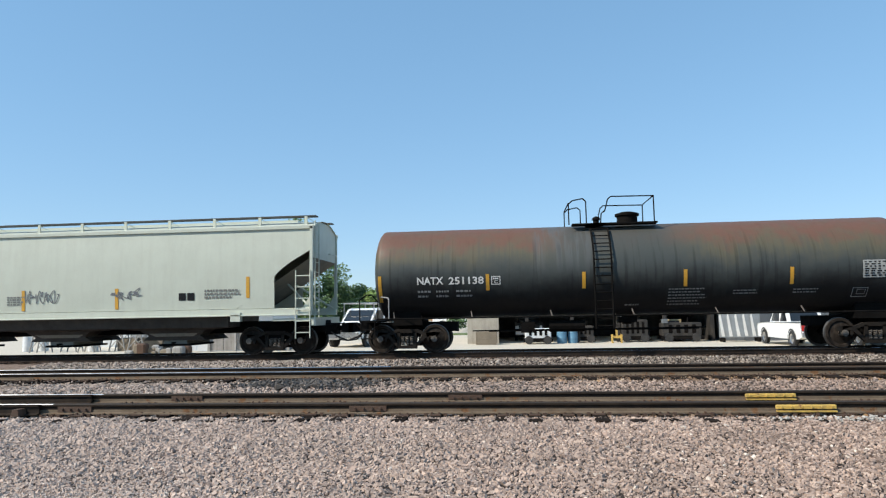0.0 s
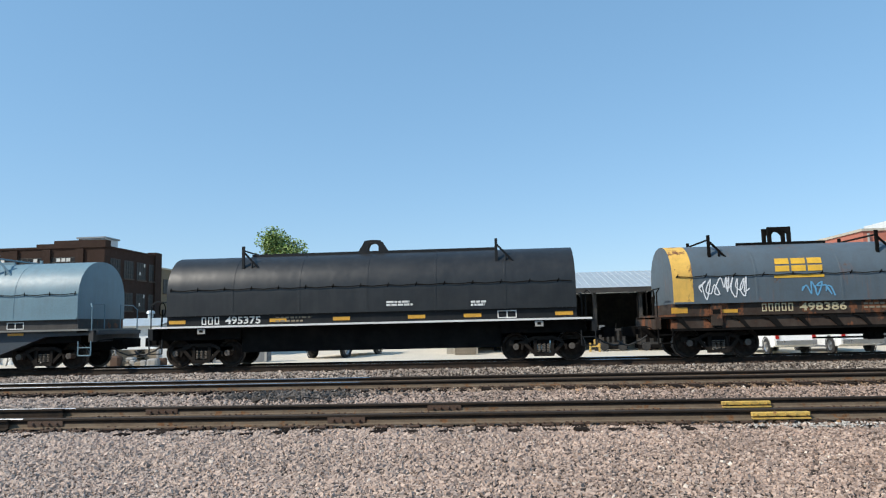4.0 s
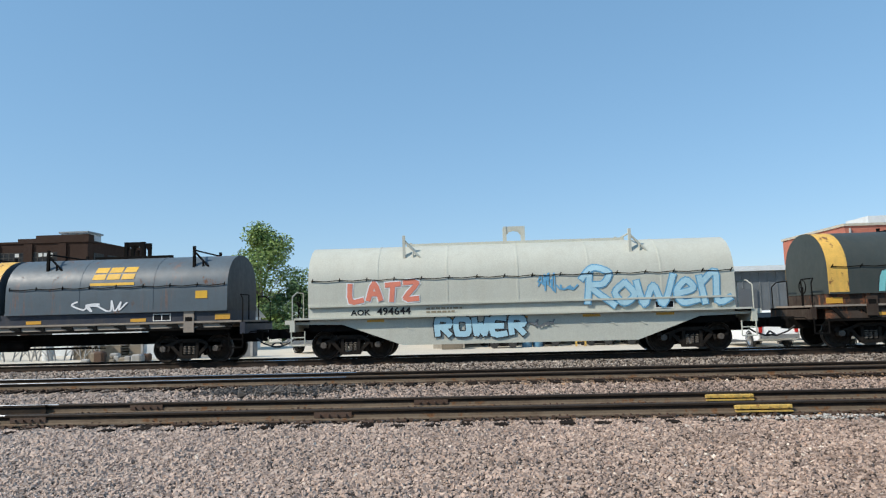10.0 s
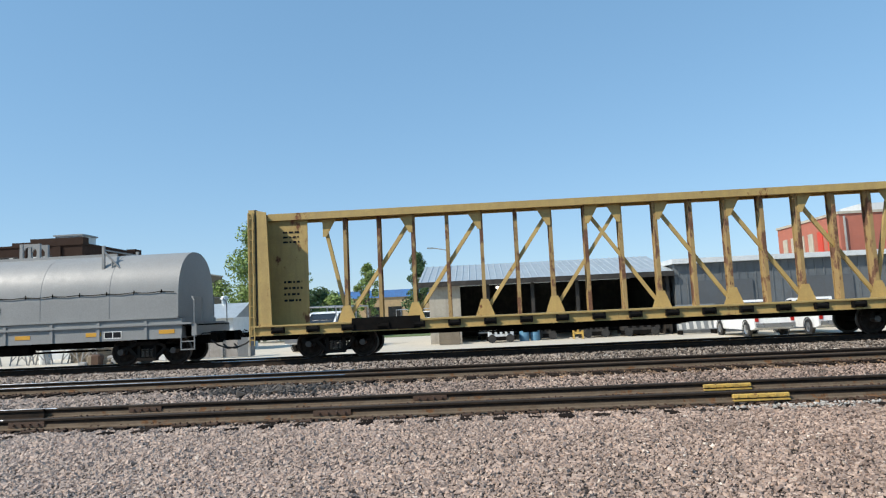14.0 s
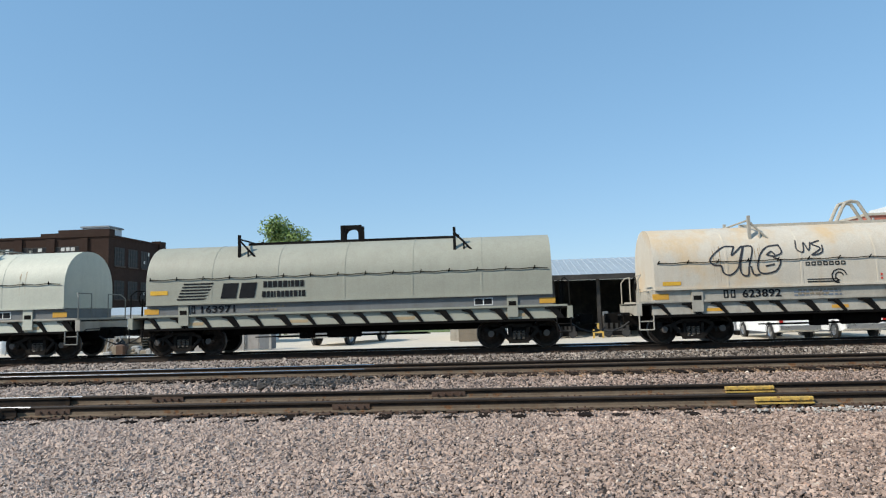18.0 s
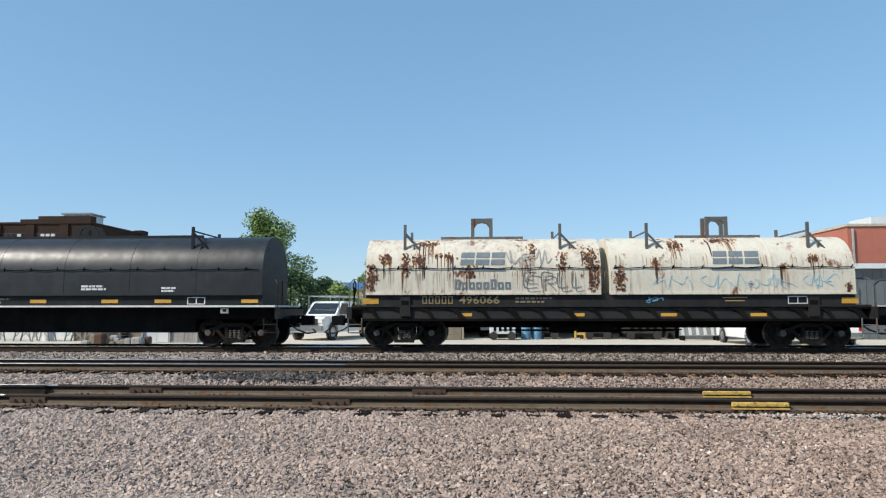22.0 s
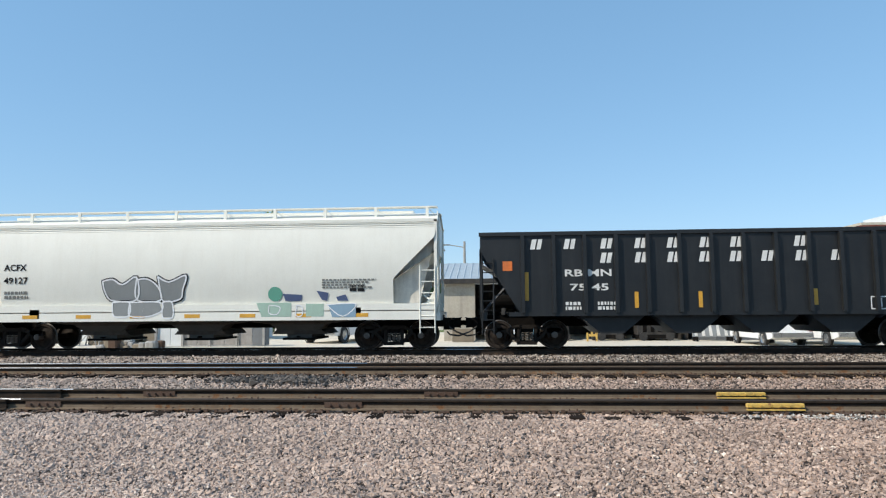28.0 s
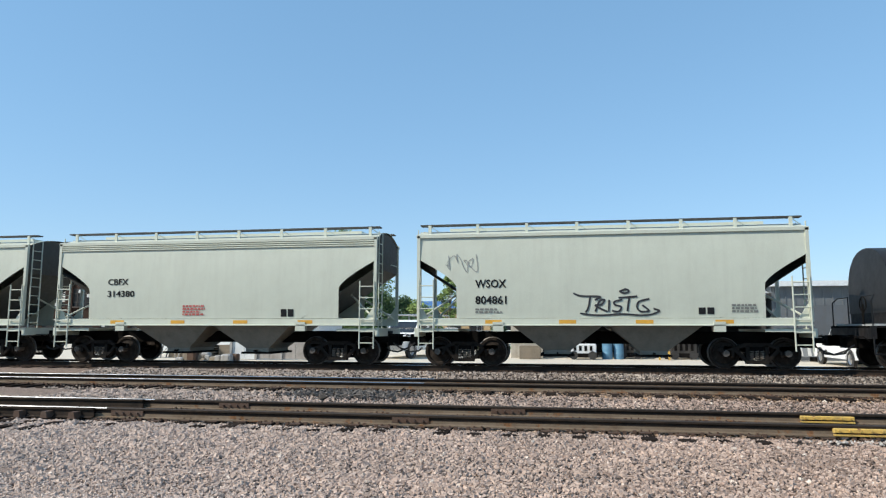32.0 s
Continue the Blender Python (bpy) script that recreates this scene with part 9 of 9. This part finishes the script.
def pickup(label, x, y, turn, rack=False, paint=CAR_WHITE):
    """A crew-cab pickup; its nose points along its own -x."""
    t = thing("pickup_truck", label, "pickup truck", (x, y, LOT_Z), "parked pickups", turn)
    t.scale = (1.2, 1.2, 1.2) if rack else (0.95, 0.95, 0.95)
    prof = [(-2.9, 0.38), (-2.95, 0.95), (-2.8, 1.12), (-1.35, 1.2), (2.85, 1.2), (2.9, 0.5), (2.5, 0.4), (2.35, 0.38)]
    body = M()
    w = 0.98
    rows = []
    for yy, inset in ((-w + .04, .0), (-w, .05), (w, .05), (w - .04, 0)):
        rows.append([(px, yy, pz) for px, pz in prof])
    body.skin(rows, True)
    n = len(prof)
    body.f.append(tuple(range(n)))
    body.f.append(tuple(range(4 * n - 1, 3 * n - 1, -1)))
    part("body", body, paint, t)
    cab = [(-1.4, 1.2), (-0.75, 1.82), (-0.4, 1.9), (0.75, 1.9), (1.05, 1.22)]
    part("cab", M().slab(cab, -0.84, 0.84), paint, t)
    for e in (-1, 1):
        for a, b in (((-1.15, 1.25), (-0.05, 1.25)), ((0.02, 1.25), (0.92, 1.25))):
            top = [(max(a[0] + .4, a[0]), 1.78), (b[0] - (.0 if b[0] < .5 else .2), 1.8)]
            part("side_window", M().slab([a, b, top[1], top[0]], e * 0.845 - 0.005, e * 0.845 + 0.005), CAR_GLASS, t)
    part("windscreen", M().add([(-1.36, -.76, 1.26), (-1.36, .76, 1.26), (-.8, .7, 1.8), (-.8, -.7, 1.8)], [(0, 1, 2, 3)]), CAR_GLASS, t)
    part("rear_window", M().add([(1.06, -.7, 1.26), (1.06, .7, 1.26), (.82, .66, 1.78), (.82, -.66, 1.78)], [(0, 1, 2, 3)]), CAR_GLASS, t)
    part("bed", M().box(1.15, 2.8, -0.85, 0.85, 1.202, 1.21), TYRE, t)
    part("rear_bumper", M().box(2.86, 3.05, -0.93, 0.93, 0.5, 0.72), CHROME, t)
    part("front_bumper", M().box(-3.05, -2.9, -0.93, 0.93, 0.45, 0.72), CHROME, t)
    part("grille", M().box(-2.99, -2.94, -0.7, 0.7, 0.74, 1.05), MACHINE, t)
    for e in (-1, 1):
        part("tail_lamp", M().box(2.87, 2.92, e * .86 - .08, e * .86 + .08, .8, 1.15), TAIL_RED, t)
        part("headlamp", M().box(-2.98, -2.93, e * .8 - .14, e * .8 + .14, .84, 1.05), WHITE_LINE, t)
        for wx in (-1.95, 1.75):
            part("wheel_arch", M().lathe_y([(e * (w + .004), .48), (e * (w + .012), .48), (e * (w + .012), .41)], wx, .42, 18), TYRE, t)
            whl = part("wheel", M().lathe_y([(e * .78, .12), (e * .78, .36), (e * .8, .40), (e * .97, .40), (e * .99, .37), (e * .99, .25)], wx, .40, 18), TYRE, t)
            part("rim", M().lathe_y([(e * .985, .25), (e * .95, .2), (e * .97, .08), (e * .97, .001)], wx, .40, 14), CHROME, whl)
    if rack:
        m = M()
        for xx in (1.2, 2.75, -1.1):
            for e in (-1, 1):
                m.rod((xx, e * .85, 1.2), (xx, e * .85, 2.15), .03)
            m.rod((xx, -.85, 2.15), (xx, .85, 2.15), .03)
        m.rod((-1.1, -.85, 2.15), (2.75, -.85, 2.15), .03).rod((-1.1, .85, 2.15), (2.75, .85, 2.15), .03)
        part("ladder_rack", m, CHROME, t)
    return t


MACHINE_GREY = mat("slate_grey_cabinet", (0.15, 0.16, 0.17), rough=0.6, dirt=0.3)


def build_yard():
    s = thing("shed_lamp", "glowing round lamp hanging in the open shed", "lamp", (1.4, 44, 3.0))
    part("bulb", M().lathe_z([(-.1, .01), (-.07, .09), (0, .12), (.07, .08), (.1, .02)], 0, 0, 14), glow("lamp_glow", (1, .95, .85), 3), s, smooth=True)
    part("stem", M().rod((0, 0, .12), (0, 0, .9), .02), IRON, s)
    pickup("white pickup truck parked on the pale yard", 13.9, 35.0, -90)
    pickup("white pickup truck parked nose out beside another", 16.9, 35.1, -90)
    pickup("white pickup truck with a steel ladder rack", -9.1, 41.3, 75, True)
    pickup("dark pickup truck parked nose out in the open shed", 0.9, 46.6, 90, False, MACHINE)
    pickup("white crew pickup parked far back by the trees", -12.5, 78, 190)
    pickup("white work truck with a rack parked far back", -6.5, 82, 170, True)
    # low grey fence of panels with a gate
    f = thing("panel_fence", "grey weathered timber and metal panel fence", "fence", (0, 0, LOT_Z))
    for k in range(8):
        part("panel", M().box(-18.2 + .76 * k, -17.47 + .76 * k, 35.4, 35.46 if k < 7 else 36.0, 0.05, 1.25 + (k % 3) * .04), WHITE_METAL if k < 2 else MACHINE_GREY if k == 7 else mat("grey_weathered_boards", (.32, .30, .28), rough=.9, dirt=.4, streak=.5), f)
    for k in range(5):
        part("post", M().box(-18.3 + 1.5 * k, -18.18 + 1.5 * k, 35.3, 35.42, 0, 1.4), CONCRETE, f)
    # small pale sheds
    for x, y, w, d, h, r in ((-25.0, 45, 6.0, 5, 2.2, 0.5), (-18.9, 46.5, 5.2, 5, 2.25, 1.0)):
        s = thing("yard_shed", "small pale shed with a low light metal roof", "shed", (x, y, LOT_Z), "yard sheds")
        part("wall", M().slab([(-w / 2, 0), (w / 2, 0), (w / 2, h), (-w / 2, h)], -d / 2, d / 2), WHITE_METAL, s)
        part("roof", M().skin([[(-w / 2 - .3, -d / 2 - .4, h - .05), (w / 2 + .3, -d / 2 - .4, h - .05)], [(-w / 2 - .3, 0, h + r), (w / 2 + .3, 0, h + r)], [(-w / 2 - .3, d / 2 + .4, h - .05), (w / 2 + .3, d / 2 + .4, h - .05)]]), ROOF_METAL, s)
        part("gable", M().add([(w / 2, -d / 2, h), (w / 2, d / 2, h), (w / 2, 0, h + r - .03)], [(0, 1, 2)]), GREY_METAL, s)
        part("door", M().box(-.5, .5, -d / 2 - .05, -d / 2, 0, 2.0), GREY_METAL, s)
        part("roof_vent", M().lathe_z([(h + .2, .18), (h + r + .3, .18), (h + r + .32, .3), (h + r + .5, .22), (h + r + .55, .02)], w * .2, 0, 12), ROOF_METAL, s)
    # trestles, pallets, drums and tanks
    for k in range(5):
        x = -27.5 + 1.5 * k
        s = thing("steel_trestle", "grey steel trestle frame stacked in the yard", "trestle", (x, 36.5 + (k % 2) * .6, LOT_Z), "steel trestles")
        for e in (-1, 1):
            part("leg", M().rod((-.5, e * .3, 0), (-.25, e * .3, 1.15), .04).rod((.5, e * .3, 0), (.25, e * .3, 1.15), .04), CONCRETE, s)
            part("brace", M().rod((-.45, e * .3, .2), (.3, e * .3, 1.0), .025).rod((.45, e * .3, .2), (-.3, e * .3, 1.0), .025), CONCRETE, s)
        part("beam", M().box(-.4, .4, -.35, .35, 1.12, 1.22), CONCRETE, s)
    for k, (x, y) in enumerate(((-22.5, 37.5), (-20.8, 37.2), (-19.4, 37.8), (-1.7, 39.6))):
        s = thing("pallet_stack", "stack of bare timber pallets", "pallets", (x, y, LOT_Z), "pallet stacks")
        for j in range(5):
            part("pallet", M().box(-.6, .6, -.5, .5, .02 + j * .15, .05 + j * .15).box(-.6, .6, -.5, -.4, .05 + j * .15, .14 + j * .15).box(-.6, .6, .4, .5, .05 + j * .15, .14 + j * .15).box(-.6, .6, -.5, .5, .14 + j * .15, .165 + j * .15), PINE, s)
    for k, (x, y, c) in enumerate(((-29.5, 38, 0), (-28.7, 38.3, 0), (2.7, 40.0, 1), (3.35, 40.2, 1), (-24.6, 37.0, 0))):
        s = thing("steel_drum", "blue plastic drum standing in the yard" if c else "white steel drum standing in the yard", "drum", (x, y, LOT_Z), "drums")
        part("barrel", M().lathe_z([(0, .001), (0, .29), (.3, .29), (.31, .3), (.33, .29), (.6, .29), (.61, .3), (.63, .29), (.9, .29), (.9, .001)], 0, 0, 16), BLUE_DRUM if c else WHITE_METAL, s, smooth=True)
        part("bung", M().rod((.15, 0, .9), (.15, 0, .93), .04), MACHINE, s)
    for k, (x, y, w, h, label, m_) in enumerate(((4.0, 40.9, 1.2, 1.0, "dark compressor on a skid in the open shed", MACHINE), (7.0, 40.9, 1.5, 1.3, "dark generator under the shed roof", MACHINE), (9.6, 40.6, 2.2, 1.1, "dark flat trailer parked under the shed", MACHINE), (1.3, 39.7, 1.5, .9, "white chest-like pump set beside the shed", WHITE_METAL))):
        s = thing("yard_machine", label, "machine", (x, y, LOT_Z), "yard machines")
        part("housing", M().cbox(-w / 2, w / 2, -.5, .5, .35, h, .05), m_, s)
        for q in (-.5, .5):
            part("skid", M().box(-w / 2 - .1, w / 2 + .1, q - .05, q + .05, .12, .35), IRON, s)
        for q in range(4):
            part("louvre", M().box(-w * .35 + w * .2 * q, -w * .25 + w * .2 * q, -.52, -.5, .5, h - .12), IRON, s)
        part("control_box", M().cbox(-w / 2 - .02, -w / 2 + .3, -.56, -.3, h - .02, h + .22, .02), DARK_METAL, s)
        for e in (-1, 1):
            part("wheel", M().lathe_y([(-.62, .01), (-.62, .24), (-.5, .24), (-.5, .01)], e * w * .35, .24, 14), TYRE, s)
        part("exhaust", M().rod((w * .2, 0, h), (w * .2, 0, h + .3), .04), IRON, s)
    s = thing("pallet_jack_frame", "yellow painted steel stand by the shed", "stand", (5.8, 39.6, LOT_Z))
    for e in (-.26, .26):
        part("upright", M().box(e - .045, e + .045, -.1, .1, 0, .5), YELLOW_IRON, s)
    part("crossbar", M().box(-.3, .3, -.08, .08, .28, .42), YELLOW_IRON, s)
    part("mast", M().box(-.05, .05, -.06, .06, .42, .86), YELLOW_IRON, s)
    part("grip", M().rod((-.16, 0, .86), (.16, 0, .86), .035), MACHINE, s)
    s = thing("utility_cart", "tan utility cart parked inside the open shed", "cart", (9.35, 41.9, LOT_Z))
    tan = mat("tan_cart_paint", (.5, .38, .2), rough=.5, dirt=.2)
    part("body", M().cbox(-.5, .5, -.7, .7, .3, .75, .06), tan, s)
    part("cab_frame", M().box(-.48, -.4, -.6, -.5, .75, 1.2).box(.4, .48, -.6, -.5, .75, 1.2).box(-.5, .5, -.62, .5, 1.2, 1.28), tan, s)
    part("windscreen", M().box(-.4, .4, -.58, -.56, .76, 1.19), CAR_GLASS, s)
    for e in (-.4, .4):
        part("headlamp", M().rod((e, -.71, .55), (e, -.68, .55), .08, 10), WHITE_LINE, s)
        for q in (-.45, .45):
            part("wheel", M().lathe_x([(e - .08, .01), (e - .08, .2), (e + .08, .2), (e + .08, .01)], q, .2, 14), TYRE, s)
    s = thing("scrap_pile", "heap of broken concrete and rusty scrap", "scrap", (-19.0, 34.6, LOT_Z))
    rnd = random.Random(9)
    for k in range(26):
        a, b = rnd.uniform(-1.6, 1.6), rnd.uniform(-.6, .6)
        q = rnd.uniform(.12, .3)
        part("rubble", M().cbox(a - q, a + q, b - q, b + q, 0, q * rnd.uniform(.8, 2.2), q * .3), rnd.choice((CONCRETE, RUSTY, PINE)), s)
    # poles
    for x, y, h in ((-2.6, 66, 8.7), (-4.0, 70, 6.0)):
        s = thing("utility_pole", "tall grey utility pole with a lamp arm", "pole", (x, y, LOT_Z), "poles")
        part("pole", M().rod((0, 0, 0), (0, 0, h), .17, 10, .11), CONCRETE, s)
        part("arm", M().rod((0, 0, h - .6), (-1.6, 0, h - .3), .05), CONCRETE, s)
        part("lamp_head", M().box(-2.1, -1.5, -.14, .14, h - .38, h - .26), GREY_METAL, s)


def build_green():
    tree("tall leafy green tree in full spring leaf behind the yard", -20.0, 60, 10.4, 4.3, LEAF, 5, 1.0, 14000, .3)
    tree("narrow dark conical tree behind the yard", -6.2, 72, 8.6, 2.3, LEAF_DARK, 6, .8, 6500, .3, True)
    tree("slender pale green tree far behind the yard", -15.6, 96, 9.6, 2.0, LEAF, 7, 2.5, 4200, .34)
    tree("small green tree beside the brick building", -15.5, 66, 4.8, 2.6, LEAF_DARK, 8, .6, 5200, .3)
    tree("small green tree far beyond the yard", -31.5, 92, 6.5, 3.2, LEAF, 9, .8, 5000, .36)
    for k, (x, y, h, s) in enumerate(((-26, 150, 7, 5), (-36, 155, 7.5, 5), (-14, 158, 6.5, 5), (-4, 160, 6, 4.5), (8, 165, 6, 5), (22, 168, 6.5, 5))):
        tree("distant green tree on the skyline", x, y, h, s, LEAF_DARK, 20 + k, .4, 2400, .6)
    tree("dense green shrub behind the yard", -16.3, 58, 5.0, 3.0, LEAF_DARK, 31, .2, 6500, .3)
    tree("low dense green shrub behind the yard", -12.9, 60, 4.0, 2.5, LEAF, 32, .2, 5000, .3)
    g = M().box(-9.5, -1.5, 58, 64, LOT_Z, LOT_Z + 0.05)
    tagged(part("lawn", g, GRASS), "strip of rough grass at the back of the yard", "grass", kind="stuff")


build_factories()
build_barn()
build_green()
build_yard()


def motions():
    """The train rolls along its track, and every wheelset turns with it."""
    times = [0.0, 1.0, 2.0, 3.0] + [t * 1.0 for t in range(4, 32)] + [32.0]
    for car in TRAIN:
        a = car["along"]
        walk(car, [(t, pose(a + rolled(t), TRAIN_Y, TRAIN_Z)) for t in times])
    first = WHEELSETS[0]
    start = rolled(0.0)
    walk(first, [(k / FPS, pose(0, 0, 0, 0, math.degrees((rolled(k / FPS) - start) / 0.461), 0)) for k in range(32 * FPS + 1)])
    keys = first.animation_data
    for w in WHEELSETS[1:]:
        w.rotation_mode = "QUATERNION"
        own = w.animation_data_create()
        own.action = keys.action
        own.action_slot = keys.action_slot


motions()
